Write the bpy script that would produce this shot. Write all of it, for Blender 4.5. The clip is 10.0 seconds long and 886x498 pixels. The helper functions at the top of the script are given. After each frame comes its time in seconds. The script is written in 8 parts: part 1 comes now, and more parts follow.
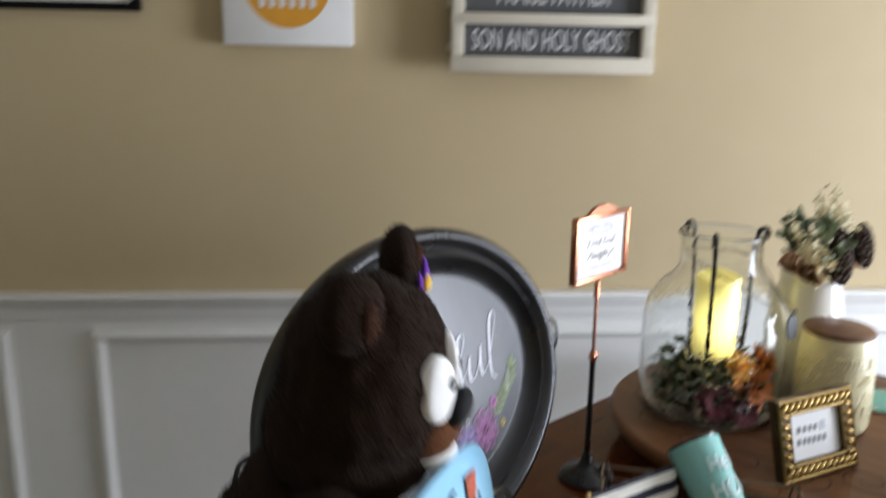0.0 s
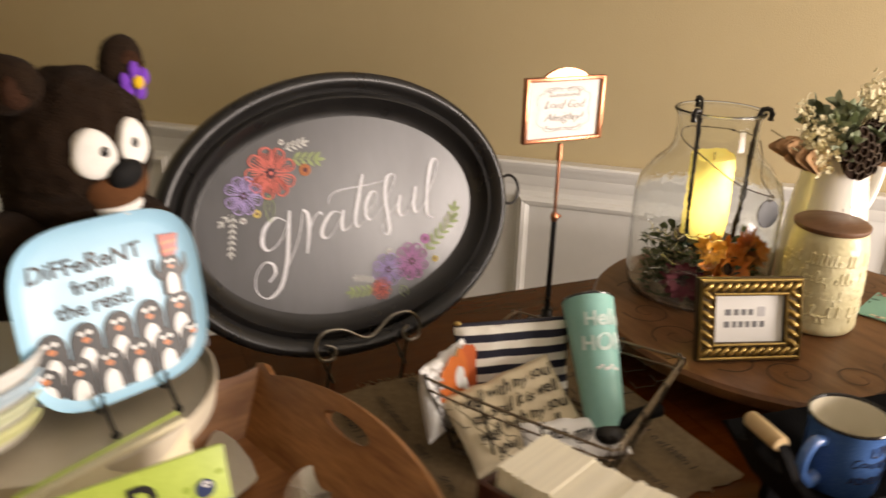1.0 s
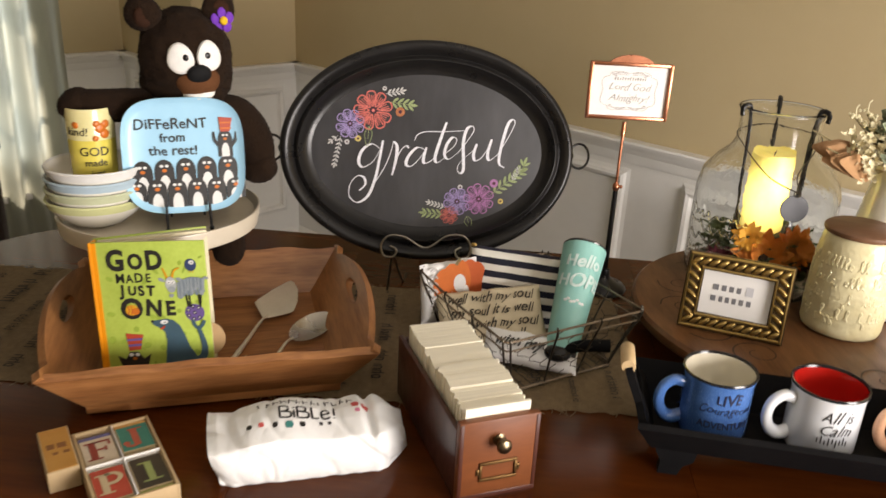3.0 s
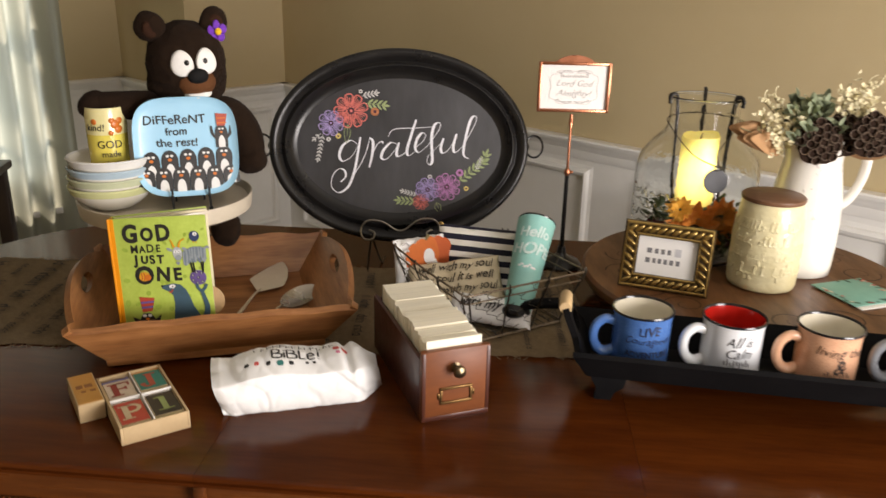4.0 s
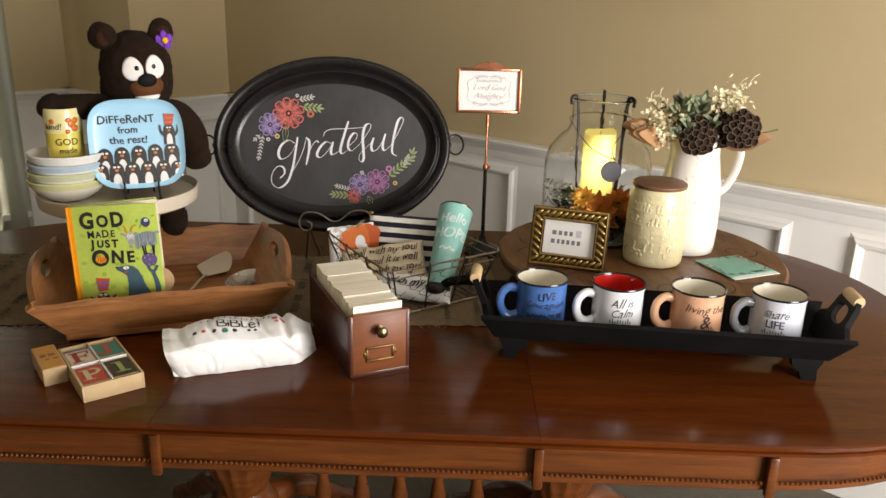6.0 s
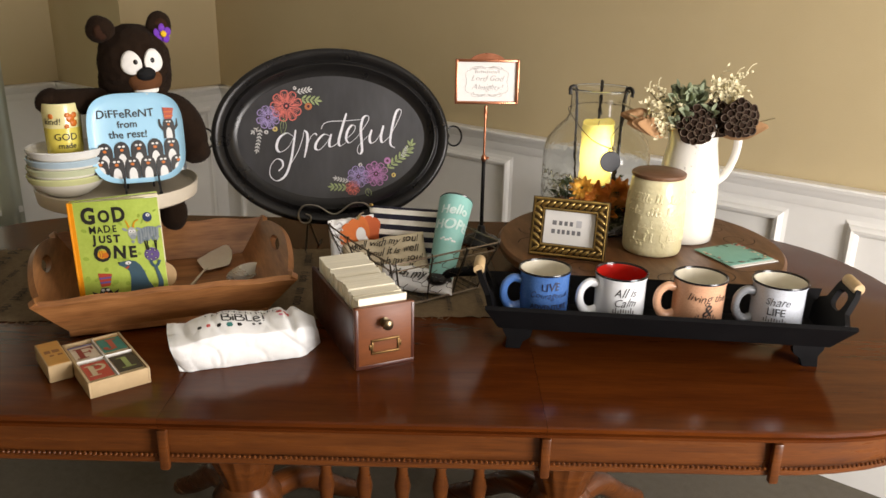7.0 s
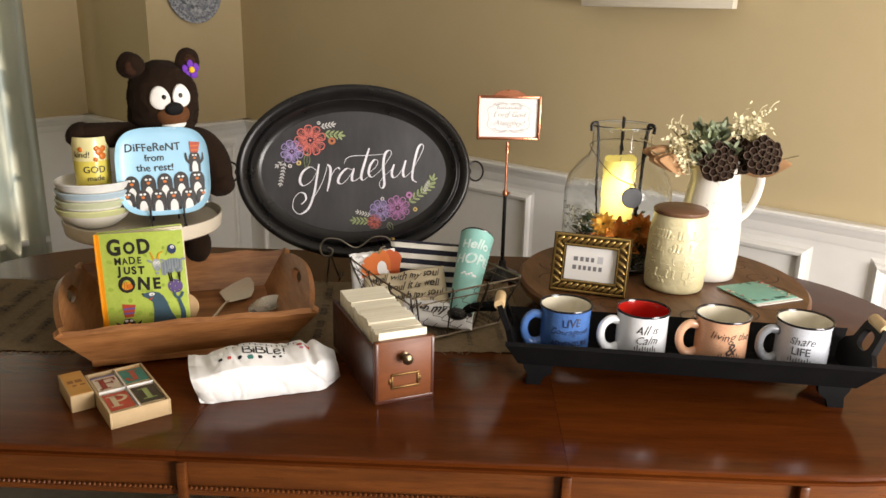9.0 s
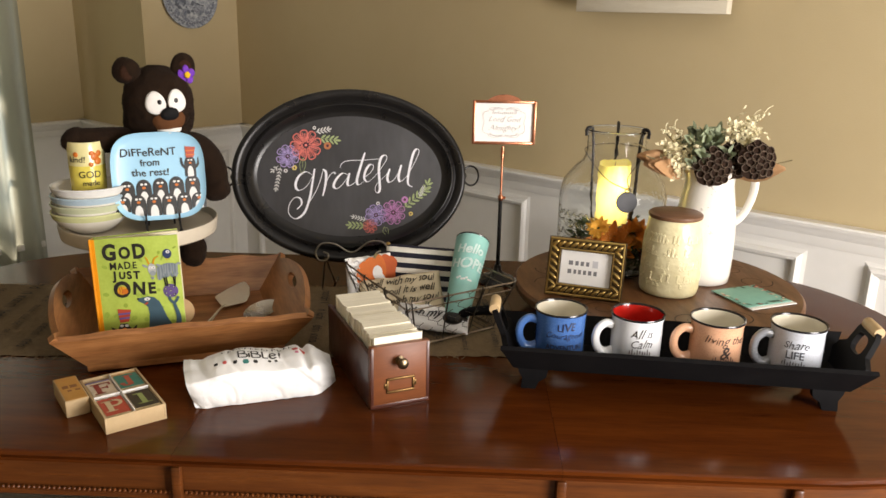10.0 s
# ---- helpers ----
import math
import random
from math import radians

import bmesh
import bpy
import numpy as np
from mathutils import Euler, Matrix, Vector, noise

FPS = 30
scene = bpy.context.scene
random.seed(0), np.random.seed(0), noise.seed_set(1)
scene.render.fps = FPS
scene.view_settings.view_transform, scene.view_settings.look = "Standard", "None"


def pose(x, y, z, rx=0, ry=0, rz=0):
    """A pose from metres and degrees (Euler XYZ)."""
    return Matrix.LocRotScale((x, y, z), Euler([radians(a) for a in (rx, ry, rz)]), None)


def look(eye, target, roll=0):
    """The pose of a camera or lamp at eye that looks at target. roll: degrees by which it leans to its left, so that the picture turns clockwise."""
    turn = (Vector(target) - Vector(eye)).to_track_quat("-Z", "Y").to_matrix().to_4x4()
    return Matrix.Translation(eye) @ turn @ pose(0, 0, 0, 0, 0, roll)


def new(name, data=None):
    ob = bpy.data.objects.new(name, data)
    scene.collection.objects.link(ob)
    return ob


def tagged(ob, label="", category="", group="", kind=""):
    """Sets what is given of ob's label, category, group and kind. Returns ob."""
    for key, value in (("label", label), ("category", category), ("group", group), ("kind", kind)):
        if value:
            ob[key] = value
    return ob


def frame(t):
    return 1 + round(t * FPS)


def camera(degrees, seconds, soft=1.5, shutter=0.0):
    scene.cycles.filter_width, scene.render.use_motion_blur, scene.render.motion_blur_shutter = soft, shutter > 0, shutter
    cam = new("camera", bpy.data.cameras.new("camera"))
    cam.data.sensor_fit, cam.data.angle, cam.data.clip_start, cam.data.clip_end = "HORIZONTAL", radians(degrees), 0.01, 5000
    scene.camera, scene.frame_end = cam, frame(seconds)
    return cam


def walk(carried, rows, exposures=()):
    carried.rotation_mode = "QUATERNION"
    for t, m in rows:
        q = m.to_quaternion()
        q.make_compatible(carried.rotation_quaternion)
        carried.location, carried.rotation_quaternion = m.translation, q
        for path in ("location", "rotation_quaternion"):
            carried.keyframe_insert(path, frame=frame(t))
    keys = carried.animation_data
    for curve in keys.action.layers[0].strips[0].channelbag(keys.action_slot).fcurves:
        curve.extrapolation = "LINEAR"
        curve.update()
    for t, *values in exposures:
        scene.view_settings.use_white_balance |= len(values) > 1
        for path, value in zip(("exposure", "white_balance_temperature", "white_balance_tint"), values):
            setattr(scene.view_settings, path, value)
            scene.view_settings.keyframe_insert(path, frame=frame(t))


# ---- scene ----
cam = camera(58.2, 10.0, shutter=0.5)
PATH = [
    (0, (0.064, 0.168, 1.492), (1.288, 1.685, 1.047), 0.9),
    (0.2, (0.129, 0.071, 1.487), (1.138, 1.69, 0.888), 1.3),
    (0.3, (0.163, 0.025, 1.489), (1.092, 1.659, 0.805), 3.2),
    (0.5, (0.238, -0.06, 1.488), (1.073, 1.604, 0.756), 4.9),
    (0.7, (0.315, -0.119, 1.482), (1.032, 1.603, 0.76), 2.3),
    (0.8, (0.361, -0.162, 1.481), (0.997, 1.591, 0.759), 0.8),
    (1, (0.47, -0.221, 1.469), (1.067, 1.545, 0.746), 1.6),
    (1.2, (0.566, -0.249, 1.473), (1.075, 1.504, 0.656), 3.6),
    (1.3, (0.61, -0.266, 1.468), (1.107, 1.49, 0.651), 5.5),
    (1.5, (0.715, -0.317, 1.471), (1.072, 1.481, 0.669), 4.4),
    (1.6, (0.746, -0.333, 1.475), (1.076, 1.464, 0.661), 4.3),
    (1.8, (0.852, -0.377, 1.451), (1.102, 1.438, 0.649), 4.5),
    (2, (0.871, -0.418, 1.471), (0.953, 1.374, 0.589), 4.4),
    (2.3, (0.968, -0.479, 1.474), (0.962, 1.341, 0.643), 5.9),
    (2.5, (0.994, -0.518, 1.476), (0.861, 1.312, 0.68), 6.1),
    (2.7, (0.998, -0.553, 1.479), (0.773, 1.286, 0.726), 4.9),
    (3.8, (1.084, -0.795, 1.455), (0.769, 1.047, 0.743), 0.8),
    (4, (1.105, -0.838, 1.455), (0.818, 1.024, 0.784), 1.3),
    (4.5, (1.145, -0.953, 1.455), (0.876, 0.909, 0.778), 1.6),
    (5, (1.198, -1.009, 1.465), (0.978, 0.874, 0.825), 2.9),
    (6.5, (1.174, -1.042, 1.458), (1.028, 0.848, 0.821), 1.1),
    (7, (1.159, -1.045, 1.463), (1.022, 0.839, 0.805), 1.2),
    (7.5, (1.156, -1.047, 1.464), (0.965, 0.839, 0.825), 1.5),
    (8, (1.161, -1.051, 1.466), (0.96, 0.841, 0.852), 1.3),
    (8.5, (1.158, -1.048, 1.466), (0.971, 0.851, 0.867), 1.2),
    (9, (1.158, -1.047, 1.467), (0.966, 0.858, 0.887), 1.3),
    (9.5, (1.157, -1.045, 1.465), (0.966, 0.86, 0.888), 1.3),
    (10, (1.161, -1.05, 1.468), (0.977, 0.859, 0.899), 1.3),
]
walk(cam, [(t, look(eye, target, roll)) for t, eye, target, roll in PATH],
     exposures=((0.0, 0.34, 6100, 15), (0.4, 0.27, 6400, 11), (0.6, 0.25, 6450, 11), (1.0, 0.32, 8700, 23), (1.5, 0.30, 8400, 20), (2.0, 0.20, 7400, 16), (2.5, 0.32, 7800, 18),
                (4.0, 0.14, 7700, 20), (6.5, 0.13, 7600, 18), (8.5, 0.25, 7700, 18), (9.3, 0.29, 7700, 18), (10.0, 0.24, 7700, 18)))

from mathutils.bvhtree import BVHTree

# ---- light ----
def lin(h):
    """sRGB hex to linear rgb."""
    v = [int(h[i:i + 2], 16) / 255 for i in (0, 2, 4)]
    return tuple(c / 12.92 if c <= 0.04045 else ((c + 0.055) / 1.055) ** 2.4 for c in v)


ROOM = pose(0, 0, 0, 0, 0, -34.5)      # the walls' frame: wall A along its x at y = 2.22
TABLE = pose(0, 0, 0, 0, 0, 4.0)       # the dining table's frame
TOP = 0.76                             # table height
CEIL = 2.44

world = bpy.data.worlds.new("world")
scene.world = world
world.use_nodes = True
wn = world.node_tree.nodes
sky = wn.new("ShaderNodeTexSky")
sky.sky_type, sky.sun_disc, sky.sun_elevation, sky.sun_rotation = "NISHITA", False, radians(38), radians(120)
wn["Background"].inputs["Strength"].default_value = 0.12
world.node_tree.links.new(sky.outputs[0], wn["Background"].inputs["Color"])


def area_lamp(name, m, w, h, power, colour):
    la = bpy.data.lights.new(name, "AREA")
    la.shape, la.size, la.size_y, la.energy, la.color = "RECTANGLE", w, h, power, colour
    ob = new(name, la)
    ob.matrix_world = m
    return ob


# daylight in the openings of the two windows
area_lamp("window_light_right", ROOM @ pose(3.43, 0.81, 1.06, 0, 90, 0), 1.30, 1.26, 126, (0.86, 0.93, 1.0))
area_lamp("window_light_left", ROOM @ pose(-2.42, 1.02, 1.30, 0, -90, 0), 1.6, 0.55, 5.0, (0.74, 0.89, 1.0))

# low sun on the far side of the house, reaching only the left window's curtain
sl = bpy.data.lights.new("low_sun", "SUN")
sl.energy, sl.angle, sl.color = 5.0, radians(2.5), (1.0, 0.95, 0.82)
new("low_sun", sl).matrix_world = ROOM @ look((-6.0, 0.2, 4.6), (-2.42, 1.0, 1.3))


# ---- materials ----
def mat(name, c1, c2=None, scale=8.0, stretch=(1, 1, 1), rough=0.5, metal=0.0, bump=0.0, bscale=120.0, coat=0.0,
        detail=5.0, speck=None, spscale=300.0, rrange=0.12, sheen=0.0, trans=0.0, glow=0.0, spec=0.5, contrast=0.5, subsurf=0.0, ior=1.5, rand=0.0):
    m = bpy.data.materials.new(name)
    m.use_nodes = True
    nt = m.node_tree
    n, l = nt.nodes, nt.links
    b = n["Principled BSDF"]
    if isinstance(c1, str):
        c1 = lin(c1)
    c2 = lin(c2) if isinstance(c2, str) else (c2 or tuple(v * 0.82 for v in c1))
    tc, mp = n.new("ShaderNodeTexCoord"), n.new("ShaderNodeMapping")
    mp.inputs["Scale"].default_value = stretch
    l.new(tc.outputs["Object"], mp.inputs[0])
    nz = n.new("ShaderNodeTexNoise")
    nz.inputs["Scale"].default_value, nz.inputs["Detail"].default_value = scale, detail
    l.new(mp.outputs[0], nz.inputs["Vector"])
    rp = n.new("ShaderNodeValToRGB")
    rp.color_ramp.elements[0].position, rp.color_ramp.elements[1].position = 0.5 - contrast / 2, 0.5 + contrast / 2
    rp.color_ramp.elements[0].color, rp.color_ramp.elements[1].color = (*c1, 1), (*c2, 1)
    n2, ad = n.new("ShaderNodeTexNoise"), n.new("ShaderNodeMix")
    n2.inputs["Scale"].default_value, n2.inputs["Detail"].default_value = scale * 5.3, 6
    l.new(mp.outputs[0], n2.inputs["Vector"])
    ad.inputs[0].default_value = 0.38
    l.new(nz.outputs[0], ad.inputs[2])
    l.new(n2.outputs[0], ad.inputs[3])
    l.new(ad.outputs[0], rp.inputs[0])
    col = rp.outputs[0]
    if speck:
        sp = n.new("ShaderNodeTexNoise")
        sp.inputs["Scale"].default_value = spscale
        l.new(mp.outputs[0], sp.inputs["Vector"])
        mx = n.new("ShaderNodeMix")
        mx.data_type, mx.blend_type = "RGBA", "MIX"
        th = n.new("ShaderNodeMapRange")
        th.inputs[1].default_value, th.inputs[2].default_value = 0.5, 0.7
        l.new(sp.outputs[0], th.inputs[0])
        l.new(th.outputs[0], mx.inputs[0])
        l.new(col, mx.inputs[6])
        mx.inputs[7].default_value = (*(lin(speck) if isinstance(speck, str) else speck), 1)
        col = mx.outputs[2]
    if rand:
        oi, hs, mr = n.new("ShaderNodeObjectInfo"), n.new("ShaderNodeHueSaturation"), n.new("ShaderNodeMapRange")
        mr.inputs[3].default_value, mr.inputs[4].default_value = 1 - rand, 1 + rand
        l.new(oi.outputs["Random"], mr.inputs[0])
        l.new(mr.outputs[0], hs.inputs["Value"])
        l.new(col, hs.inputs["Color"])
        col = hs.outputs[0]
    l.new(col, b.inputs["Base Color"])
    rr = n.new("ShaderNodeMapRange")
    rr.inputs[3].default_value, rr.inputs[4].default_value = max(0.02, rough - rrange), min(1, rough + rrange)
    l.new(nz.outputs[0], rr.inputs[0])
    l.new(rr.outputs[0], b.inputs["Roughness"])
    b.inputs["Metallic"].default_value = metal
    b.inputs["Coat Weight"].default_value = coat
    b.inputs["Coat Roughness"].default_value = 0.08
    b.inputs["IOR"].default_value = ior
    b.inputs["Specular IOR Level"].default_value = spec
    b.inputs["Sheen Weight"].default_value = sheen
    b.inputs["Transmission Weight"].default_value = trans
    if subsurf:
        b.inputs["Subsurface Weight"].default_value = subsurf
        b.inputs["Subsurface Radius"].default_value = (0.02, 0.012, 0.006)
        b.inputs["Subsurface Scale"].default_value = 0.5
    if glow:
        l.new(col, b.inputs["Emission Color"])
        b.inputs["Emission Strength"].default_value = glow
    if bump:
        bz, bp = n.new("ShaderNodeTexNoise"), n.new("ShaderNodeBump")
        bz.inputs["Scale"].default_value, bz.inputs["Detail"].default_value = bscale, 4
        l.new(mp.outputs[0], bz.inputs["Vector"])
        bp.inputs["Strength"].default_value, bp.inputs["Distance"].default_value = bump, 0.002
        l.new(bz.outputs[0], bp.inputs["Height"])
        l.new(bp.outputs[0], b.inputs["Normal"])
    return m


def plain(name, c, rough=0.5, **k):
    return mat(name, c, scale=30, rough=rough, **k)


M_WALL = mat("tan_wall_paint", (0.51, 0.408, 0.238), (0.48, 0.378, 0.214), scale=2.2, rough=0.72, bump=0.25, bscale=260)
M_TRIM = mat("white_trim_paint", (0.78, 0.77, 0.74), (0.72, 0.71, 0.67), scale=5, rough=0.38, bump=0.05, bscale=90)
M_CEIL = mat("ceiling_paint", (0.8, 0.79, 0.76), (0.76, 0.75, 0.71), scale=3, rough=0.85, bump=0.3, bscale=180)
# a pale carpet, its colour darkened to carry the shade under the table
M_CARPET = mat("shade_darkened_carpet", (0.135, 0.113, 0.083), (0.090, 0.075, 0.053), scale=40, rough=0.95, bump=1.0, bscale=420, speck=(0.17, 0.145, 0.105), spscale=500)
M_TABLE = mat("polished_cherry_wood", (0.108, 0.0262, 0.0048), (0.054, 0.0114, 0.0023), scale=4, stretch=(1.0, 9, 6), rough=0.145, coat=0.0, spec=0.19, contrast=0.45, bump=0.015, bscale=60, rrange=0.04)
M_LEAF = mat("polished_cherry_leaf", (0.098, 0.0230, 0.0042), (0.048, 0.0100, 0.0020), scale=4, stretch=(1.0, 8, 6), rough=0.145, coat=0.0, spec=0.19, contrast=0.45, bump=0.015, bscale=60, rrange=0.04)
M_APRON = mat("cherry_apron", (0.165, 0.049, 0.0115), (0.064, 0.017, 0.0042), scale=5, stretch=(1.0, 9, 16), rough=0.3, coat=0.08, spec=0.35, contrast=0.4)
M_WOODBOWL = mat("brown_bread_bowl_wood", (0.43, 0.190, 0.070), (0.185, 0.066, 0.021), scale=3.5, stretch=(1.3, 11, 10), rough=0.38, contrast=0.30, bump=0.12, bscale=40)
M_BLACKMETAL = mat("worn_black_metal", (0.007, 0.0065, 0.0065), (0.013, 0.012, 0.0115), scale=20, rough=0.30, spec=0.35, bump=0.06, bscale=30)
M_DARKWIRE = mat("dark_bronze_wire", (0.05, 0.04, 0.03), (0.09, 0.075, 0.055), scale=60, rough=0.42, metal=0.8)
M_SILVERWIRE = mat("pewter_wire", (0.30, 0.27, 0.22), (0.18, 0.16, 0.13), scale=50, rough=0.32, metal=1.0)
M_CHALK = mat("chalkboard_slate", (0.011, 0.0115, 0.014), (0.040, 0.040, 0.044), scale=7, stretch=(1.6, 1, 0.55), rough=0.37, rrange=0.1, contrast=0.5, bump=0.03, bscale=60, spec=0.66)
M_CREAM = mat("cream_glaze", (0.76, 0.70, 0.46), (0.64, 0.56, 0.31), scale=26, rough=0.34, coat=0.12, bump=0.25, bscale=160)
M_WHITECER = mat("white_glaze", (0.80, 0.78, 0.72), (0.74, 0.71, 0.64), scale=7, rough=0.18, coat=0.5)
M_BLACKWOOD = mat("black_painted_wood", (0.0045, 0.0045, 0.005), (0.009, 0.0085, 0.009), scale=14, rough=0.55, spec=0.05, bump=0.08, bscale=60)
M_PLUSH = mat("dark_brown_plush", (0.013, 0.0070, 0.0042), (0.024, 0.013, 0.0075), scale=60, rough=1.0, spec=0.08, sheen=0.02, bump=1.0, bscale=520)
M_MUZZLE = mat("tan_brown_plush", (0.135, 0.055, 0.024), (0.10, 0.040, 0.017), scale=60, rough=0.95, spec=0.1, bump=0.8, bscale=520)
M_WHITEFELT = mat("white_felt", (0.80, 0.79, 0.76), scale=60, rough=0.85)
M_BLACK = plain("black_plastic", (0.008, 0.008, 0.009), 0.3)


# ---- mesh helpers ----
def bm_new():
    return bmesh.new()


def part(name, bm, material, parent=None, label="", m=None, smooth=40):
    me = bpy.data.meshes.new(name)
    bmesh.ops.recalc_face_normals(bm, faces=bm.faces)
    for f in bm.faces:
        f.smooth = True
    lim = radians(smooth)
    for e in bm.edges:
        if len(e.link_faces) == 2 and e.calc_face_angle(0) > lim:
            e.smooth = False
    bm.to_mesh(me)
    bm.free()
    for mt in (material if isinstance(material, (list, tuple)) else [material]):
        me.materials.append(mt)
    ob = new(name, me)
    if parent is not None:
        ob.parent = parent
    if m is not None:
        ob.matrix_local = m
    if label:
        ob["label"] = label
    return ob


def share(name, src, parent, m, label=""):
    """Another object on the mesh of src."""
    ob = new(name, src.data)
    ob.parent = parent
    ob.matrix_local = m
    if label:
        ob["label"] = label
    return ob


def thing(name, label, category, m=None, group="", kind=""):
    ob = new(name)
    ob.empty_display_size = 0.02
    if m is not None:
        ob.matrix_world = m
    return tagged(ob, label, category, group, kind)


def box(bm, cx, cy, cz, sx, sy, sz, bevel=0.0, rot=None, mi=0, seg=2):
    r = bmesh.ops.create_cube(bm, size=1)
    vs = r["verts"]
    bmesh.ops.scale(bm, vec=(sx, sy, sz), verts=vs)
    fs = list({f for v in vs for f in v.link_faces})
    if bevel:
        es = list({e for v in vs for e in v.link_edges})
        rb = bmesh.ops.bevel(bm, geom=es, offset=bevel, segments=seg, affect="EDGES", profile=0.5)
        vs = list({v for f in rb["faces"] for v in f.verts} | {v for v in vs if v.is_valid})
        fs = list({f for v in vs for f in v.link_faces})
    for f in fs:
        f.material_index = mi
    mm = Matrix.Translation((cx, cy, cz))
    if rot is not None:
        mm = mm @ rot
    bmesh.ops.transform(bm, matrix=mm, verts=vs)
    return vs


def lathe(bm, profile, seg=40, cap_bottom=True, cap_top=False, m=None, mi=0, fn=None):
    """Turn (r, z) pairs round z."""
    rings = []
    for r, z in profile:
        ring = []
        for i in range(seg):
            a = 2 * math.pi * i / seg
            p = Vector((r * math.cos(a), r * math.sin(a), z))
            if fn:
                p = fn(p, a)
            if m is not None:
                p = m @ p
            ring.append(bm.verts.new(p))
        rings.append(ring)
    for a, b in zip(rings, rings[1:]):
        for i in range(seg):
            f = bm.faces.new((a[i], a[(i + 1) % seg], b[(i + 1) % seg], b[i]))
            f.material_index = mi
    if cap_bottom:
        bm.faces.new(rings[0][::-1]).material_index = mi
    if cap_top:
        bm.faces.new(rings[-1]).material_index = mi
    return rings


def smooth_path(pts, n=6, closed=False):
    """Catmull-Rom through pts."""
    P = [Vector(p) for p in pts]
    out = []
    k = len(P)
    for i in range(k if closed else k - 1):
        p0 = P[i - 1] if (i > 0 or closed) else P[i]
        p1, p2 = P[i], P[(i + 1) % k]
        p3 = P[(i + 2) % k] if (i + 2 < k or closed) else p2
        for j in range(n):
            t = j / n
            out.append(0.5 * (2 * p1 + (p2 - p0) * t + (2 * p0 - 5 * p1 + 4 * p2 - p3) * t * t + (3 * p1 - p0 - 3 * p2 + p3) * t ** 3))
    if not closed:
        out.append(P[-1])
    return out


def tube(bm, pts, r, seg=8, closed=False, n=6, smooth=True, mi=0, flat=1.0):
    """A round bar along pts; r a number or a function of 0..1."""
    P = smooth_path(pts, n, closed) if smooth else [Vector(p) for p in pts]
    k = len(P)
    rings, ref = [], None
    for i, p in enumerate(P):
        a = P[i - 1] if (i > 0 or closed) else P[i]
        b = P[(i + 1) % k] if (i < k - 1 or closed) else P[i]
        d = (b - a).normalized() if (b - a).length > 1e-9 else Vector((0, 0, 1))
        if ref is None:
            ref = d.orthogonal().normalized()
        ref = (ref - d * ref.dot(d))
        ref = ref.normalized() if ref.length > 1e-6 else d.orthogonal().normalized()
        s = d.cross(ref)
        rr = r(i / max(1, k - 1)) if callable(r) else r
        rings.append([bm.verts.new(p + (ref * math.cos(2 * math.pi * j / seg) + s * flat * math.sin(2 * math.pi * j / seg)) * rr) for j in range(seg)])
    for i in range(k if closed else k - 1):
        a, b = rings[i], rings[(i + 1) % k]
        for j in range(seg):
            bm.faces.new((a[j], a[(j + 1) % seg], b[(j + 1) % seg], b[j])).material_index = mi
    if not closed:
        bm.faces.new(rings[0][::-1]).material_index = mi
        bm.faces.new(rings[-1]).material_index = mi


def ball(bm, c, r, m=None, sub=3, mi=0, rough=0.0, freq=40):
    """An ellipsoid of radii r at c."""
    r = (r, r, r) if not isinstance(r, (tuple, list)) else r
    vs = bmesh.ops.create_icosphere(bm, subdivisions=sub, radius=1)["verts"]
    for f in {f for v in vs for f in v.link_faces}:
        f.material_index = mi
    for v in vs:
        p = Vector((v.co.x * r[0], v.co.y * r[1], v.co.z * r[2]))
        if rough:
            p += v.co * rough * noise.noise((p + Vector(c)) * freq)
        v.co = (Matrix.Translation(c) @ m @ p) if m is not None else p + Vector(c)
    return vs


def prism(bm, outline, z0, z1, mi=0, bevel=0.0, bseg=2):
    """An upright prism over a closed outline of (x, y)."""
    lo = [bm.verts.new((x, y, z0)) for x, y in outline]
    hi = [bm.verts.new((x, y, z1)) for x, y in outline]
    k = len(lo)
    fs = [bm.faces.new(lo[::-1]), bm.faces.new(hi)]
    fs += [bm.faces.new((lo[i], lo[(i + 1) % k], hi[(i + 1) % k], hi[i])) for i in range(k)]
    for f in fs:
        f.material_index = mi
    if bevel:
        es = [e for e in fs[0].edges] + [e for e in fs[1].edges]
        bmesh.ops.bevel(bm, geom=es, offset=bevel, segments=bseg, affect="EDGES")
    return fs


def ribbon(bm, pts, width, z=0.0, n=6, mi=0, thick=0.0006, closed=False):
    """A flat painted stroke in the xy plane along pts; width a number or a function of (0..1, direction)."""
    P = smooth_path([(x, y, 0) for x, y in pts], n, closed)
    L, R = [], []
    k = len(P)
    for i, p in enumerate(P):
        d = (P[min(i + 1, k - 1)] - P[max(i - 1, 0)])
        d = d.normalized() if d.length > 1e-9 else Vector((1, 0, 0))
        w = width(i / max(1, k - 1), d) if callable(width) else width
        s = Vector((-d.y, d.x, 0)) * w / 2
        L.append(bm.verts.new((p.x + s.x, p.y + s.y, z + thick)))
        R.append(bm.verts.new((p.x - s.x, p.y - s.y, z + thick)))
    for i in range(k - 1):
        bm.faces.new((L[i], R[i], R[i + 1], L[i + 1])).material_index = mi


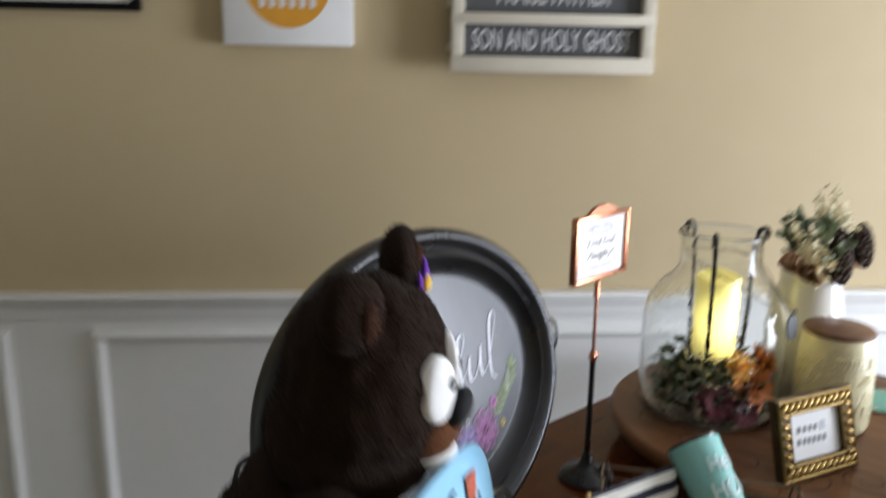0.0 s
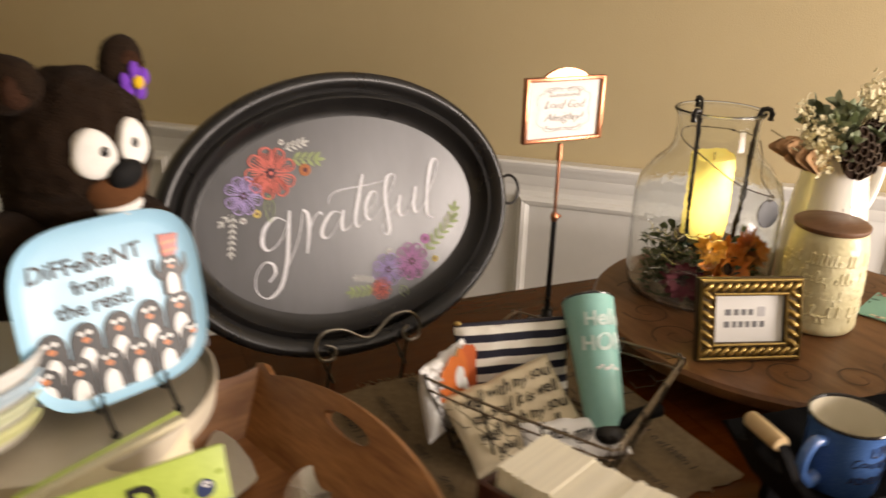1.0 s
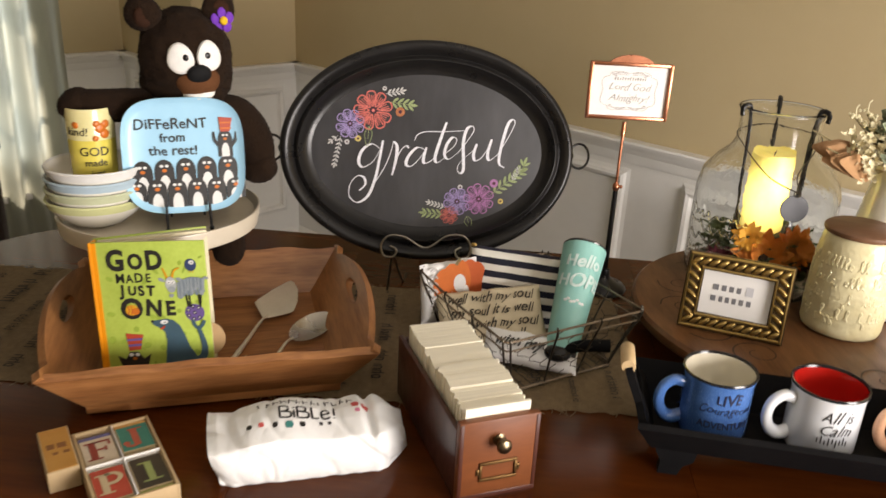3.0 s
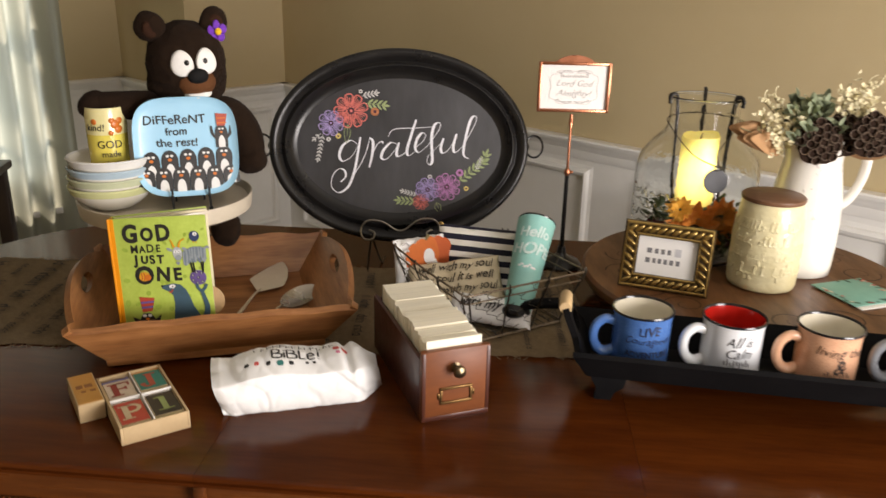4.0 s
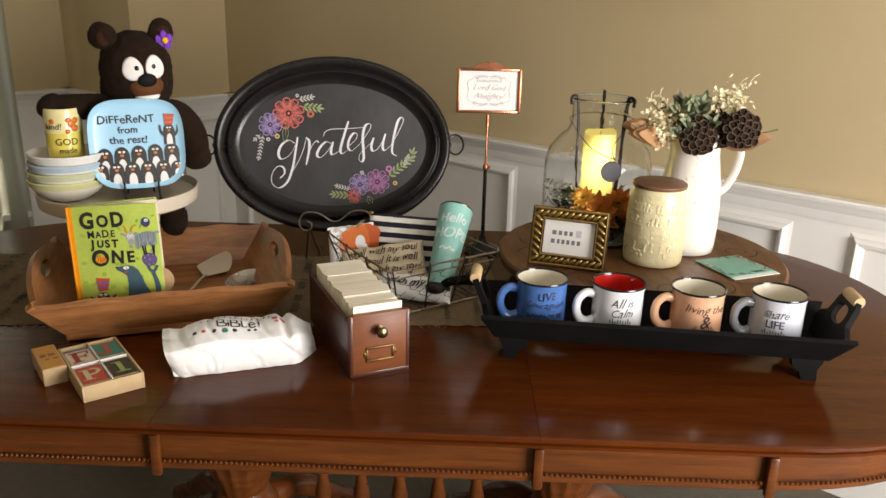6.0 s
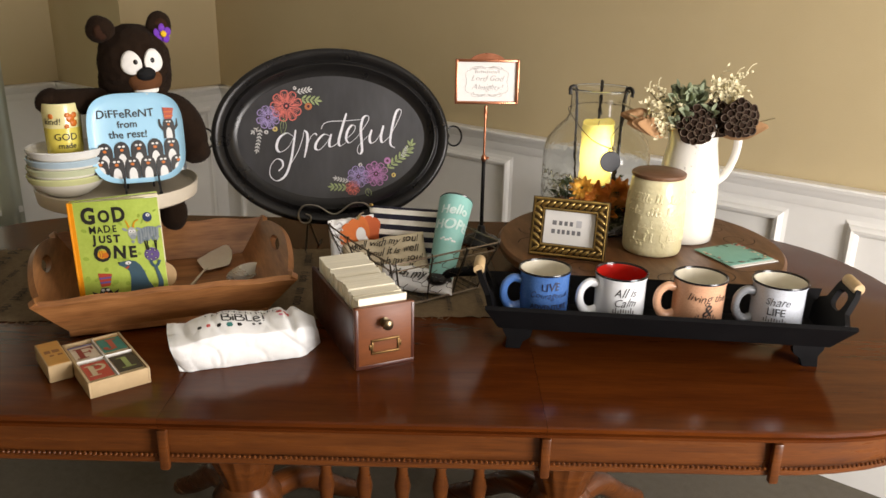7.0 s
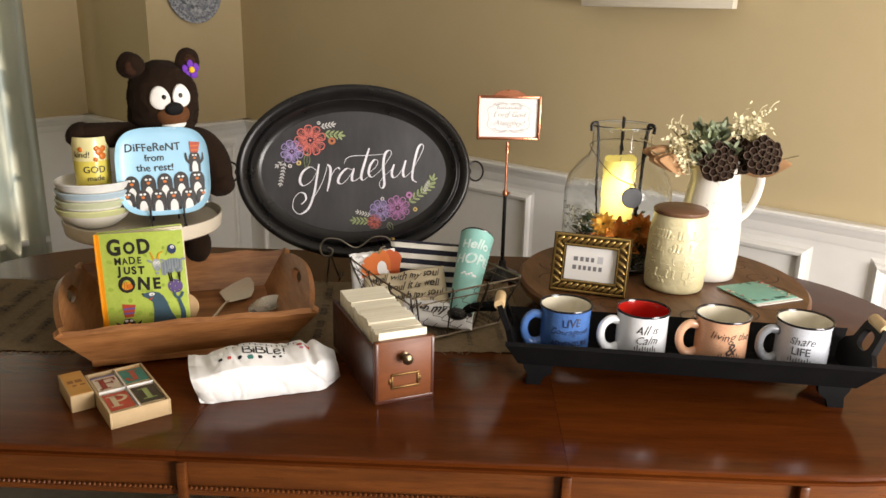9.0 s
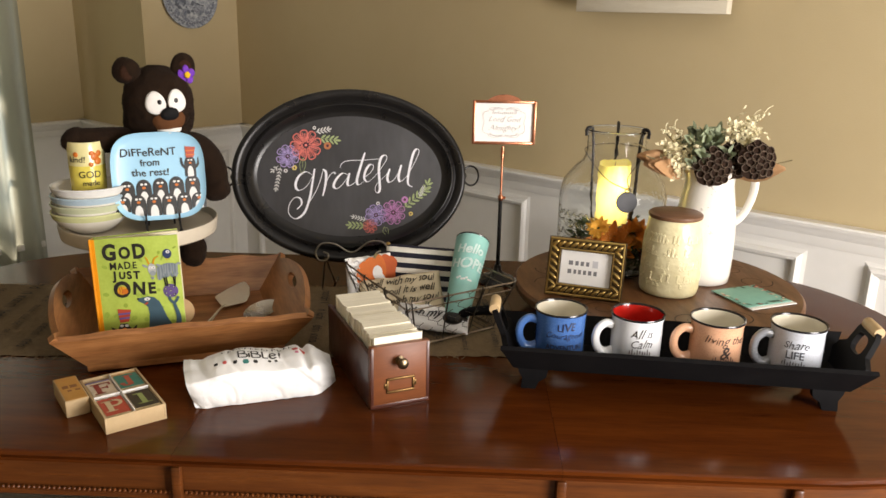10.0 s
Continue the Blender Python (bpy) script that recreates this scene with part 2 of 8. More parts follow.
def blot(bm, cx, cy, rx, ry, ang=0.0, z=0.0, seg=14, mi=0, tip=0.0, flip=False):
    """A flat painted oval or leaf in the xy plane; tip sharpens its ends."""
    vs = []
    ca, sa = math.cos(ang), math.sin(ang)
    for i in range(seg):
        a = 2 * math.pi * i / seg
        x, y = rx * math.cos(a), ry * math.sin(a) * (1 - tip * abs(math.cos(a)) ** 2)
        vs.append(bm.verts.new((cx + x * ca - y * sa, cy + x * sa + y * ca, z)))
    bm.faces.new(vs).material_index = mi


def letters(text, size, thick=0.0004, shear=0.0, align="CENTER", bold=0.0):
    """A mesh of lettering in the xy plane, facing +z."""
    cu = bpy.data.curves.new("lettering", "FONT")
    cu.body, cu.size, cu.extrude, cu.shear, cu.align_x, cu.align_y, cu.offset = text, size, thick, shear, align, "CENTER", bold
    cu.resolution_u = 3
    ob = bpy.data.objects.new("lettering", cu)
    scene.collection.objects.link(ob)
    me = bpy.data.meshes.new_from_object(ob, depsgraph=bpy.context.evaluated_depsgraph_get())
    bpy.data.objects.remove(ob)
    return me


def write(text, size, material, parent, m, name="lettering", shear=0.0, align="CENTER", label="", bold=0.0, wrap=None, thick=0.0004, sway=0.0):
    me = letters(text, size, thick, shear, align, bold)
    if sway:
        for v in me.vertices:          # an uneven hand: the line rises, falls and leans
            u = v.co.x / size
            v.co.y *= 1 + sway * math.sin(u * 2.3 + 1.0)
            v.co.y += size * sway * 0.45 * math.sin(u * 3.1)
            v.co.x += size * sway * 0.30 * math.sin(u * 4.3) + 0.10 * v.co.y * math.sin(u * 1.7)
    if wrap:
        for v in me.vertices:          # round an upright cylinder of that radius
            a = v.co.x / wrap
            v.co = Vector((math.sin(a) * (wrap + v.co.z), -math.cos(a) * (wrap + v.co.z), v.co.y))
    me.materials.append(material)
    ob = new(name, me)
    ob.parent = parent
    ob.matrix_local = m
    if label:
        ob["label"] = label
    return ob


# ---- the room ----
def wall_mesh(name, boxes, material, label, category="wall"):
    bm = bm_new()
    for b in boxes:
        box(bm, *b)
    ob = part(name, bm, material)
    ob.matrix_world = ROOM
    return tagged(ob, label, category, kind="structure")


RAIL = 0.912
XR, XL, YB, YF = 3.5, -2.47, 2.22, -2.3       # right wall, left wall, wall A, wall behind the camera
wall_mesh("floor", [((XR + XL) / 2, (YB + YF) / 2, -0.05, XR - XL + 0.6, YB - YF + 0.6, 0.1)], M_CARPET, "cut-pile carpet over the whole floor, coloured dark for the shade under the table", "floor")
wall_mesh("ceiling", [((XR + XL) / 2, (YB + YF) / 2, CEIL + 0.06, XR - XL + 0.6, YB - YF + 0.6, 0.12)], M_CEIL, "white painted ceiling", "ceiling")
wall_mesh("wall_back", [((XR - 1.83) / 2, YB + 0.07, CEIL / 2, XR + 1.83, 0.14, CEIL)], M_WALL, "tan painted wall above white wainscot panels")
wall_mesh("wall_corner_pier", [((-1.83 + XL) / 2 - 0.07, (1.72 + YB + 0.14) / 2, CEIL / 2, -1.83 - XL + 0.14, YB + 0.14 - 1.72, CEIL)], M_WALL, "tan painted corner pier with white chair rail")
# left wall with a window beside the pier
LW0, LW1, LZ0, LZ1 = 0.70, 1.34, 0.35, 2.15
wall_mesh("wall_left", [(XL - 0.07, (1.72 + LW1) / 2, CEIL / 2, 0.14, 1.72 - LW1, CEIL), (XL - 0.07, (LW0 + YF) / 2, CEIL / 2, 0.14, LW0 - YF, CEIL),
                        (XL - 0.07, (LW0 + LW1) / 2, LZ0 / 2, 0.14, LW1 - LW0, LZ0), (XL - 0.07, (LW0 + LW1) / 2, (LZ1 + CEIL) / 2, 0.14, LW1 - LW0, CEIL - LZ1)],
          M_WALL, "tan painted wall with a curtained window")
# right wall with the window that lights the table
RW0, RW1, RZ0, RZ1 = 0.12, 1.50, 0.30, 1.90
wall_mesh("wall_right", [(XR + 0.07, (YB + RW1) / 2, CEIL / 2, 0.14, YB - RW1, CEIL), (XR + 0.07, (RW0 + YF) / 2, CEIL / 2, 0.14, RW0 - YF, CEIL),
                         (XR + 0.07, (RW0 + RW1) / 2, RZ0 / 2, 0.14, RW1 - RW0, RZ0), (XR + 0.07, (RW0 + RW1) / 2, (RZ1 + CEIL) / 2, 0.14, RW1 - RW0, CEIL - RZ1)],
          M_WALL, "tan painted wall with a bright window")
wall_mesh("wall_front", [((XR + XL) / 2, YF - 0.07, CEIL / 2, XR - XL + 0.28, 0.14, CEIL)], M_WALL, "plain tan painted wall")


def window(name, m, w, h, cols, rows, label):
    """A white sash window in the xz plane of m, centred."""
    win = thing(name, label, "window", m, kind="structure")
    for nm, b in (("window_frame", [(-w / 2 + 0.025, 0, 0, 0.05, 0.09, h), (w / 2 - 0.025, 0, 0, 0.05, 0.09, h), (0, 0, h / 2 - 0.025, w - 0.1, 0.09, 0.05), (0, 0, -h / 2 + 0.025, w - 0.1, 0.09, 0.05), (0, 0, 0, w - 0.1, 0.06, 0.04)]),
                  ("window_sill", [(0, -0.08, -h / 2 - 0.02, w + 0.16, 0.16, 0.03)])):
        bm = bm_new()
        for q in b:
            box(bm, *q, bevel=0.004)
        part(nm, bm, M_TRIM, win)
    bm = bm_new()
    for i in range(1, cols):
        box(bm, -w / 2 + w * i / cols, 0.012, 0, 0.018, 0.02, h - 0.1)
    for j in range(1, rows):
        if j * 2 != rows:
            box(bm, 0, 0.012, -h / 2 + h * j / rows, w - 0.1, 0.016, 0.018)
    part("muntin", bm, M_TRIM, win)
    return win


window("window_1", ROOM @ pose(XR + 0.07, (RW0 + RW1) / 2, (RZ0 + RZ1) / 2, 0, 0, -90), RW1 - RW0, RZ1 - RZ0, 3, 4, "white sash window, bright daylight behind")
window("window_2", ROOM @ pose(XL - 0.07, (LW0 + LW1) / 2, (LZ0 + LZ1) / 2, 0, 0, 90), LW1 - LW0, LZ1 - LZ0, 2, 4, "white sash window behind sheer curtains")


def run(name, m, length, profile, material, label, category):
    """A moulding of the (depth, height) profile along x of m, from 0 to length; depth towards -y."""
    bm = bm_new()
    a = [bm.verts.new((0, -d, z)) for d, z in profile]
    b = [bm.verts.new((length, -d, z)) for d, z in profile]
    k = len(a)
    for i in range(k):
        bm.faces.new((a[i], a[(i + 1) % k], b[(i + 1) % k], b[i]))
    bm.faces.new(a)
    bm.faces.new(b[::-1])
    ob = part(name, bm, material, smooth=25)
    ob.matrix_world = m
    return tagged(ob, label, category, kind="structure")


RAILP = [(0, RAIL), (0.040, RAIL), (0.043, RAIL - 0.006), (0.040, RAIL - 0.016), (0.026, RAIL - 0.020), (0.022, RAIL - 0.034), (0.014, RAIL - 0.044), (0.012, RAIL - 0.070), (0.010, RAIL - 0.074), (0, RAIL - 0.074)]
BASEP = [(0.006, 0.0), (0.020, 0.0), (0.020, 0.11), (0.012, 0.125), (0.006, 0.13)]
SKIN = [(0.0, 0.0), (0.006, 0.0), (0.006, RAIL - 0.06), (0.0, RAIL - 0.06)]
RUNS = [("back", pose(-1.83, YB, 0), XR + 1.83), ("pier_side", pose(-1.83, 1.72, 0, 0, 0, 90), 0.5), ("pier_front", pose(XL, 1.72, 0), 0.64),
        ("left", pose(XL, LW1 + 0.10, 0, 0, 0, 90), 1.72 - LW1 - 0.10), ("right", pose(XR, YB, 0, 0, 0, -90), YB - RW1 - 0.1)]
for nm, m, ln in RUNS:
    m = ROOM @ m
    run("wainscot_" + nm, m, ln, SKIN, M_TRIM, "white painted wainscot board below the chair rail", "wainscot")
    run("chair_rail_" + nm, m @ pose(0 if nm != "pier_front" else 0, 0, 0), ln + (0.04 if nm == "pier_front" else 0), RAILP, M_TRIM, "white moulded chair rail on the wall", "chair rail")
    run("baseboard_" + nm, m, ln, BASEP, M_TRIM, "white painted baseboard", "baseboard")


def panel_frame(m, w, h):
    """A raised white picture-frame moulding on the wainscot."""
    bm = bm_new()
    prof = [(0.0, 0.0), (0.012, 0.004), (0.016, 0.014), (0.024, 0.020), (0.034, 0.016), (0.038, 0.006), (0.044, 0.0)]
    rings = []
    for inset, d in prof:
        x0, x1, z0, z1 = inset, w - inset, inset, h - inset
        rings.append([bm.verts.new((x, -d - 0.006, z)) for x, z in ((x0, z0), (x1, z0), (x1, z1), (x0, z1))])
    for a, b in zip(rings, rings[1:]):
        for i in range(4):
            bm.faces.new((a[i], a[(i + 1) % 4], b[(i + 1) % 4], b[i]))
    ob = part("panel_trim", bm, M_TRIM, smooth=20)
    ob.matrix_world = m
    return tagged(ob, "white raised picture-frame moulding on the wainscot", "panel moulding", kind="structure")


for x0, x1 in ((-1.72, -1.00), (-0.81, -0.063), (0.115, 0.925), (1.08, 1.85), (2.02, 2.8)):
    panel_frame(ROOM @ pose(x0, YB, 0.22), x1 - x0, 0.60)
panel_frame(ROOM @ pose(-1.83, 1.79, 0.22, 0, 0, 90), 0.36, 0.60)
panel_frame(ROOM @ pose(XL + 0.10, 1.72, 0.22), 0.44, 0.60)


# ---- the dining table ----
TCX, TCY, THX, THY = 0.94, 0.585, 1.235, 0.572      # centre and half sizes in the table's frame
SEAM_L, SEAM_R = 0.615, 1.258


def table_outline(inset=0.0, n=28):
    """Straight sides with ends rounded to a squarish oval."""
    ex, b, k = 0.55, THY - inset, 2.5
    pts = []
    for side in (1, -1):
        for i in range(n + 1):
            a = -math.pi / 2 + math.pi * i / n
            if side < 0:
                a += math.pi
            c, s = math.cos(a), math.sin(a)
            x = (ex - inset) * math.copysign(abs(c) ** (2 / k), c)
            y = b * math.copysign(abs(s) ** (2 / k), s)
            pts.append((TCX + side * (THX - ex) + x, TCY + y))
    return pts


def cut_outline(pts, x0, x1):
    """The part of a closed outline between two straight cuts across x."""
    def clip(poly, x, keep_right):
        out = []
        for i, (ax, ay) in enumerate(poly):
            bx, by = poly[(i + 1) % len(poly)]
            ia, ib = (ax >= x) == keep_right, (bx >= x) == keep_right
            if ia:
                out.append((ax, ay))
            if ia != ib:
                t = (x - ax) / (bx - ax)
                out.append((x, ay + t * (by - ay)))
        return out
    res = clip(clip(pts, x0, True), x1, False)
    clean = []
    for p in res:
        if not clean or math.dist(p, clean[-1]) > 1e-4:
            clean.append(p)
    if math.dist(clean[0], clean[-1]) < 1e-4:
        clean.pop()
    return clean


table = thing("dining_table", "polished reddish-brown wooden dining table with a leaf and a beaded apron", "table", TABLE)
EDGE = [(0.005, TOP), (0.001, TOP - 0.002), (0.0, TOP - 0.008), (0.002, TOP - 0.010), (0.007, TOP - 0.011), (0.007, TOP - 0.013), (0.003, TOP - 0.015), (0.003, TOP - 0.020), (0.006, TOP - 0.022), (0.012, TOP - 0.023), (0.012, TOP - 0.026), (0.020, TOP - 0.028), (0.030, TOP - 0.034)]
for nm, x0, x1, mt in (("tabletop_end", -9, SEAM_L - 0.00025, M_TABLE), ("table_leaf", SEAM_L + 0.00025, SEAM_R - 0.00025, M_LEAF), ("tabletop_end", SEAM_R + 0.00025, 9, M_TABLE)):
    bm = bm_new()
    rings = []
    base = cut_outline(table_outline(0.0), x0, x1)
    for inset, z in EDGE:
        ring = []
        for (x, y) in base:
            dx, dy = x - TCX, y - TCY
            # move the rim in, but not along a cut
            fy = (THY - inset) / THY
            fx = 1.0 if (abs(x - x0) < 1e-4 or abs(x - x1) < 1e-4) else (THX - inset) / THX
            ring.append(bm.verts.new((TCX + dx * fx, TCY + dy * fy, z)))
        rings.append(ring)
    k = len(base)
    for a, b in zip(rings, rings[1:]):
        for i in range(k):
            bm.faces.new((a[i], a[(i + 1) % k], b[(i + 1) % k], b[i]))
    bm.faces.new(rings[0])
    bm.faces.new(rings[-1][::-1])
    part(nm, bm, mt, table, smooth=20)
AZ0, AZ1 = 0.655, TOP - 0.034
for x0, x1 in ((-9, SEAM_L), (SEAM_L, SEAM_R), (SEAM_R, 9)):
    bm = bm_new()
    outer, inner = cut_outline(table_outline(0.035), x0, x1), cut_outline(table_outline(0.060), x0, x1)
    prof = ((0.035, AZ1), (0.035, AZ0 + 0.016), (0.030, AZ0 + 0.012), (0.030, AZ0 + 0.004), (0.034, AZ0), (0.060, AZ0), (0.060, AZ1))
    rings = []
    for inset, z in prof:
        rings.append([bm.verts.new((TCX + (x - TCX) * ((THX - inset) / THX if min(abs(x - x0), abs(x - x1)) > 1e-4 else 1), TCY + (y - TCY) * (THY - inset) / THY, z)) for x, y in cut_outline(table_outline(0.0), x0, x1)])
    k = len(rings[0])
    for a, b in zip(rings, rings[1:] + rings[:1]):
        for i in range(k):
            bm.faces.new((a[i], a[(i + 1) % k], b[(i + 1) % k], b[i]))
    part("apron", bm, M_APRON, table, smooth=25)
# beading along the lower apron, as one strip
bm = bm_new()
ol = [p for p in table_outline(0.029, 60)]
dist, prev = 0.0, ol[-1]
for p in ol:
    seg_len = math.dist(p, prev)
    while dist < seg_len:
        t = dist / seg_len
        x, y = prev[0] + (p[0] - prev[0]) * t, prev[1] + (p[1] - prev[1]) * t
        if y < TCY + 0.2:
            bmesh.ops.create_icosphere(bm, subdivisions=1, radius=0.0036, matrix=Matrix.Translation((x, y, AZ0 + 0.018)))
        dist += 0.0088
    dist -= seg_len
    prev = p
tagged(part("bead_moulding", bm, M_APRON, table), kind="stuff")
for x in (SEAM_L - 0.003, SEAM_R + 0.003, 1.652):
    bm = bm_new()
    box(bm, 0, 0, (AZ0 + AZ1) / 2 - 0.004, 0.017, 0.014, AZ1 - AZ0 + 0.008, bevel=0.004)
    part("apron_block", bm, M_APRON, table, m=pose(x, TCY - THY + 0.027, 0))
# two fluted pedestals with a spindled rail between them
PED = ((0.60, 0.56), (1.385, 0.56))
for px, py in PED:
    bm = bm_new()
    lathe(bm, [(0.10, 0.655), (0.10, 0.62), (0.085, 0.61), (0.095, 0.58), (0.105, 0.50), (0.10, 0.38), (0.07, 0.30), (0.06, 0.26), (0.085, 0.22), (0.085, 0.16), (0.07, 0.14), (0.07, 0.12)], 64,
          fn=lambda p, a: Vector((p.x * (1 + (0.035 * math.cos(16 * a) if 0.3 < p.z < 0.6 else 0)), p.y * (1 + (0.035 * math.cos(16 * a) if 0.3 < p.z < 0.6 else 0)), p.z)), cap_top=True)
    ped = part("pedestal", bm, M_APRON, table, m=pose(px, py, 0))
    for a in (45, 135, 225, 315):
        bm = bm_new()
        tube(bm, [(0.04, 0, 0.20), (0.16, 0, 0.19), (0.28, 0, 0.10), (0.38, 0, 0.035)], lambda t: 0.036 - 0.012 * t, seg=10)
        part("foot", bm, M_APRON, ped, m=pose(0, 0, 0, 0, 0, a))
for z in (0.672, 0.14):
    bm = bm_new()
    box(bm, (PED[0][0] + PED[1][0]) / 2, 0.56, z, PED[1][0] - PED[0][0] - 0.12, 0.05, 0.05, bevel=0.008)
    part("stretcher", bm, M_APRON, table)
bm = bm_new()
lathe(bm, [(0.008, 0.0), (0.012, 0.03), (0.016, 0.06), (0.010, 0.09), (0.014, 0.11), (0.009, 0.13), (0.016, 0.20), (0.017, 0.24), (0.010, 0.29), (0.015, 0.305), (0.010, 0.32), (0.013, 0.34), (0.009, 0.345)], 14)
first = part("spindle", bm, M_APRON, table, m=pose(0.7995, 0.56, 0.166) @ Matrix.Diagonal((1.3, 1.3, 1.40, 1)))
for i in range(1, 5):
    share("spindle", first, table, pose(0.7995 + i * 0.095, 0.56, 0.166) @ Matrix.Diagonal((1.3, 1.3, 1.40, 1)))


# ---- things at the back of the table ----
FACE = pose(0, 0, 0, 90, 0, 0)          # lays art drawn in xy upright, facing -y


def sheet(bm, outline, holes, y0, y1, mi=0):
    """An upright board in xz with holes, from depth y0 to y1."""
    edges = []
    for loop in [outline] + list(holes):
        vs = [bm.verts.new((x, y0, z)) for x, z in loop]
        edges += [bm.edges.new((vs[i], vs[(i + 1) % len(vs)])) for i in range(len(vs))]
    r = bmesh.ops.triangle_fill(bm, use_beauty=True, use_dissolve=False, edges=edges)
    fs = [g for g in r["geom"] if isinstance(g, bmesh.types.BMFace)]
    ex = bmesh.ops.extrude_face_region(bm, geom=fs)
    nv = [g for g in ex["geom"] if isinstance(g, bmesh.types.BMVert)]
    bmesh.ops.translate(bm, vec=(0, y1 - y0, 0), verts=nv)
    return [g for g in bm.verts]


# burlap runner with rows of printed words too worn to read
M_BURLAP = mat("burlap_weave", (0.20, 0.135, 0.068), (0.115, 0.075, 0.036), scale=90, rough=0.95, bump=1.0, bscale=700, speck=(0.26, 0.185, 0.10), spscale=900, contrast=0.4)
M_INK = mat("faded_black_ink", (0.022, 0.017, 0.013), (0.045, 0.034, 0.024), scale=120, rough=0.95, contrast=0.3)
RUN = pose(0.50, 0.665, TOP, 0, 0, 8.5)
runner = thing("table_runner", "brown burlap table runner printed with rows of dark lettering", "table runner", RUN)
bm = bm_new()
NX, NY, RL, RW = 120, 36, 0.80, 0.225
grid = []
for i in range(NX + 1):
    row = []
    for j in range(NY + 1):
        x, y = -RL + 1.47 * i / NX, -RW + 2 * RW * j / NY
        if j in (0, NY):
            y += random.uniform(-0.006, 0.004)
        z = 0.0022 + 0.0016 * noise.noise((x * 14, y * 14, 0)) + 0.003 * max(0, noise.noise((x * 5, y * 3, 3)))
        row.append(bm.verts.new((x, y, max(0.001, z))))
    grid.append(row)
for i in range(NX):
    for j in range(NY):
        bm.faces.new((grid[i][j], grid[i + 1][j], grid[i + 1][j + 1], grid[i][j + 1]))
part("cloth", bm, M_BURLAP, runner)
bm = bm_new()
rnd = random.Random(5)
for i in range(260):                    # frayed threads
    s = rnd.choice((-1, 1))
    x, y = rnd.uniform(-RL, 0.665), s * (RW - 0.004)
    tube(bm, [(x, y, 0.003), (x + rnd.uniform(-.006, .006), y + s * rnd.uniform(.004, .012), 0.003), (x + rnd.uniform(-.01, .01), y + s * rnd.uniform(.01, .02), 0.0012)], 0.0006, seg=4, n=2)
tagged(part("frayed_thread", bm, M_BURLAP, runner), kind="stuff")
bm = bm_new()
for i in range(21):                     # worn words: little uprights, bows and bars set across the runner
    x = -RL + 0.05 + i * 0.068 + rnd.uniform(-.006, .006)
    w = rnd.choice((0.012, 0.016, 0.022, 0.030))
    y = -RW + 0.02 + rnd.uniform(0, 0.05)
    while y < RW - 0.03:
        ln = rnd.uniform(0.03, 0.11)
        yy = y
        while yy < min(y + ln, RW - 0.02):
            st = w * rnd.uniform(0.5, 0.8)
            k, q = rnd.random(), w * 0.14
            ribbon(bm, [(x - w / 2, yy), (x + w / 2 * rnd.choice((1, 1, .3)), yy)], q, 0.0075, 1)
            if k < 0.45:
                ribbon(bm, [(x - w * .3, yy), (x - w * .45, yy + st * .35), (x - w * .1, yy + st * .6), (x + w * .2, yy + st * .35), (x + w * .1, yy)], q, 0.0075, 3)
            elif k < 0.8:
                ribbon(bm, [(x - w / 2, yy + st * .6), (x + w * .2, yy + st * .6)], q, 0.0075, 1)
                ribbon(bm, [(x + w * .15, yy), (x + w * .2, yy + st * .6)], q * .8, 0.0075, 1)
            yy += st
        y += ln + rnd.uniform(0.012, 0.05)
tagged(part("printed_word", bm, M_INK, runner, "rows of dark worn printing"), kind="stuff")

# oval chalkboard tray
M_CHALKW = mat("white_chalk_paint", (0.80, 0.81, 0.85), (0.60, 0.61, 0.66), scale=160, rough=0.9, contrast=0.35)
CHALK = {k: mat("chalk_" + k, c, tuple(v * 0.6 for v in c), scale=220, rough=0.9, contrast=0.3) for k, c in
         dict(coral=(0.74, 0.19, 0.16), lilac=(0.42, 0.33, 0.62), orchid=(0.52, 0.23, 0.47), green=(0.34, 0.42, 0.20), yellow=(0.72, 0.56, 0.18), white=(0.66, 0.66, 0.64), rust=(0.50, 0.18, 0.08), dark=(0.10, 0.035, 0.05)).items()}
OVAL = pose(0.713, 0.997, 1.046, -14, 0, 13.5)
oval = thing("chalkboard_tray", "black oval tray with a chalkboard face lettered in white script", "tray", OVAL)
bm = bm_new()
prof = [(0.90, 0.012), (0.97, 0.010), (1.0, 0.004), (1.0, -0.008), (0.97, -0.020), (0.90, -0.026), (0.78, -0.026), (0.66, -0.020), (0.55, -0.012), (0.50, -0.013), (0.46, -0.018), (0.40, -0.019), (0.34, -0.013), (0.24, -0.004), (0.10, 0.002), (0.0, 0.004)]
rings = []
for t, d in prof:
    a, b = 0.243 + 0.065 * t, 0.160 + 0.069 * t
    rings.append([bm.verts.new((a * math.cos(2 * math.pi * i / 96), d, b * math.sin(2 * math.pi * i / 96))) for i in range(96)])
for p, q in zip(rings, rings[1:]):
    for i in range(96):
        bm.faces.new((p[i], p[(i + 1) % 96], q[(i + 1) % 96], q[i]))
bm.faces.new(rings[0])
part("rim", bm, M_BLACKMETAL, oval, smooth=60)
bm = bm_new()
ring = [bm.verts.new((0.2435 * math.cos(2 * math.pi * i / 96), 0.0035, 0.1595 * math.sin(2 * math.pi * i / 96))) for i in range(96)]
bm.faces.new(ring)
part("chalkboard", bm, M_CHALK, oval, "dark grey chalkboard face")
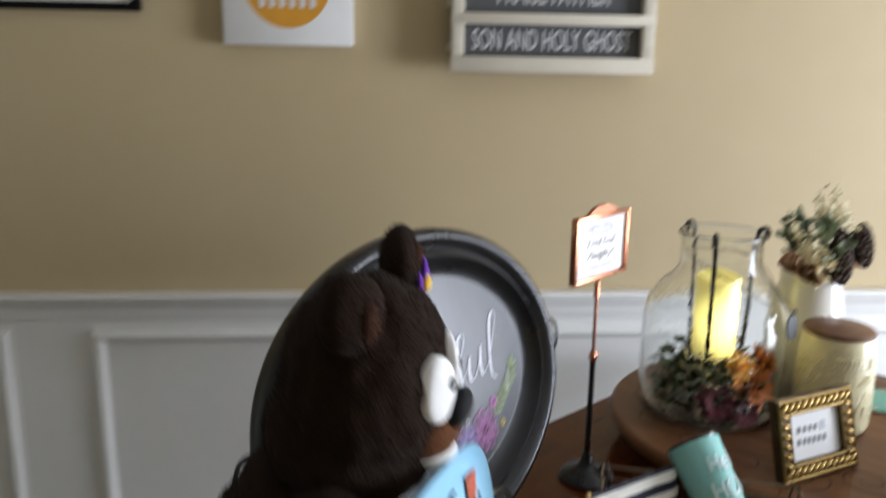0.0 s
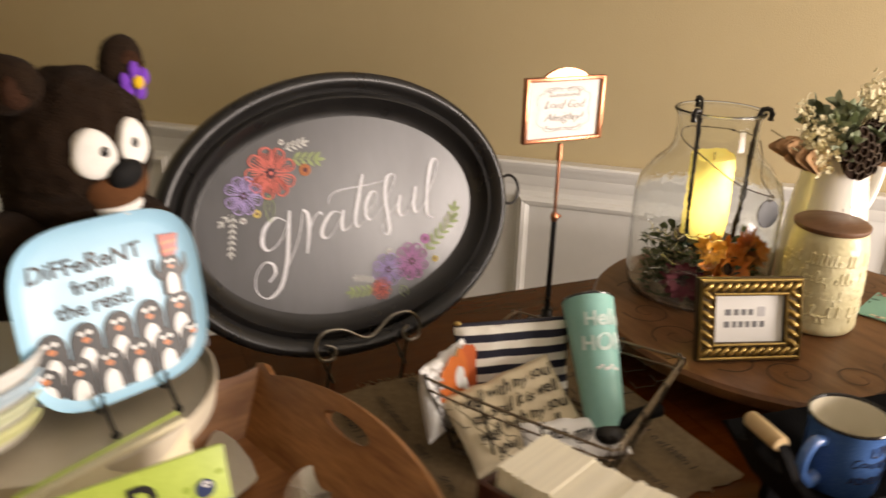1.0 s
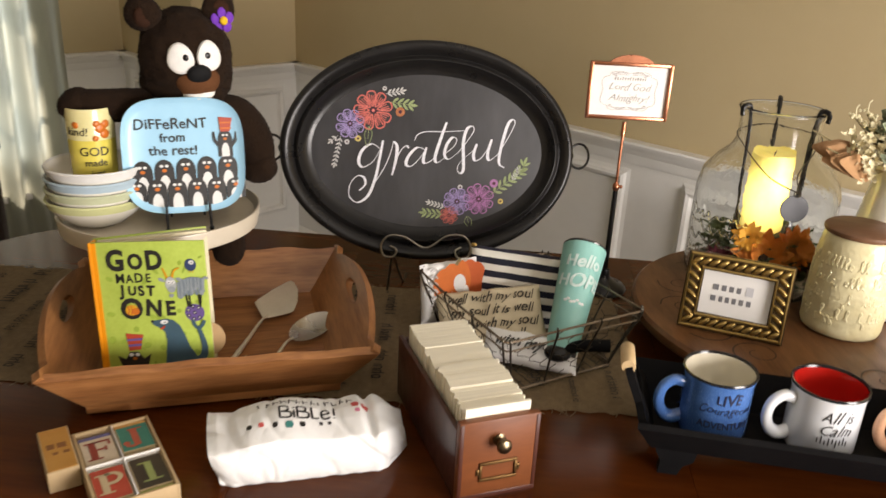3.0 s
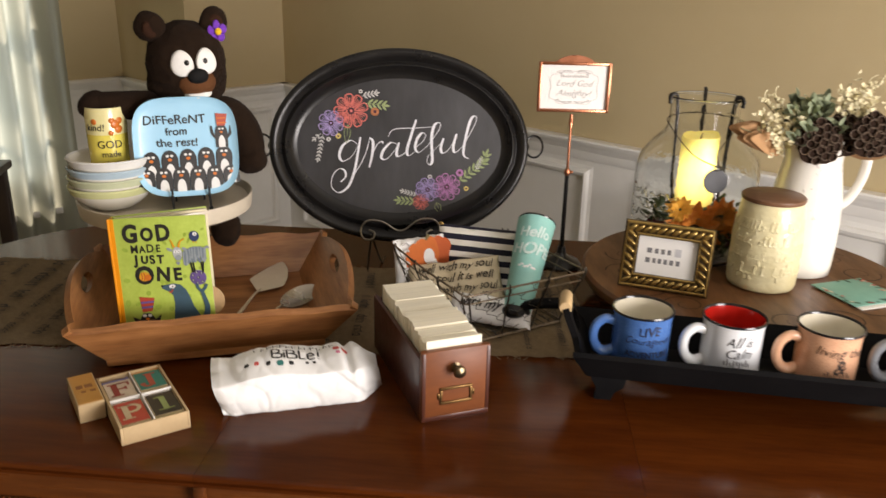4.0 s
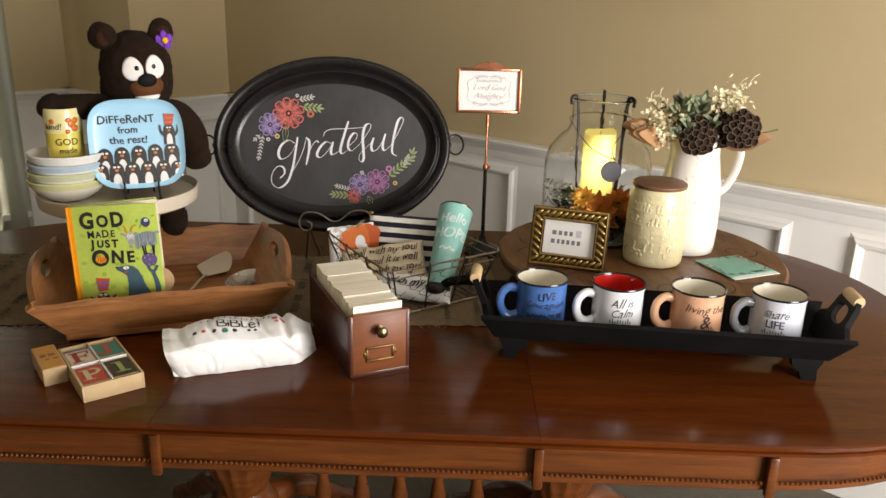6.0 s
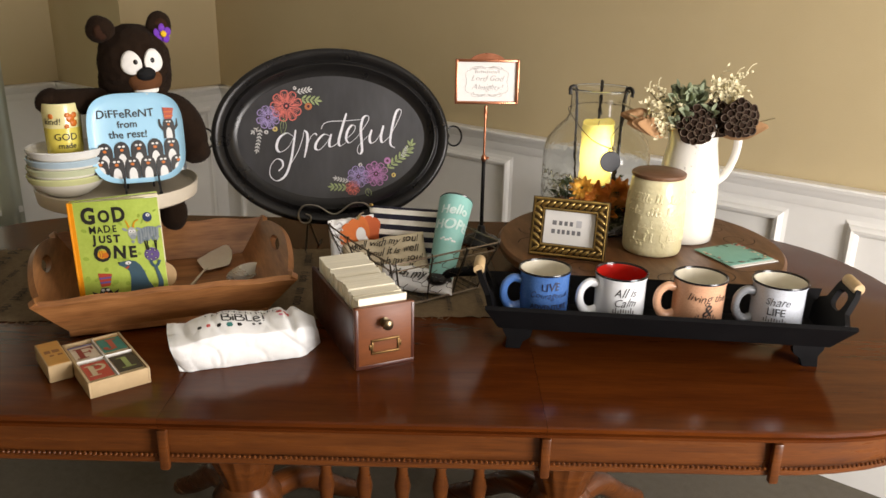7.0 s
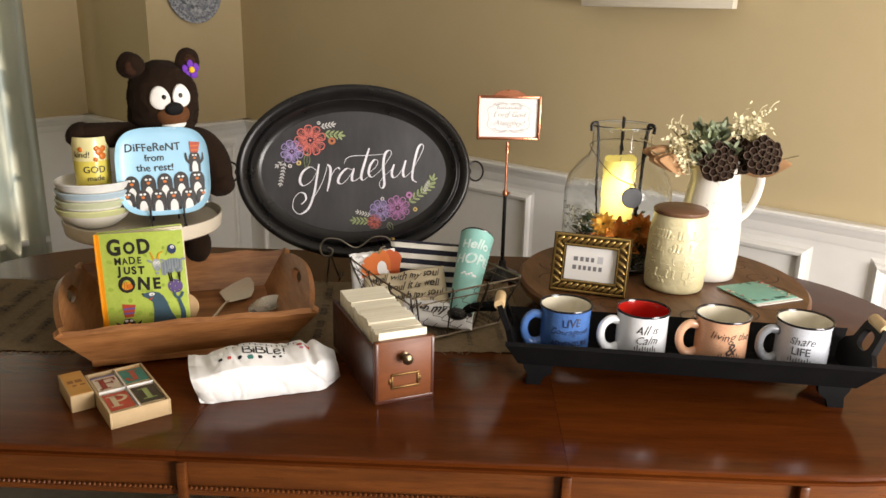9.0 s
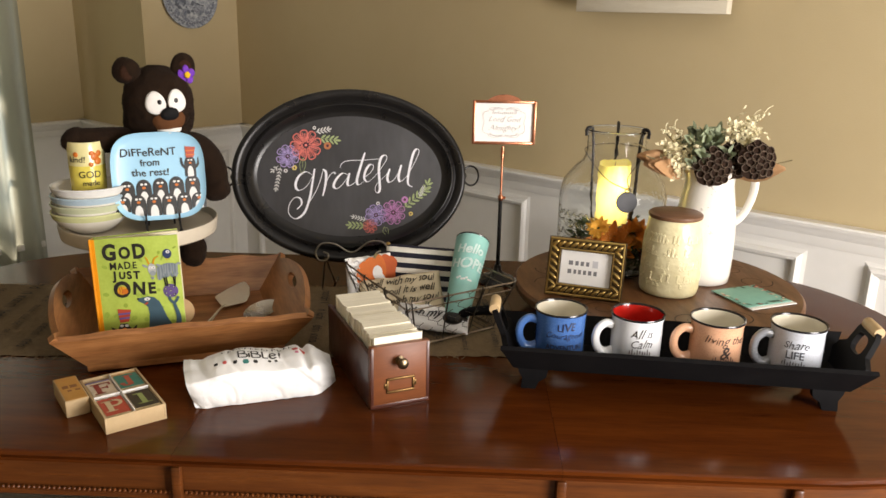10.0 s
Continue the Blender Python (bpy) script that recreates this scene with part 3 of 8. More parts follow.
for s in (-1, 1):                      # ring handles on the ends
    bm = bm_new()
    tube(bm, [(s * 0.322 + 0.021 * math.cos(a), -0.008, 0.0 + 0.026 * math.sin(a)) for a in [2 * math.pi * i / 12 for i in range(12)]], 0.0026, closed=True, n=3)
    tube(bm, [(s * 0.300, -0.004, 0.012), (s * 0.306, -0.008, 0.0), (s * 0.300, -0.004, -0.012)], 0.005)
    part("ring_handle", bm, M_BLACKMETAL, oval)

# the script word, stroke by stroke
S = 0.000655


def art(x, y):
    return ((x - 457) * S, (394 - y) * S)


def brush(lo, hi):
    """Broad on the down strokes, thin on the up strokes."""
    return lambda t, d: (lo + (hi - lo) * max(0.0, -d.y) ** 0.8) * (0.55 + 0.45 * math.sin(math.pi * min(1, max(0, t * 1.1))) ** 0.5)


STROKES = dict(
    g=[[(303, 388), (278, 374), (248, 394), (236, 430), (250, 449), (282, 430), (304, 392)], [(313, 362), (303, 420), (290, 485), (268, 540), (234, 563), (208, 543), (210, 505), (232, 478), (254, 482), (258, 505), (240, 524)], [(284, 505), (318, 450), (338, 400), (346, 366)]],
    r=[[(346, 364), (358, 378), (356, 420), (344, 472)], [(347, 462), (360, 415), (374, 388), (388, 377), (396, 384)]],
    a=[[(448, 388), (424, 381), (398, 406), (388, 434), (404, 442), (430, 418), (451, 386)], [(453, 380), (444, 416), (449, 431), (472, 420), (490, 396)]],
    t=[[(516, 298), (498, 352), (482, 408), (488, 428), (510, 414)], [(414, 360), (424, 340), (452, 330), (510, 328), (586, 322)]],
    e=[[(508, 402), (540, 376), (550, 352), (536, 346), (518, 370), (512, 402), (526, 416), (552, 396)]],
    f=[[(552, 398), (580, 362), (604, 324), (600, 308), (582, 318), (572, 360), (574, 420), (574, 450), (564, 461), (555, 448), (564, 424), (606, 384)]],
    u=[[(616, 364), (606, 398), (612, 418), (632, 408), (652, 378)], [(664, 348), (652, 392), (658, 416), (682, 398)]],
    l=[[(682, 400), (712, 350), (736, 300), (732, 283), (716, 296), (700, 350), (690, 404), (692, 428), (708, 438)]])
for ch, strokes in STROKES.items():
    bm = bm_new()
    for k, st in enumerate(strokes):
        ribbon(bm, [art(*p) for p in st], brush(0.0018, 0.0066), z=0.0, n=8)
    part("script_letter", bm, M_CHALKW, oval, "white painted script letter " + ch, m=pose(0, 0.0026, 0) @ FACE)


def flower(bm, x, y, r, petals, mi, core, z=0.0):
    """Petals drawn as a chalk outline with loose hatching inside."""
    fr = random.Random(int((x + 1) * 9000 + (y + 1) * 700))
    for i in range(petals):
        a = 2 * math.pi * i / petals + 0.3 + fr.uniform(-.08, .08)
        ca, sa = math.cos(a), math.sin(a)

        def at(u, v):
            return (x + r * (u * ca - v * sa), y + r * (u * sa + v * ca))
        # a round-tipped petal, slim at the heart, open between two rough strokes
        k = math.pi / petals * 0.80
        rim = [at(0.20, 0.0), at(0.42, 0.42 * k), at(0.74, 0.80 * k), at(0.93, 0.62 * k), at(0.985, 0.0), at(0.93, -0.62 * k), at(0.74, -0.80 * k), at(0.42, -0.42 * k), at(0.20, 0.0)]
        ribbon(bm, rim, r * 0.070, z, 4, mi)
        for v in (-0.45, -0.05, 0.40):
            ribbon(bm, [at(0.30 + fr.uniform(0, .12), v * k * 0.35), at(0.60, v * k * 0.85), at(fr.uniform(0.74, 0.90), v * k)], r * fr.uniform(0.030, 0.062), z + 0.0001, 2, mi)
    blot(bm, x, y, 0.17 * r, 0.17 * r, 0, z + 0.0008, 12, core)
    blot(bm, x, y, 0.08 * r, 0.08 * r, 0, z + 0.0012, 10, mi)


def sprig(bm, x, y, ang, ln, pairs, leaf, mi, z=0.0):
    ca, sa = math.cos(ang), math.sin(ang)
    ribbon(bm, [(x, y), (x + ca * ln, y + sa * ln)], 0.0010, z, 2, mi)
    if pairs == 1:                      # a single outlined leaf
        pts = [(x + ca * t * ln - sa * v * leaf, y + sa * t * ln + ca * v * leaf) for t, v in ((0, 0), (0.5, 0.45), (1.0, 0.4), (1.6, 0), (1.0, -0.4), (0.5, -0.45), (0, 0))]
        ribbon(bm, pts, 0.0012, z, 4, mi)
        return
    for i in range(pairs):
        t = (i + 0.6) / pairs * ln
        for s in (-1, 1):
            a2 = ang + s * 0.75
            blot(bm, x + ca * t + math.cos(a2) * leaf * 0.6, y + sa * t + math.sin(a2) * leaf * 0.6, leaf * 0.58, leaf * 0.20, a2, z, 10, mi, 0.5)
    blot(bm, x + ca * (ln + leaf * 0.5), y + sa * (ln + leaf * 0.5), leaf * 0.6, leaf * 0.22, ang, z, 10, mi, 0.5)


HUES = list(CHALK)
K = {k: i for i, k in enumerate(HUES)}
MATS = [CHALK[k] for k in HUES]


def posy(items, label):
    bm = bm_new()
    for kind, x, y, *rest in items:
        px, py = art(x, y)
        if kind == "f":
            r, n, c = rest
            flower(bm, px, py, r * S, n, K[c], K["dark"])
        elif kind == "s":
            a, ln, n, lf, c = rest
            sprig(bm, px, py, radians(a), ln * S, n, lf * S, K[c], 0.0)
        else:
            r, c = rest
            blot(bm, px, py, r * S, r * S, 0, 0.0003, 12, K[c])
            blot(bm, px, py, r * S * 0.4, r * S * 0.4, 0, 0.0006, 10, K["dark"])
    part("painted_posy", bm, MATS, oval, label, m=pose(0, 0.0024, 0) @ FACE)


posy([("f", 280, 268, 62, 9, "coral"), ("f", 207, 312, 46, 8, "lilac"), ("s", 330, 240, -6, 68, 4, 22, "green"), ("s", 318, 215, 12, 52, 4, 15, "white"), ("d", 366, 270, 15, "rust"), ("d", 233, 358, 10, "yellow"),
      ("s", 268, 318, -95, 40, 1, 24, "green"), ("s", 178, 352, -102, 92, 7, 12, "white"), ("s", 170, 350, -140, 30, 2, 12, "white"), ("d", 198, 370, 8, "white"), ("d", 315, 198, 7, "white")], "coral and lilac painted chalk flowers")
posy([("f", 628, 542, 50, 9, "orchid"), ("f", 557, 552, 44, 8, "lilac"), ("f", 533, 597, 29, 8, "coral"), ("s", 668, 525, 38, 120, 6, 24, "green"), ("s", 735, 480, 62, 42, 5, 12, "white"), ("s", 760, 462, 70, 40, 2, 22, "green"),
      ("s", 515, 596, 176, 62, 4, 20, "green"), ("s", 520, 572, 165, 56, 5, 12, "white"), ("d", 676, 490, 14, "orchid"), ("d", 700, 548, 9, "yellow"), ("s", 590, 600, -70, 24, 1, 24, "green"), ("d", 566, 505, 8, "white")], "orchid and lilac painted chalk flowers")

# wire easel under the tray
easel = thing("wire_easel", "bronze wire easel with scrolled front holding the oval tray", "easel", OVAL @ pose(0.0, 0, 0))
bm = bm_new()
zb = -0.208
tube(bm, [(-0.075, -0.030, zb + 0.010), (-0.062, -0.034, zb + 0.003), (-0.068, -0.036, zb - 0.012), (-0.088, -0.036, zb - 0.010), (-0.094, -0.034, zb + 0.012), (-0.078, -0.034, zb + 0.032), (-0.045, -0.034, zb + 0.030), (-0.015, -0.034, zb + 0.012),
          (0.0, -0.034, zb + 0.008), (0.015, -0.034, zb + 0.014), (0.045, -0.034, zb + 0.034), (0.078, -0.034, zb + 0.034), (0.094, -0.034, zb + 0.014), (0.088, -0.036, zb - 0.010), (0.068, -0.036, zb - 0.012), (0.062, -0.034, zb + 0.003), (0.075, -0.030, zb + 0.010)], 0.0026)
part("scroll", bm, M_SILVERWIRE, easel, "pale scrolled wire")
bm = bm_new()
inv = OVAL.inverted()
for s in (-1, 1):
    foot, back = inv @ (OVAL @ Vector((s * 0.075, -0.06, 0)) * 1), None
    g = OVAL @ Vector((s * 0.07, -0.035, -0.23))
    tube(bm, [(s * 0.07, -0.034, zb - 0.004), (s * 0.07, 0.02, zb - 0.008), inv @ Vector((g.x + 0.01, g.y + 0.06, TOP + 0.004)), inv @ Vector((g.x + 0.01, g.y + 0.10, TOP + 0.0025))], 0.0025)
    tube(bm, [(s * 0.07, 0.02, zb - 0.006), (s * 0.05, 0.028, -0.08), (0, 0.032, 0.06)], 0.0025)
g = OVAL @ Vector((0, 0.03, 0.03))
tube(bm, [(0, 0.032, 0.06), inv @ Vector((g.x - 0.03, g.y + 0.13, TOP + 0.003))], 0.0025, smooth=False)
tube(bm, [inv @ Vector((OVAL @ Vector((-0.07, -0.034, zb - 0.004))).xyz), inv @ Vector((0.655, 0.90, TOP + 0.004)), inv @ Vector((0.66, 0.885, TOP + 0.0025))], 0.0025)
tube(bm, [inv @ Vector((OVAL @ Vector((0.07, -0.034, zb - 0.004))).xyz), inv @ Vector((0.79, 0.935, TOP + 0.004)), inv @ Vector((0.795, 0.92, TOP + 0.0025))], 0.0025)
part("frame", bm, M_DARKWIRE, easel)

# sign on a telescoping stand
M_COPPER = mat("brushed_copper", (0.55, 0.23, 0.13), (0.42, 0.16, 0.09), scale=40, rough=0.3, metal=1.0)
M_PAPER = mat("white_card", (0.80, 0.79, 0.77), (0.77, 0.76, 0.73), scale=20, rough=0.7)
M_GREYINK = plain("grey_ink", (0.48, 0.46, 0.455), 0.8)
SIGN = pose(1.1115, 1.038, TOP, 0, 0, 8.0)
sign = thing("sign_stand", "copper-framed card on a tall black and copper stand", "sign stand", SIGN)
bm = bm_new()
lathe(bm, [(0.048, 0.0), (0.050, 0.006), (0.044, 0.014), (0.022, 0.022), (0.012, 0.032), (0.009, 0.05)], 32, cap_top=True)
part("base", bm, M_BLACKMETAL, sign)
bm = bm_new()
lathe(bm, [(0.0055, 0.03), (0.0050, 0.232)], 14, cap_top=True)
part("lower_pole", bm, M_BLACKMETAL, sign)
bm = bm_new()
lathe(bm, [(0.0030, 0.23), (0.0030, 0.36)], 12)
lathe(bm, [(0.0055, 0.229), (0.0075, 0.233), (0.0075, 0.240), (0.0042, 0.246)], 16, cap_top=True)
lathe(bm, [(0.005, 0.345), (0.005, 0.360), (0.0045, 0.361), (0.0045, 0.375)], 12, cap_top=True)
ball(bm, (0.010, 0, 0.237), 0.0042, sub=2)
part("upper_pole", bm, M_COPPER, sign, "copper rod with a collar")
SX, SZ0, SZ1 = 0.082, 0.381, 0.494
bm = bm_new()
for b in ((0, -0.002, SZ0 + 0.003, 2 * SX, 0.012, 0.007), (0, -0.002, SZ1 - 0.003, 2 * SX, 0.012, 0.007), (-SX + 0.003, -0.002, (SZ0 + SZ1) / 2, 0.007, 0.0125, SZ1 - SZ0), (SX - 0.003, -0.002, (SZ0 + SZ1) / 2, 0.007, 0.0125, SZ1 - SZ0)):
    box(bm, *b, bevel=0.0012)
sheet(bm, [(-0.045 + 0.09 * i / 12, SZ1 + 0.016 * math.sin(math.pi * i / 12) ** 0.7) for i in range(13)], [], -0.005, 0.002)
part("card_frame", bm, M_COPPER, sign)
bm = bm_new()
box(bm, 0, 0.0, (SZ0 + SZ1) / 2, 2 * SX - 0.008, 0.003, SZ1 - SZ0 - 0.008)
card = part("card", bm, M_PAPER, sign)
bm = bm_new()
pts = []
for i in range(64):                    # scalloped border
    a = 2 * math.pi * i / 64
    k = 1 + 0.10 * abs(math.sin(4 * a))
    pts.append((0.052 * k * math.copysign(abs(math.cos(a)) ** 0.6, math.cos(a)), 0.036 * k * math.copysign(abs(math.sin(a)) ** 0.6, math.sin(a))))
ribbon(bm, pts + pts[:1], 0.0008, 0, 2)
for k in range(3):                     # flourishes over and under the words, and a worn top line
    for q in (-1, 1):
        ribbon(bm, [(q * 0.004, 0.036 - 0.002 * k), (q * 0.018, 0.039 - 0.003 * k), (q * (0.030 + 0.004 * k), 0.033), (q * 0.026, 0.029)], 0.0007, 0.0002, 4)
        ribbon(bm, [(q * 0.002, -0.032), (q * 0.016, -0.037 + 0.002 * k), (q * (0.030 + 0.004 * k), -0.032), (q * 0.034, -0.027)], 0.0007, 0.0002, 4)
for i in range(13):
    ribbon(bm, [(-0.030 + 0.005 * i, 0.022), (-0.029 + 0.005 * i, 0.0285 - 0.001 * (i % 3))], 0.0016, 0.0002, 1)
part("printed_border", bm, M_GREYINK, card, m=pose(0, -0.0022, (SZ0 + SZ1) / 2) @ FACE)
write("Lord God", 0.0205, M_GREYINK, card, pose(0, -0.0024, (SZ0 + SZ1) / 2 + 0.008) @ FACE, shear=0.45, bold=-0.00035, sway=0.12)
write("Almighty!", 0.0205, M_GREYINK, card, pose(0, -0.0024, (SZ0 + SZ1) / 2 - 0.014) @ FACE, shear=0.45, bold=-0.00035, sway=0.12)


# ---- the bread bowl, cake stand, bear and what stands with them ----
BOWL = pose(0.424, 0.570, TOP + 0.006, 0, 0, 24.7)
bowl = thing("bread_tray", "brown wooden bread tray with curved ends and cut-out handles", "tray", BOWL)
BX, BY, TX, TY, BH = 0.190, 0.180, 0.250, 0.228, 0.080
bm = bm_new()
box(bm, 0, 0, 0.009, 2 * BX + 0.01, 2 * BY + 0.01, 0.018, bevel=0.003)
part("floor_board", bm, M_WOODBOWL, bowl)


def slanted(outline, holes, thick, m, name, parent, material):
    bm = bm_new()
    sheet(bm, outline, holes, 0.0, thick)
    return part(name, bm, material, parent, m=m, smooth=50)


hs = math.hypot(BH, TY - BY)
la = math.degrees(math.atan2(TY - BY, BH))
for s, rz in ((1, 0), (-1, 180)):      # long sides, with a wavering upper edge
    top = [(TX - 2 * TX * i / 24, hs + 0.007 * math.sin(math.pi * i / 24) + 0.0025 * math.sin(i * 1.1)) for i in range(25)]
    slanted([(-BX, 0), (BX, 0)] + top, [], 0.014, pose(0, -BY * s, 0.006, la, 0, rz), "side_board", bowl, M_WOODBOWL)
he = math.hypot(BH, TX - BX)
le = math.degrees(math.atan2(TX - BX, BH))
for s, rz in ((1, 90), (-1, -90)):     # tall ends with a hand hole
    top = []
    for i in range(33):
        u = 1 - 2 * i / 32
        arch = 0.036 * max(0.0, math.cos(u * math.pi / 2 * 1.25)) ** 0.7 + 0.010 * math.exp(-((abs(u) - 0.93) / 0.07) ** 2)
        top.append((TY * u, he * 0.98 + arch))
    hole = [(0.052 * math.cos(a) * (1 if abs(math.cos(a)) < 0.9 else 0.95), 0.102 + 0.012 * math.sin(a)) for a in [2 * math.pi * i / 20 for i in range(20)]]
    slanted([(-BY, 0), (BY, 0)] + top, [hole], 0.014, pose(BX * s, 0, 0.006, le, 0, rz), "end_board", bowl, M_WOODBOWL)
M_BURN = plain("pale_engraving", (0.42, 0.27, 0.14), 0.7)
write("well with my soul", 0.045, M_BURN, bowl, pose(0.05, -0.09, 0.0186, 0, 0, 2), name="engraved_script", shear=0.3)

# cake stand
M_STONE = mat("beige_stoneware", (0.56, 0.50, 0.40), (0.48, 0.42, 0.33), scale=12, rough=0.35, coat=0.2)
STX, STY, STZ = 0.315, 0.607, 1.000
stand = thing("cake_stand", "beige and white ceramic cake stand on a pedestal", "cake stand", pose(STX, STY, TOP + 0.0245))
bm = bm_new()
h = STZ - TOP - 0.0245
lathe(bm, [(0.060, 0), (0.060, 0.005), (0.050, 0.014), (0.030, 0.03), (0.024, 0.07), (0.030, h - 0.03), (0.06, h - 0.016), (0.11, h - 0.022), (0.150, h - 0.022)], 56, cap_top=False)
part("pedestal", bm, M_STONE, stand)
bm = bm_new()
lathe(bm, [(0.140, h - 0.0225), (0.158, h - 0.0225), (0.165, h - 0.018), (0.169, h + 0.008), (0.1685, h + 0.012), (0.166, h + 0.0125), (0.163, h + 0.008), (0.158, h), (0.0, h)], 64, cap_bottom=False)
part("plate", bm, M_STONE, stand)

# nested bowls
BOWLC = [mat("glazed_" + n, c, rough=0.2, coat=0.4, scale=15) for n, c in (("yellow_green", (0.60, 0.62, 0.32)), ("olive", (0.52, 0.56, 0.38)), ("pale_blue", (0.40, 0.53, 0.62)), ("white", (0.74, 0.74, 0.72)))]
M_RED = plain("red_print", (0.45, 0.06, 0.03), 0.4)
BCX, BCY = 0.243, 0.532
bz = STZ
for i, mt in enumerate(BOWLC):
    b = thing("cereal_bowl", ("white ceramic cereal bowl with a green band in a stack", "white ceramic bowl with an olive rim band in a stack", "white ceramic bowl with a pale blue rim band in a stack", "white ceramic bowl with a printed rim on top of a stack")[i], "bowl", pose(BCX + 0.002 * i, BCY, bz + 0.0005, 0, 0, 40 * i), group="stacked bowls")
    r = 0.079
    bm = bm_new()
    lathe(bm, [(0.036, 0.0), (0.040, 0.002), (0.046, 0.005), (0.064, 0.019), (0.074, 0.032), (r, 0.045), (r - 0.001, 0.047), (r - 0.004, 0.045), (0.071, 0.034), (0.060, 0.021), (0.042, 0.008), (0.0, 0.007)], 48)
    part("body", bm, M_WHITECER, b)
    bm = bm_new()
    lathe(bm, [(0.0750, 0.0415), (r - 0.004, 0.0452), (r - 0.0015, 0.0478), (r + 0.0008, 0.0450), (r - 0.0012, 0.0405), (0.0757, 0.0338)], 48, cap_bottom=False)
    part("rim_band", bm, mt, b)
    bz += 0.0185 if i < 3 else 0
TOPBOWL = bz

# yellow mug in the top bowl
M_YELLOW = mat("yellow_print_glaze", (0.70, 0.60, 0.13), (0.64, 0.52, 0.08), scale=10, rough=0.2, coat=0.4)
# the same yellow made paler for the upper half, as if lit
M_LITYELLOW = mat("lit_yellow_print", (0.72, 0.68, 0.40), (0.68, 0.60, 0.25), scale=20, rough=0.25, coat=0.4)
M_ORANGE = plain("orange_print", (0.62, 0.16, 0.02), 0.35)
M_INKG = plain("black_print", (0.015, 0.014, 0.014), 0.45)
MUGM = pose(BCX + 0.002, BCY + 0.004, TOPBOWL + 0.0092, 0, 0, 44)
ymug = thing("printed_mug", "tall yellow printed ceramic mug in a bowl, coloured paler above where light falls", "mug", MUGM)
bm = bm_new()
lathe(bm, [(0.032, 0), (0.035, 0.003), (0.0365, 0.080)], 40)
part("lower_body", bm, M_YELLOW, ymug)
bm = bm_new()
lathe(bm, [(0.0365, 0.0802), (0.0372, 0.128), (0.0364, 0.130), (0.034, 0.128), (0.034, 0.08)], 40, cap_bottom=False)
part("upper_body", bm, M_LITYELLOW, ymug)
for tx, z, sz, ang, sh in (("GOD", 0.062, 0.020, 16, 0), ("made", 0.044, 0.016, 18, 0), ("just", 0.027, 0.015, 20, 0), ("kind!", 0.094, 0.018, -22, 0.1)):
    write(tx, sz, M_INKG, ymug, pose(0, 0, z, 0, 0, ang - 24), wrap=0.0372, shear=sh)
bm = bm_new()
for a, z, r in ((12, 0.100, 0.009), (3, 0.107, 0.006), (22, 0.090, 0.008), (26, 0.106, 0.007), (-2, 0.084, 0.005), (-48, 0.105, 0.006)):
    t = radians(a - 90)
    ball(bm, (0.0360 * math.cos(t), 0.0360 * math.sin(t), z), (r, 0.0028, r), m=pose(0, 0, 0, 0, 0, a), sub=2)
tagged(part("flower_print", bm, M_ORANGE, ymug), kind="stuff")

# square plate on a little easel
M_SKYBLUE = mat("sky_blue_glaze", (0.34, 0.62, 0.80), (0.28, 0.56, 0.76), scale=8, rough=0.34, coat=0.06, spec=0.4)
PLATE = pose(0.397, 0.549, STZ + 0.026, -8, 0, 29)
plate = thing("square_plate", "sky-blue square melamine plate with lettering and rows of dark oval figures", "plate", PLATE)


def squircle(a, b, n=72, k=3.6):
    return [(a * math.copysign(abs(math.cos(2 * math.pi * i / n)) ** (2 / k), math.cos(2 * math.pi * i / n)), b * math.copysign(abs(math.sin(2 * math.pi * i / n)) ** (2 / k), math.sin(2 * math.pi * i / n))) for i in range(n)]


PW, PH = 0.0955, 0.094
bm = bm_new()
rings = []
for t, d in ((0.86, 0.008), (0.97, 0.002), (1.0, -0.004), (0.995, -0.0055), (0.97, -0.003), (0.90, 0.001), (0.84, 0.0032), (0.5, 0.0036)):
    rings.append([bm.verts.new((x * t, d, PH + z * t)) for x, z in squircle(PW, PH)])
for p, q in zip(rings, rings[1:]):
    for i in range(72):
        bm.faces.new((p[i], p[(i + 1) % 72], q[(i + 1) % 72], q[i]))
bm.faces.new(rings[0])
bm.faces.new(rings[-1])
part("plate_body", bm, M_SKYBLUE, plate, smooth=60)
for tx, x, z, sz in (("DiFFeReNT", -0.018, 0.145, 0.0235), ("from", -0.016, 0.123, 0.0205), ("the rest!", -0.016, 0.102, 0.0220)):
    write(tx, sz, M_INKG, plate, pose(x, 0.0022, z) @ FACE, bold=0.0002, sway=0.05)
M_WHITEP = plain("white_print", (0.75, 0.75, 0.74), 0.3)
PR = [M_INKG, M_WHITEP, M_ORANGE, M_RED]


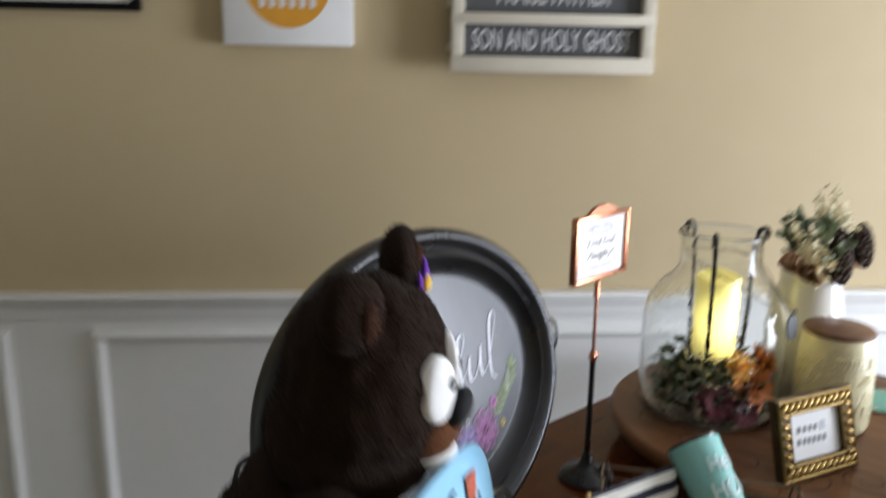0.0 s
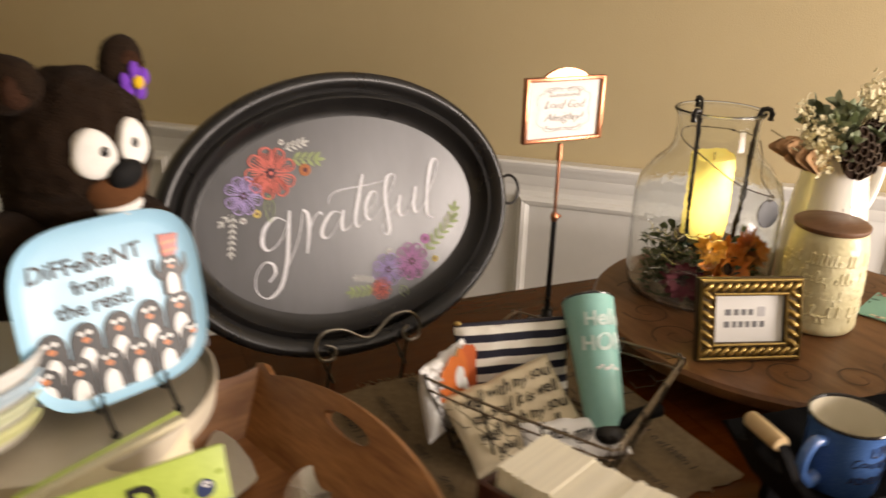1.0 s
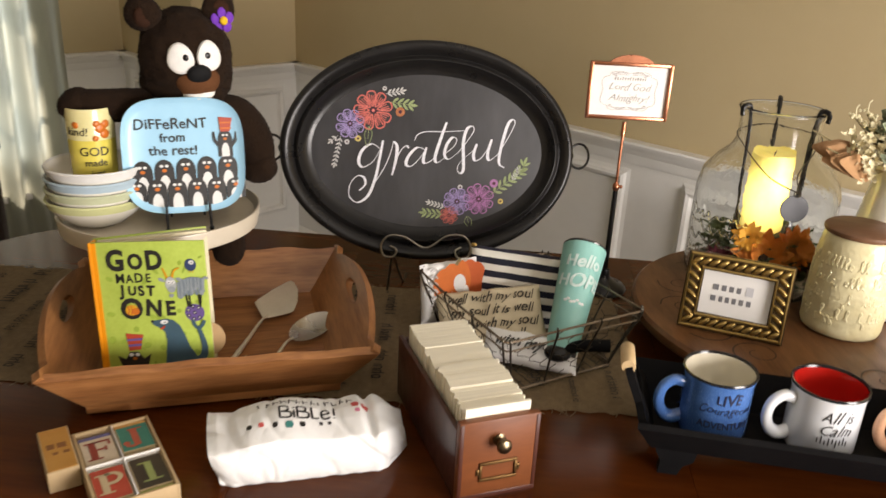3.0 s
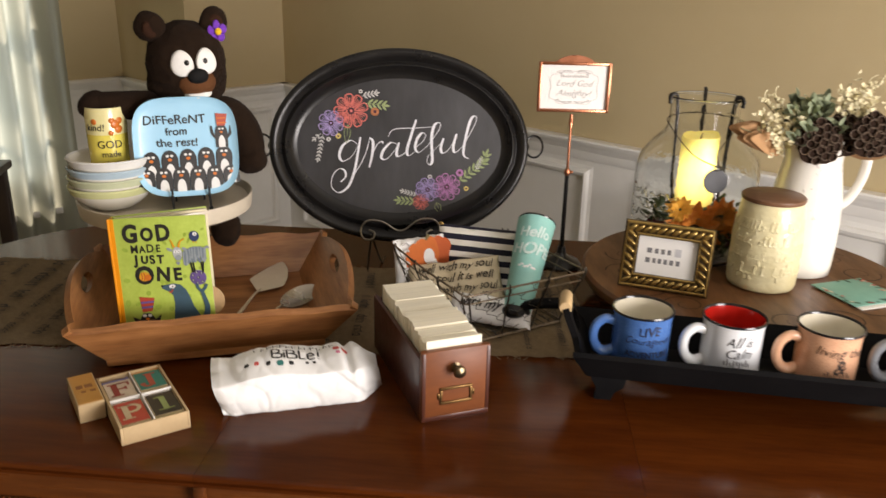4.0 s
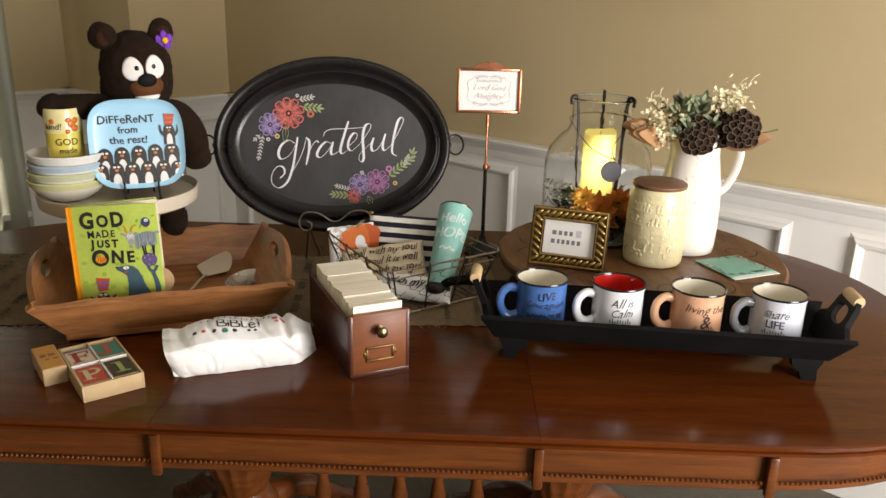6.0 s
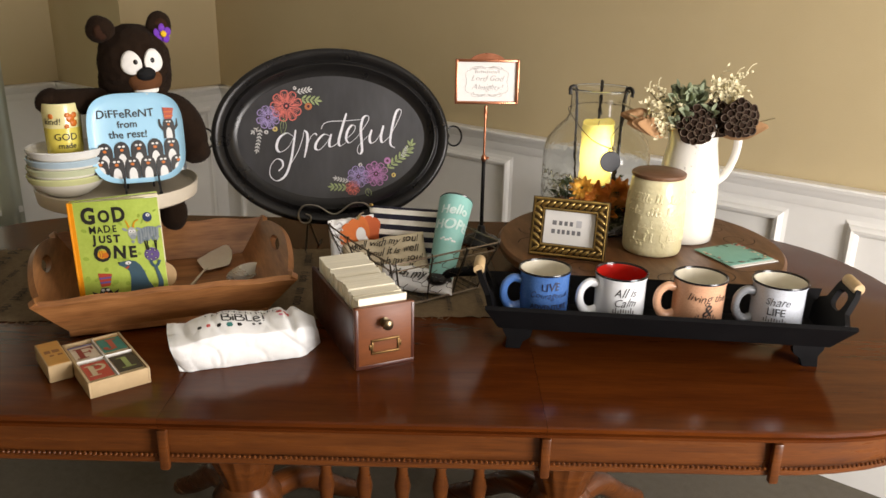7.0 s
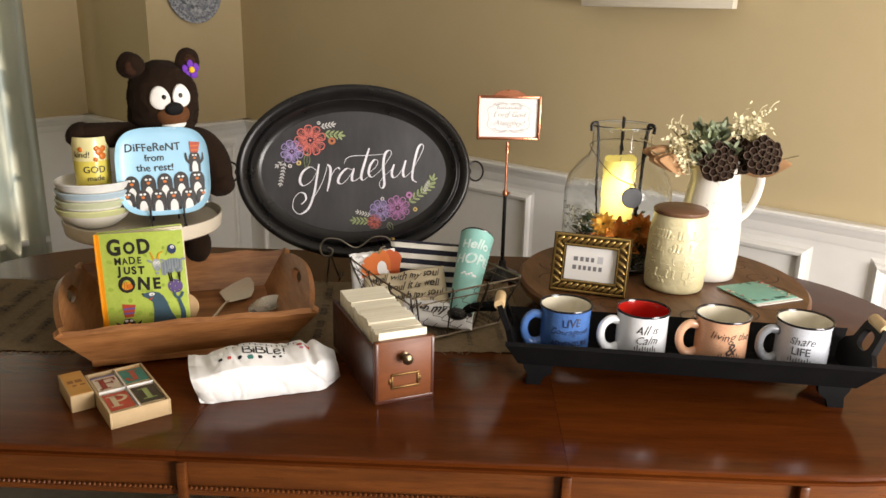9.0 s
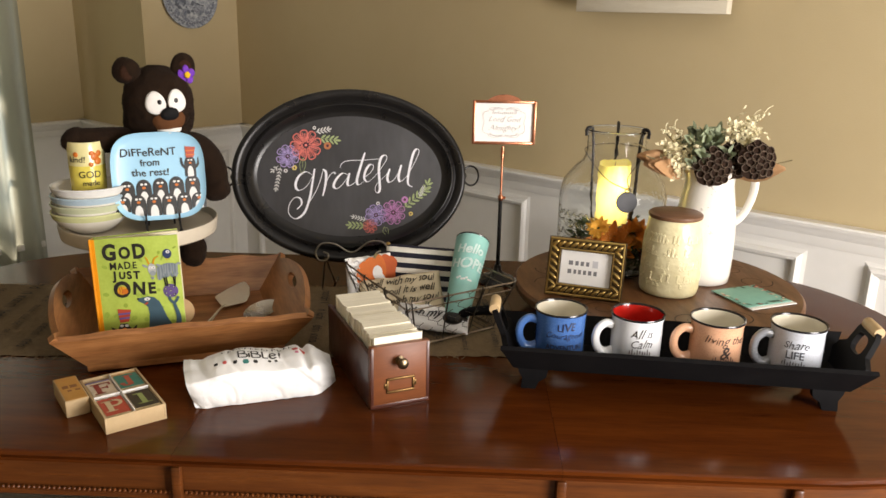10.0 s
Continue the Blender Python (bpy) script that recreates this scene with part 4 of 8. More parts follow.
def figure(bm, x, y, w, h, z):
    """A plain dark arch with a white oval front and an orange mark."""
    pts = [(x - w / 2, y), (x + w / 2, y), (x + w / 2, y + h * 0.62)] + [(x + w / 2 * math.cos(a), y + h * 0.62 + h * 0.38 * math.sin(a)) for a in [math.pi * i / 10 for i in range(1, 10)]] + [(x - w / 2, y + h * 0.62)]
    bm.faces.new([bm.verts.new((px, py, z)) for px, py in pts]).material_index = 0
    pts = [(x - w * 0.27, y), (x + w * 0.27, y)] + [(x + w * 0.27 * math.cos(a), y + h * 0.20 + h * 0.32 * math.sin(a)) for a in [math.pi * i / 8 for i in range(9)]]
    bm.faces.new([bm.verts.new((px, py, z + 0.0003)) for px, py in pts]).material_index = 1
    blot(bm, x, y + h * 0.66, w * 0.13, w * 0.10, 0, z + 0.0004, 8, 2)
    for s in (-1, 1):
        blot(bm, x + s * w * 0.13, y + h * 0.80, w * 0.10, w * 0.08, 0, z + 0.0004, 8, 1)


bm = bm_new()
for i in range(5):
    figure(bm, -0.066 + 0.0335 * i, 0.034 + 0.0015 * i, 0.031, 0.053, 0.0006)
for i in range(6):
    figure(bm, -0.077 + 0.0312 * i, 0.0085 + (0.012 if i in (0, 5) else 0), 0.0305, 0.048 if i not in (0, 5) else 0.034, 0.0012)
figure(bm, 0.066, 0.090, 0.023, 0.044, 0.0008)
bm.faces.new([bm.verts.new((x, y, 0.0014)) for x, y in ((0.059, 0.131), (0.074, 0.131), (0.079, 0.153), (0.057, 0.155))]).material_index = 3
for y in (0.1365, 0.1455):             # hat bands, then two raised wings
    ribbon(bm, [(0.0580, y), (0.0765, y)], 0.0026, 0.0012, 1, 2)
for q in (-1, 1):
    ribbon(bm, [(0.066 + q * 0.009, 0.108), (0.066 + q * 0.0165, 0.117), (0.066 + q * 0.0180, 0.131)], lambda t, d: 0.0066 - 0.0030 * t, 0.0005, 4, 0)
part("figure_print", bm, PR, plate, "rows of dark arched figures with white fronts", m=pose(0, 0.0024, 0) @ FACE)
peasel = thing("plate_easel", "small black wire plate easel standing on the cake stand", "easel", PLATE)
bm = bm_new()
pinv = PLATE.inverted()
for s in (-1, 1):
    x = 0.034 * s
    g = PLATE @ Vector((x, -0.03, 0))
    tube(bm, [(x, -0.012, 0.014), (x, -0.012, 0.002), pinv @ Vector((g.x, g.y, STZ + 0.008))], 0.0022)
    ball(bm, pinv @ Vector((g.x, g.y, STZ + 0.0065)), 0.0045, sub=2)
    tube(bm, [(x, -0.012, 0.002), (x, 0.012, -0.001), (x * 0.6, 0.014, 0.10)], 0.0022)
    g = PLATE @ Vector((x * 0.8, 0.05, 0))
    tube(bm, [(x * 0.6, 0.014, 0.10), pinv @ Vector((g.x, g.y, STZ + 0.003))], 0.0022, smooth=False)
part("wire", bm, M_BLACKMETAL, peasel)

# plush bear, one mesh
BEAR = pose(0.358, 0.640, STZ + 0.001, 0, 0, 39)
bm = bm_new()
F = 0.004
ball(bm, (0, 0.036, 0.098), (0.088, 0.084, 0.104), sub=4, rough=F)                      # body
ball(bm, (0, 0.030, 0.165), (0.076, 0.062, 0.050), sub=4, rough=F)                      # shoulders
head = pose(0.005, 0.004, 0.240, 0, -4, 0) @ pose(0, 0, -0.240)                             # the head leans a little
hb = bm_new()
HC, HR = Vector((0.0, -0.017, 0.266)), Vector((0.074, 0.062, 0.080))
ball(hb, tuple(HC), tuple(HR), sub=5, rough=F, freq=60)
ball(hb, (0.0, -0.003, 0.232), (0.075, 0.063, 0.060), sub=4, rough=F, freq=60)
ball(hb, (0.0, -0.034, 0.206), (0.056, 0.034, 0.024), sub=4, rough=F, freq=60)         # jaw        # cheeks
for s in (-1, 1):
    ball(hb, (s * 0.060, -0.027, 0.339), (0.028, 0.017, 0.028), m=pose(0, 0, 0, 0, 0, 18 * s), sub=3, rough=F)
    ball(hb, (s * 0.060, -0.0405, 0.337), (0.0155, 0.006, 0.017), sub=2, mi=6)
ball(hb, (0.004, -0.058, 0.236), (0.037, 0.030, 0.029), mi=1, rough=0.0015)             # muzzle
ball(hb, (0.004, -0.056, 0.224), (0.032, 0.028, 0.017), mi=1, rough=0.0015)
ball(hb, (0.004, -0.056, 0.214), (0.027, 0.028, 0.0125), m=pose(0, 0, 0, 8, 0, 0), mi=2, sub=3)   # white smile under the lip
ball(hb, (0.004, -0.084, 0.248), (0.0195, 0.011, 0.0155), m=pose(0, 0, 0, 20, 0, 0), mi=7)        # nose


def on_face(x, z, lift):
    """A point of the rounded face, raised by lift."""
    q = 1 - ((x - HC.x) / HR.x) ** 2 - ((z - HC.z) / HR.z) ** 2
    return Vector((x, HC.y - HR.y * math.sqrt(max(q, 0.02)) - lift, z))


for s in (-1, 1):                                                                       # felt eyes that follow the face
    rows = []
    for q, lift in ((1.0, -0.004), (0.99, 0.0036), (0.93, 0.0052), (0.75, 0.0056), (0.5, 0.0058), (0.25, 0.0058)):
        rows.append([hb.verts.new(on_face(s * 0.0225 + 0.002 + 0.0200 * q * math.cos(t) * (1 - 0.16 * math.sin(t)), 0.2735 + 0.0245 * q * math.sin(t), lift)) for t in [2 * math.pi * i / 28 for i in range(28)]])
    for u, v in zip(rows, rows[1:]):
        for i in range(28):
            hb.faces.new((u[i], u[(i + 1) % 28], v[(i + 1) % 28], v[i])).material_index = 2
    hb.faces.new(rows[-1]).material_index = 2
    ball(hb, on_face(s * 0.0175 + 0.004, 0.275, 0.0062), (0.0048, 0.0018, 0.0052), m=pose(0, 0, 0, 0, 0, 16 * s), mi=3, sub=2)
for i in range(5):                                                                      # felt flower under the ear
    t = 2 * math.pi * i / 5 + 0.3
    ball(hb, (0.061 + 0.0115 * math.cos(t), -0.043 - 0.002 * math.sin(t), 0.322 + 0.0125 * math.sin(t)), (0.0095, 0.0035, 0.0095), m=pose(0, 0, 0, 0, 0, 24), mi=4, sub=2)
ball(hb, (0.062, -0.047, 0.322), (0.0068, 0.004, 0.0075), mi=5, sub=2)
bmesh.ops.transform(hb, matrix=head, verts=hb.verts)
tmp = bpy.data.meshes.new("head")
hb.to_mesh(tmp)
hb.free()
bm.from_mesh(tmp)
bpy.data.meshes.remove(tmp)
tube(bm, [(0.050, 0.02, 0.165), (0.092, 0.03, 0.150), (0.122, 0.035, 0.105), (0.130, 0.03, 0.060)], lambda t: 0.030 + 0.008 * math.sin(math.pi * t), seg=16)
ball(bm, (0.130, 0.03, 0.058), (0.034, 0.036, 0.034), rough=F)
tube(bm, [(-0.050, 0.0, 0.185), (-0.085, -0.010, 0.190), (-0.130, -0.010, 0.192), (-0.166, 0.0, 0.192)], lambda t: 0.029 - 0.003 * t, seg=16, flat=0.95)
ball(bm, (-0.168, 0.0, 0.192), (0.029, 0.028, 0.027), rough=F)
ball(bm, (0.060, 0.002, -0.078), (0.031, 0.034, 0.044), rough=F)                        # a foot that hangs by the stand
tube(bm, [(0.055, 0.13, 0.03), (0.08, 0.145, -0.01), (0.075, 0.10, -0.05), (0.062, 0.02, -0.07)], 0.026, seg=12)
M_PURPLE, M_GOLDF = plain("purple_felt", (0.16, 0.035, 0.42), 0.9), plain("yellow_felt", (0.75, 0.45, 0.02), 0.9)
bm.faces.ensure_lookup_table()
rnd = random.Random(77)
skin = [f for f in bm.faces if f.material_index in (0, 6)]
wts = np.cumsum([f.calc_area() for f in skin])
bm.normal_update()
for q in range(36000):                                                                  # short pile
    f = skin[int(np.searchsorted(wts, rnd.random() * wts[-1]))]
    c = f.calc_center_median()
    e = f.verts[0].co - c
    c = c + e * rnd.uniform(-0.7, 0.9)
    nrm = (f.normal + Vector((rnd.gauss(0, .7), rnd.gauss(0, .7), rnd.gauss(-.3, .6)))).normalized()
    s = nrm.orthogonal().normalized() * 0.0007
    bm.faces.new((bm.verts.new(c - s), bm.verts.new(c + s), bm.verts.new(c + nrm * rnd.uniform(.0014, .0030)))).material_index = f.material_index
bear = part("teddy_bear", bm, [M_PLUSH, M_MUZZLE, M_WHITEFELT, M_BLACK, M_PURPLE, M_GOLDF, mat("ear_lining_plush", (0.045, 0.020, 0.012), (0.03, 0.014, 0.009), scale=60, rough=1.0, spec=0.05), plain("black_velour", (0.006, 0.006, 0.0065), 0.75, spec=0.2)])
bear.matrix_world = BEAR
tagged(bear, "dark brown plush bear with white felt eyes and a purple flower", "plush toy")

# board book, standing open
M_LIME = mat("lime_green_cover", (0.42, 0.54, 0.105), (0.35, 0.46, 0.075), scale=34, rough=0.4, contrast=0.25)
M_PAGE = mat("cream_board_pages", (0.66, 0.60, 0.42), (0.58, 0.52, 0.35), scale=4, stretch=(4, 160, 4), rough=0.8)
M_SPINE = plain("orange_spine", (0.78, 0.28, 0.01), 0.4)
M_NAVY, M_STEEL, M_MAUVE = plain("navy_print", (0.03, 0.05, 0.13), 0.4), plain("slate_blue_print", (0.045, 0.10, 0.14), 0.4), plain("violet_print", (0.14, 0.09, 0.28), 0.4)
M_GREYP = plain("grey_print", (0.28, 0.32, 0.34), 0.4)
BOOK = pose(0.334, 0.366, TOP + 0.0255, -7, -3, 13) @ Matrix.Diagonal((0.985, 1, 0.965, 1))
book = thing("board_book", "lime green children's board book standing open in a wooden tray", "book", BOOK)
BW, BHT = 0.172, 0.246
bm = bm_new()
box(bm, BW / 2, 0.002, BHT / 2, BW, 0.004, BHT, bevel=0.0014)
cover = part("front_cover", bm, M_LIME, book)
bm = bm_new()
box(bm, BW / 2 + 0.002, 0.007, BHT / 2, BW - 0.006, 0.0055, BHT - 0.006, bevel=0.0006)
part("page", bm, M_PAGE, book)
bm = bm_new()
box(bm, BW / 2 + 0.002, 0.008, BHT / 2, BW - 0.008, 0.014, BHT - 0.006, bevel=0.0006)
part("page_block", bm, M_PAGE, book, m=pose(0.002, 0.012, 0, 0, 0, 24))
bm = bm_new()
box(bm, BW / 2, 0.0175, BHT / 2, BW, 0.004, BHT, bevel=0.0014)
part("back_cover", bm, M_LIME, book, m=pose(0.002, 0.012, 0, 0, 0, 24))
bm = bm_new()
box(bm, 0.0, 0.010, BHT / 2, 0.004, 0.026, BHT, bevel=0.0016)
box(bm, 0.004, -0.0004, BHT / 2, 0.010, 0.0012, BHT - 0.002)
part("spine", bm, M_SPINE, book)


def hand_letters(text, sizes, x0, z, wide):
    """Fat cut-out title letters from x0 on, each with a size of its own and a little askew."""
    lr = random.Random(len(text) * 7 + int(z * 9000))
    x = x0
    for ch, size in zip(text, (1.13 * q for q in sizes)):
        w = size * wide * (1.02 if ch in "GODNM" else 0.80)
        write(ch, size * 1.20, M_INKG, cover, pose(x + w / 2, -0.0006, z + lr.uniform(-.05, .05) * size, 0, lr.uniform(-6, 6), 0) @ Matrix.Diagonal((wide * 0.98, 1, 1, 1)) @ FACE, name="title_letter", bold=size * (0.022 if text == "MADE" else 0.048))
        x += w + size * 0.04


bm = bm_new()                          # a round die-cut tab of the inner page
lathe(bm, [(0.0, -0.001), (0.029, -0.001), (0.030, 0.0), (0.029, 0.001), (0.0, 0.001)], 36, cap_bottom=False, m=pose(0, 0, 0, 90, 0, 0))
part("page_tab", bm, mat("tan_page_print", (0.44, 0.29, 0.15), (0.38, 0.24, 0.12), scale=30, rough=0.7), book, "round tan page tab", m=pose(BW - 0.013, 0.013, 0.078, 0, 0, 4))
for tx, sizes, x0, z, wide in (("GOD", (0.034, 0.025, 0.031), 0.0190, 0.2140, 0.84), ("MADE", (0.0160, 0.0140, 0.0160, 0.0145), 0.0325, 0.1865, 0.86), ("JUST", (0.0180, 0.0150, 0.0165, 0.0165), 0.0345, 0.1660, 0.92), ("ONE", (0.034, 0.027, 0.024), 0.0350, 0.1350, 0.92)):
    hand_letters(tx, sizes, x0, z, wide)
AN = [M_GREYP, M_NAVY, M_MAUVE, M_STEEL, M_RED, M_ORANGE, M_INKG, plain("pale_grey_print", (0.42, 0.45, 0.45), 0.4), M_WHITEP, plain("amber_print", (0.70, 0.34, 0.02), 0.4), plain("lime_shade_print", (0.30, 0.42, 0.06), 0.4), plain("blue_grey_print", (0.17, 0.22, 0.26), 0.4)]


def poly(bm, pts, z, mi):
    bm.faces.new([bm.verts.new((x, y, z)) for x, y in pts]).material_index = mi


cr = random.Random(17)
bm = bm_new()
for i in range(42):                    # soft darker flecks all over the green
    blot(bm, cr.uniform(0.016, 0.166), cr.uniform(0.03, 0.238), cr.uniform(0.002, 0.007), cr.uniform(0.002, 0.006), cr.uniform(0, 3), 0.0 + 0.000002 * i, 8, 10)
tagged(part("cover_fleck", bm, AN, cover, m=pose(0, -0.0003, 0) @ FACE), kind="stuff")
bm = bm_new()                          # goat: shaggy body, legs, head with ears and two horns
for i in range(22):
    u = i / 21
    x = 0.126 + 0.038 * u
    top = 0.189 + 0.006 * math.sin(u * 3.0) + 0.004 * u
    ribbon(bm, [(x, top), (x + cr.uniform(-.002, .002), top - 0.014), (x + cr.uniform(-.003, .003), top - cr.uniform(.020, .031))], 0.0040, 0.0001 + 0.00001 * i, 2, 11 if i % 3 else 0)
ribbon(bm, [(0.160, 0.190), (0.168, 0.196), (0.171, 0.193)], 0.0042, 0.0002, 3, 0)
for x, dx in ((0.136, 0.003), (0.141, 0.001), (0.155, 0.002), (0.159, -0.002)):
    ribbon(bm, [(x, 0.168), (x + dx, 0.148)], 0.0026, 0.0003, 2, 6)
blot(bm, 0.1145, 0.186, 0.0085, 0.0125, 0.05, 0.0004, 18, 7)
blot(bm, 0.1150, 0.1775, 0.0060, 0.0055, 0, 0.0006, 12, 0)
for q, an in ((-1, 0.5), (1, -0.4)):
    blot(bm, 0.1145 + q * 0.0135, 0.1935, 0.0062, 0.0030, an * q, 0.0004, 10, 0, 0.4)
    blot(bm, 0.1145 + q * 0.0032, 0.1895, 0.0034, 0.0034, 0, 0.0008, 12, 8)
    blot(bm, 0.1145 + q * 0.0030, 0.1892, 0.0010, 0.0012, 0, 0.0010, 8, 6)
    ribbon(bm, [(0.1135 + q * 0.004, 0.197), (0.1135 + q * 0.0075, 0.208), (0.1135 + q * 0.013 + 0.003, 0.213)], lambda t, d: 0.0042 - 0.0022 * t, 0.0003, 5, 9)
ribbon(bm, [(0.1120, 0.1700), (0.1140, 0.1655), (0.1165, 0.1700)], 0.0040, 0.0005, 3, 0)
part("goat_print", bm, AN, cover, m=pose(0.002, -0.0008, -0.01) @ FACE)
bm = bm_new()                          # round blue bird on its back
blot(bm, 0.1490, 0.2070, 0.0090, 0.0100, 0, 0.0004, 20, 1)
blot(bm, 0.1505, 0.2110, 0.0040, 0.0036, 0, 0.0006, 12, 8)
blot(bm, 0.1508, 0.2106, 0.0012, 0.0014, 0, 0.0008, 8, 6)
for q in (-0.002, 0.003):
    ribbon(bm, [(0.149 + q, 0.1975), (0.149 + q, 0.1940)], 0.0012, 0.0004, 2, 9)
part("bird_print", bm, AN, cover, m=pose(0, -0.0008, 0) @ FACE)
bm = bm_new()                          # spotted violet ball
blot(bm, 0.1510, 0.1370, 0.0150, 0.0145, 0, 0.0003, 24, 2)
for i in range(7):
    t = i * 0.9
    rr = 0.0105 if i else 0.0
    blot(bm, 0.1510 + rr * math.cos(t), 0.1370 + rr * math.sin(t), 0.0030, 0.0028, 0, 0.0005, 10, 6)
    blot(bm, 0.1510 + rr * math.cos(t), 0.1370 + rr * math.sin(t), 0.0012, 0.0012, 0, 0.0007, 8, 8)
part("ball_print", bm, AN, cover, m=pose(-0.002, -0.0008, -0.009) @ FACE)
bm = bm_new()                          # sleek dark seal with its tail up under the ball
poly(bm, [(0.099, 0.035), (0.150, 0.035), (0.150, 0.060), (0.140, 0.078), (0.134, 0.098), (0.128, 0.112), (0.119, 0.121), (0.108, 0.124), (0.095, 0.122), (0.085, 0.121), (0.086, 0.115), (0.098, 0.108), (0.1045, 0.101), (0.106, 0.086), (0.103, 0.062)], 0.0002, 3)
ribbon(bm, [(0.146, 0.050), (0.160, 0.058), (0.164, 0.076), (0.160, 0.096), (0.157, 0.106)], lambda t, d: 0.014 - 0.009 * t, 0.0003, 5, 3)
ribbon(bm, [(0.149, 0.121), (0.151, 0.113), (0.157, 0.107), (0.163, 0.112), (0.167, 0.120)], 0.0056, 0.0004, 5, 3)
blot(bm, 0.1045, 0.1185, 0.0060, 0.0036, 0.1, 0.0006, 14, 8)
blot(bm, 0.1050, 0.1180, 0.0013, 0.0014, 0, 0.0008, 8, 6)
blot(bm, 0.0865, 0.1200, 0.0024, 0.0020, 0, 0.0006, 10, 6)
ribbon(bm, [(0.098, 0.1075), (0.102, 0.1085), (0.105, 0.112)], 0.0030, 0.0005, 4, 4)
part("seal_print", bm, AN, cover, m=pose(-0.004, -0.0008, -0.005) @ FACE)
bm = bm_new()                          # striped hat over a dark bird with its wings up
poly(bm, [(0.050, 0.072), (0.068, 0.074), (0.074, 0.099), (0.047, 0.102)], 0.0004, 4)
for k in range(2):
    z0 = 0.079 + 0.0095 * k
    poly(bm, [(0.0495 - 0.0011 * k, z0), (0.0695 + 0.0022 * k, z0 + 0.0012), (0.0705 + 0.0022 * k, z0 + 0.0052), (0.0488 - 0.0011 * k, z0 + 0.0040)], 0.0006, 2)
poly(bm, [(0.040, 0.035), (0.074, 0.035), (0.083, 0.066), (0.072, 0.058), (0.064, 0.070), (0.050, 0.070), (0.044, 0.058), (0.031, 0.064)], 0.0002, 6)
for q in (-1, 1):
    blot(bm, 0.0575 + q * 0.0048, 0.0655, 0.0038, 0.0030, 0, 0.0008, 10, 8)
blot(bm, 0.0575, 0.0590, 0.0036, 0.0028, 0, 0.0008, 10, 5)
part("bird_print", bm, AN, cover, m=pose(-0.008, -0.0008, -0.006) @ FACE)
bm = bm_new()                          # striped bee inside the O
blot(bm, 0.0535, 0.1350, 0.0098, 0.0088, 0.2, 0.0016, 18, 9)
blot(bm, 0.0590, 0.1330, 0.0062, 0.0058, 0.2, 0.0018, 14, 5)
for k in (-0.0045, 0.000):
    ribbon(bm, [(0.0525 + k, 0.1425), (0.0540 + k, 0.1350), (0.0520 + k, 0.1275)], 0.0014, 0.0014, 3, 4)
part("bee_print", bm, AN, cover, m=pose(0, -0.0008, 0) @ FACE)

# cake server and spoon lying in the bread tray
M_SILVER = mat("polished_silver", (0.90, 0.86, 0.74), (0.80, 0.75, 0.62), scale=30, rough=0.42, metal=0.62)
FZ = TOP + 0.0255
srv = thing("cake_server", "silver cake server with an ornate handle lying in a wooden tray", "cake server", pose(0.482, 0.650, FZ, 0, 0, 0))
bm = bm_new()
prism(bm, [(-0.005, -0.002), (0.005, -0.002), (0.020, 0.010), (0.040, 0.026), (0.044, 0.034), (0.040, 0.070), (0.026, 0.116), (0.010, 0.143), (0.002, 0.148), (-0.005, 0.141), (-0.022, 0.104), (-0.036, 0.062), (-0.039, 0.048), (-0.034, 0.040), (-0.016, 0.014)], 0.004, 0.0056, bevel=0.0004)
part("blade", bm, M_SILVER, srv, m=pose(0, 0, 0.004, 4, 0, 2))
bm = bm_new()
tube(bm, [(0, 0.006, 0.009), (0.001, -0.03, 0.013), (0.003, -0.09, 0.009), (0.005, -0.165, 0.006)], lambda t: 0.0040 + 0.005 * t ** 2 * (1 + 0.25 * math.sin(t * 40)), seg=10, flat=0.55)
part("handle", bm, M_SILVER, srv)
spo = thing("serving_spoon", "silver serving spoon with an ornate handle lying in a wooden tray", "spoon", pose(0.580, 0.625, FZ, 0, 0, -21))
bm = bm_new()
rg = []
for j in range(9):
    t = j / 8
    rg.append([bm.verts.new((0.0285 * t * math.cos(a), 0.054 * t * math.sin(a), 0.004 + 0.011 * t * t)) for a in [2 * math.pi * i / 28 for i in range(28)]] if j else [bm.verts.new((0, 0, 0.004))])
for i in range(28):
    bm.faces.new((rg[0][0], rg[1][i], rg[1][(i + 1) % 28]))
for a, b in zip(rg[1:], rg[2:]):
    for i in range(28):
        bm.faces.new((a[i], b[i], b[(i + 1) % 28], a[(i + 1) % 28]))
bmesh.ops.solidify(bm, geom=bm.faces[:], thickness=0.0013)
part("bowl", bm, mat("bright_silver", (0.88, 0.85, 0.76), (0.76, 0.72, 0.62), scale=30, rough=0.28, metal=0.75), spo, m=pose(0, 0, 0.003, 5, 10, 0))
bm = bm_new()
tube(bm, [(0, -0.052, 0.0135), (0.005, -0.075, 0.016), (0.016, -0.11, 0.011), (0.026, -0.15, 0.007)], lambda t: 0.0038 + 0.004 * t ** 2 * (1 + 0.25 * math.sin(t * 40)), seg=10, flat=0.55)
part("handle", bm, M_SILVER, spo)


# ---- things along the front of the table ----
# letter-block box and its lid
M_KRAFT = mat("kraft_board", (0.50, 0.36, 0.20), (0.44, 0.31, 0.17), scale=30, rough=0.8, bump=0.1)
M_BLKSIDE = mat("pale_wood_block", (0.58, 0.46, 0.28), (0.50, 0.38, 0.22), scale=6, stretch=(1, 8, 1), rough=0.7)
BLK = pose(0.454, 0.208, TOP, 0, 0, 42)
bbox = thing("block_box", "open kraft box holding four printed letter blocks", "box", BLK)
BWX, BDY, BHZ = 0.052, 0.090, 0.030
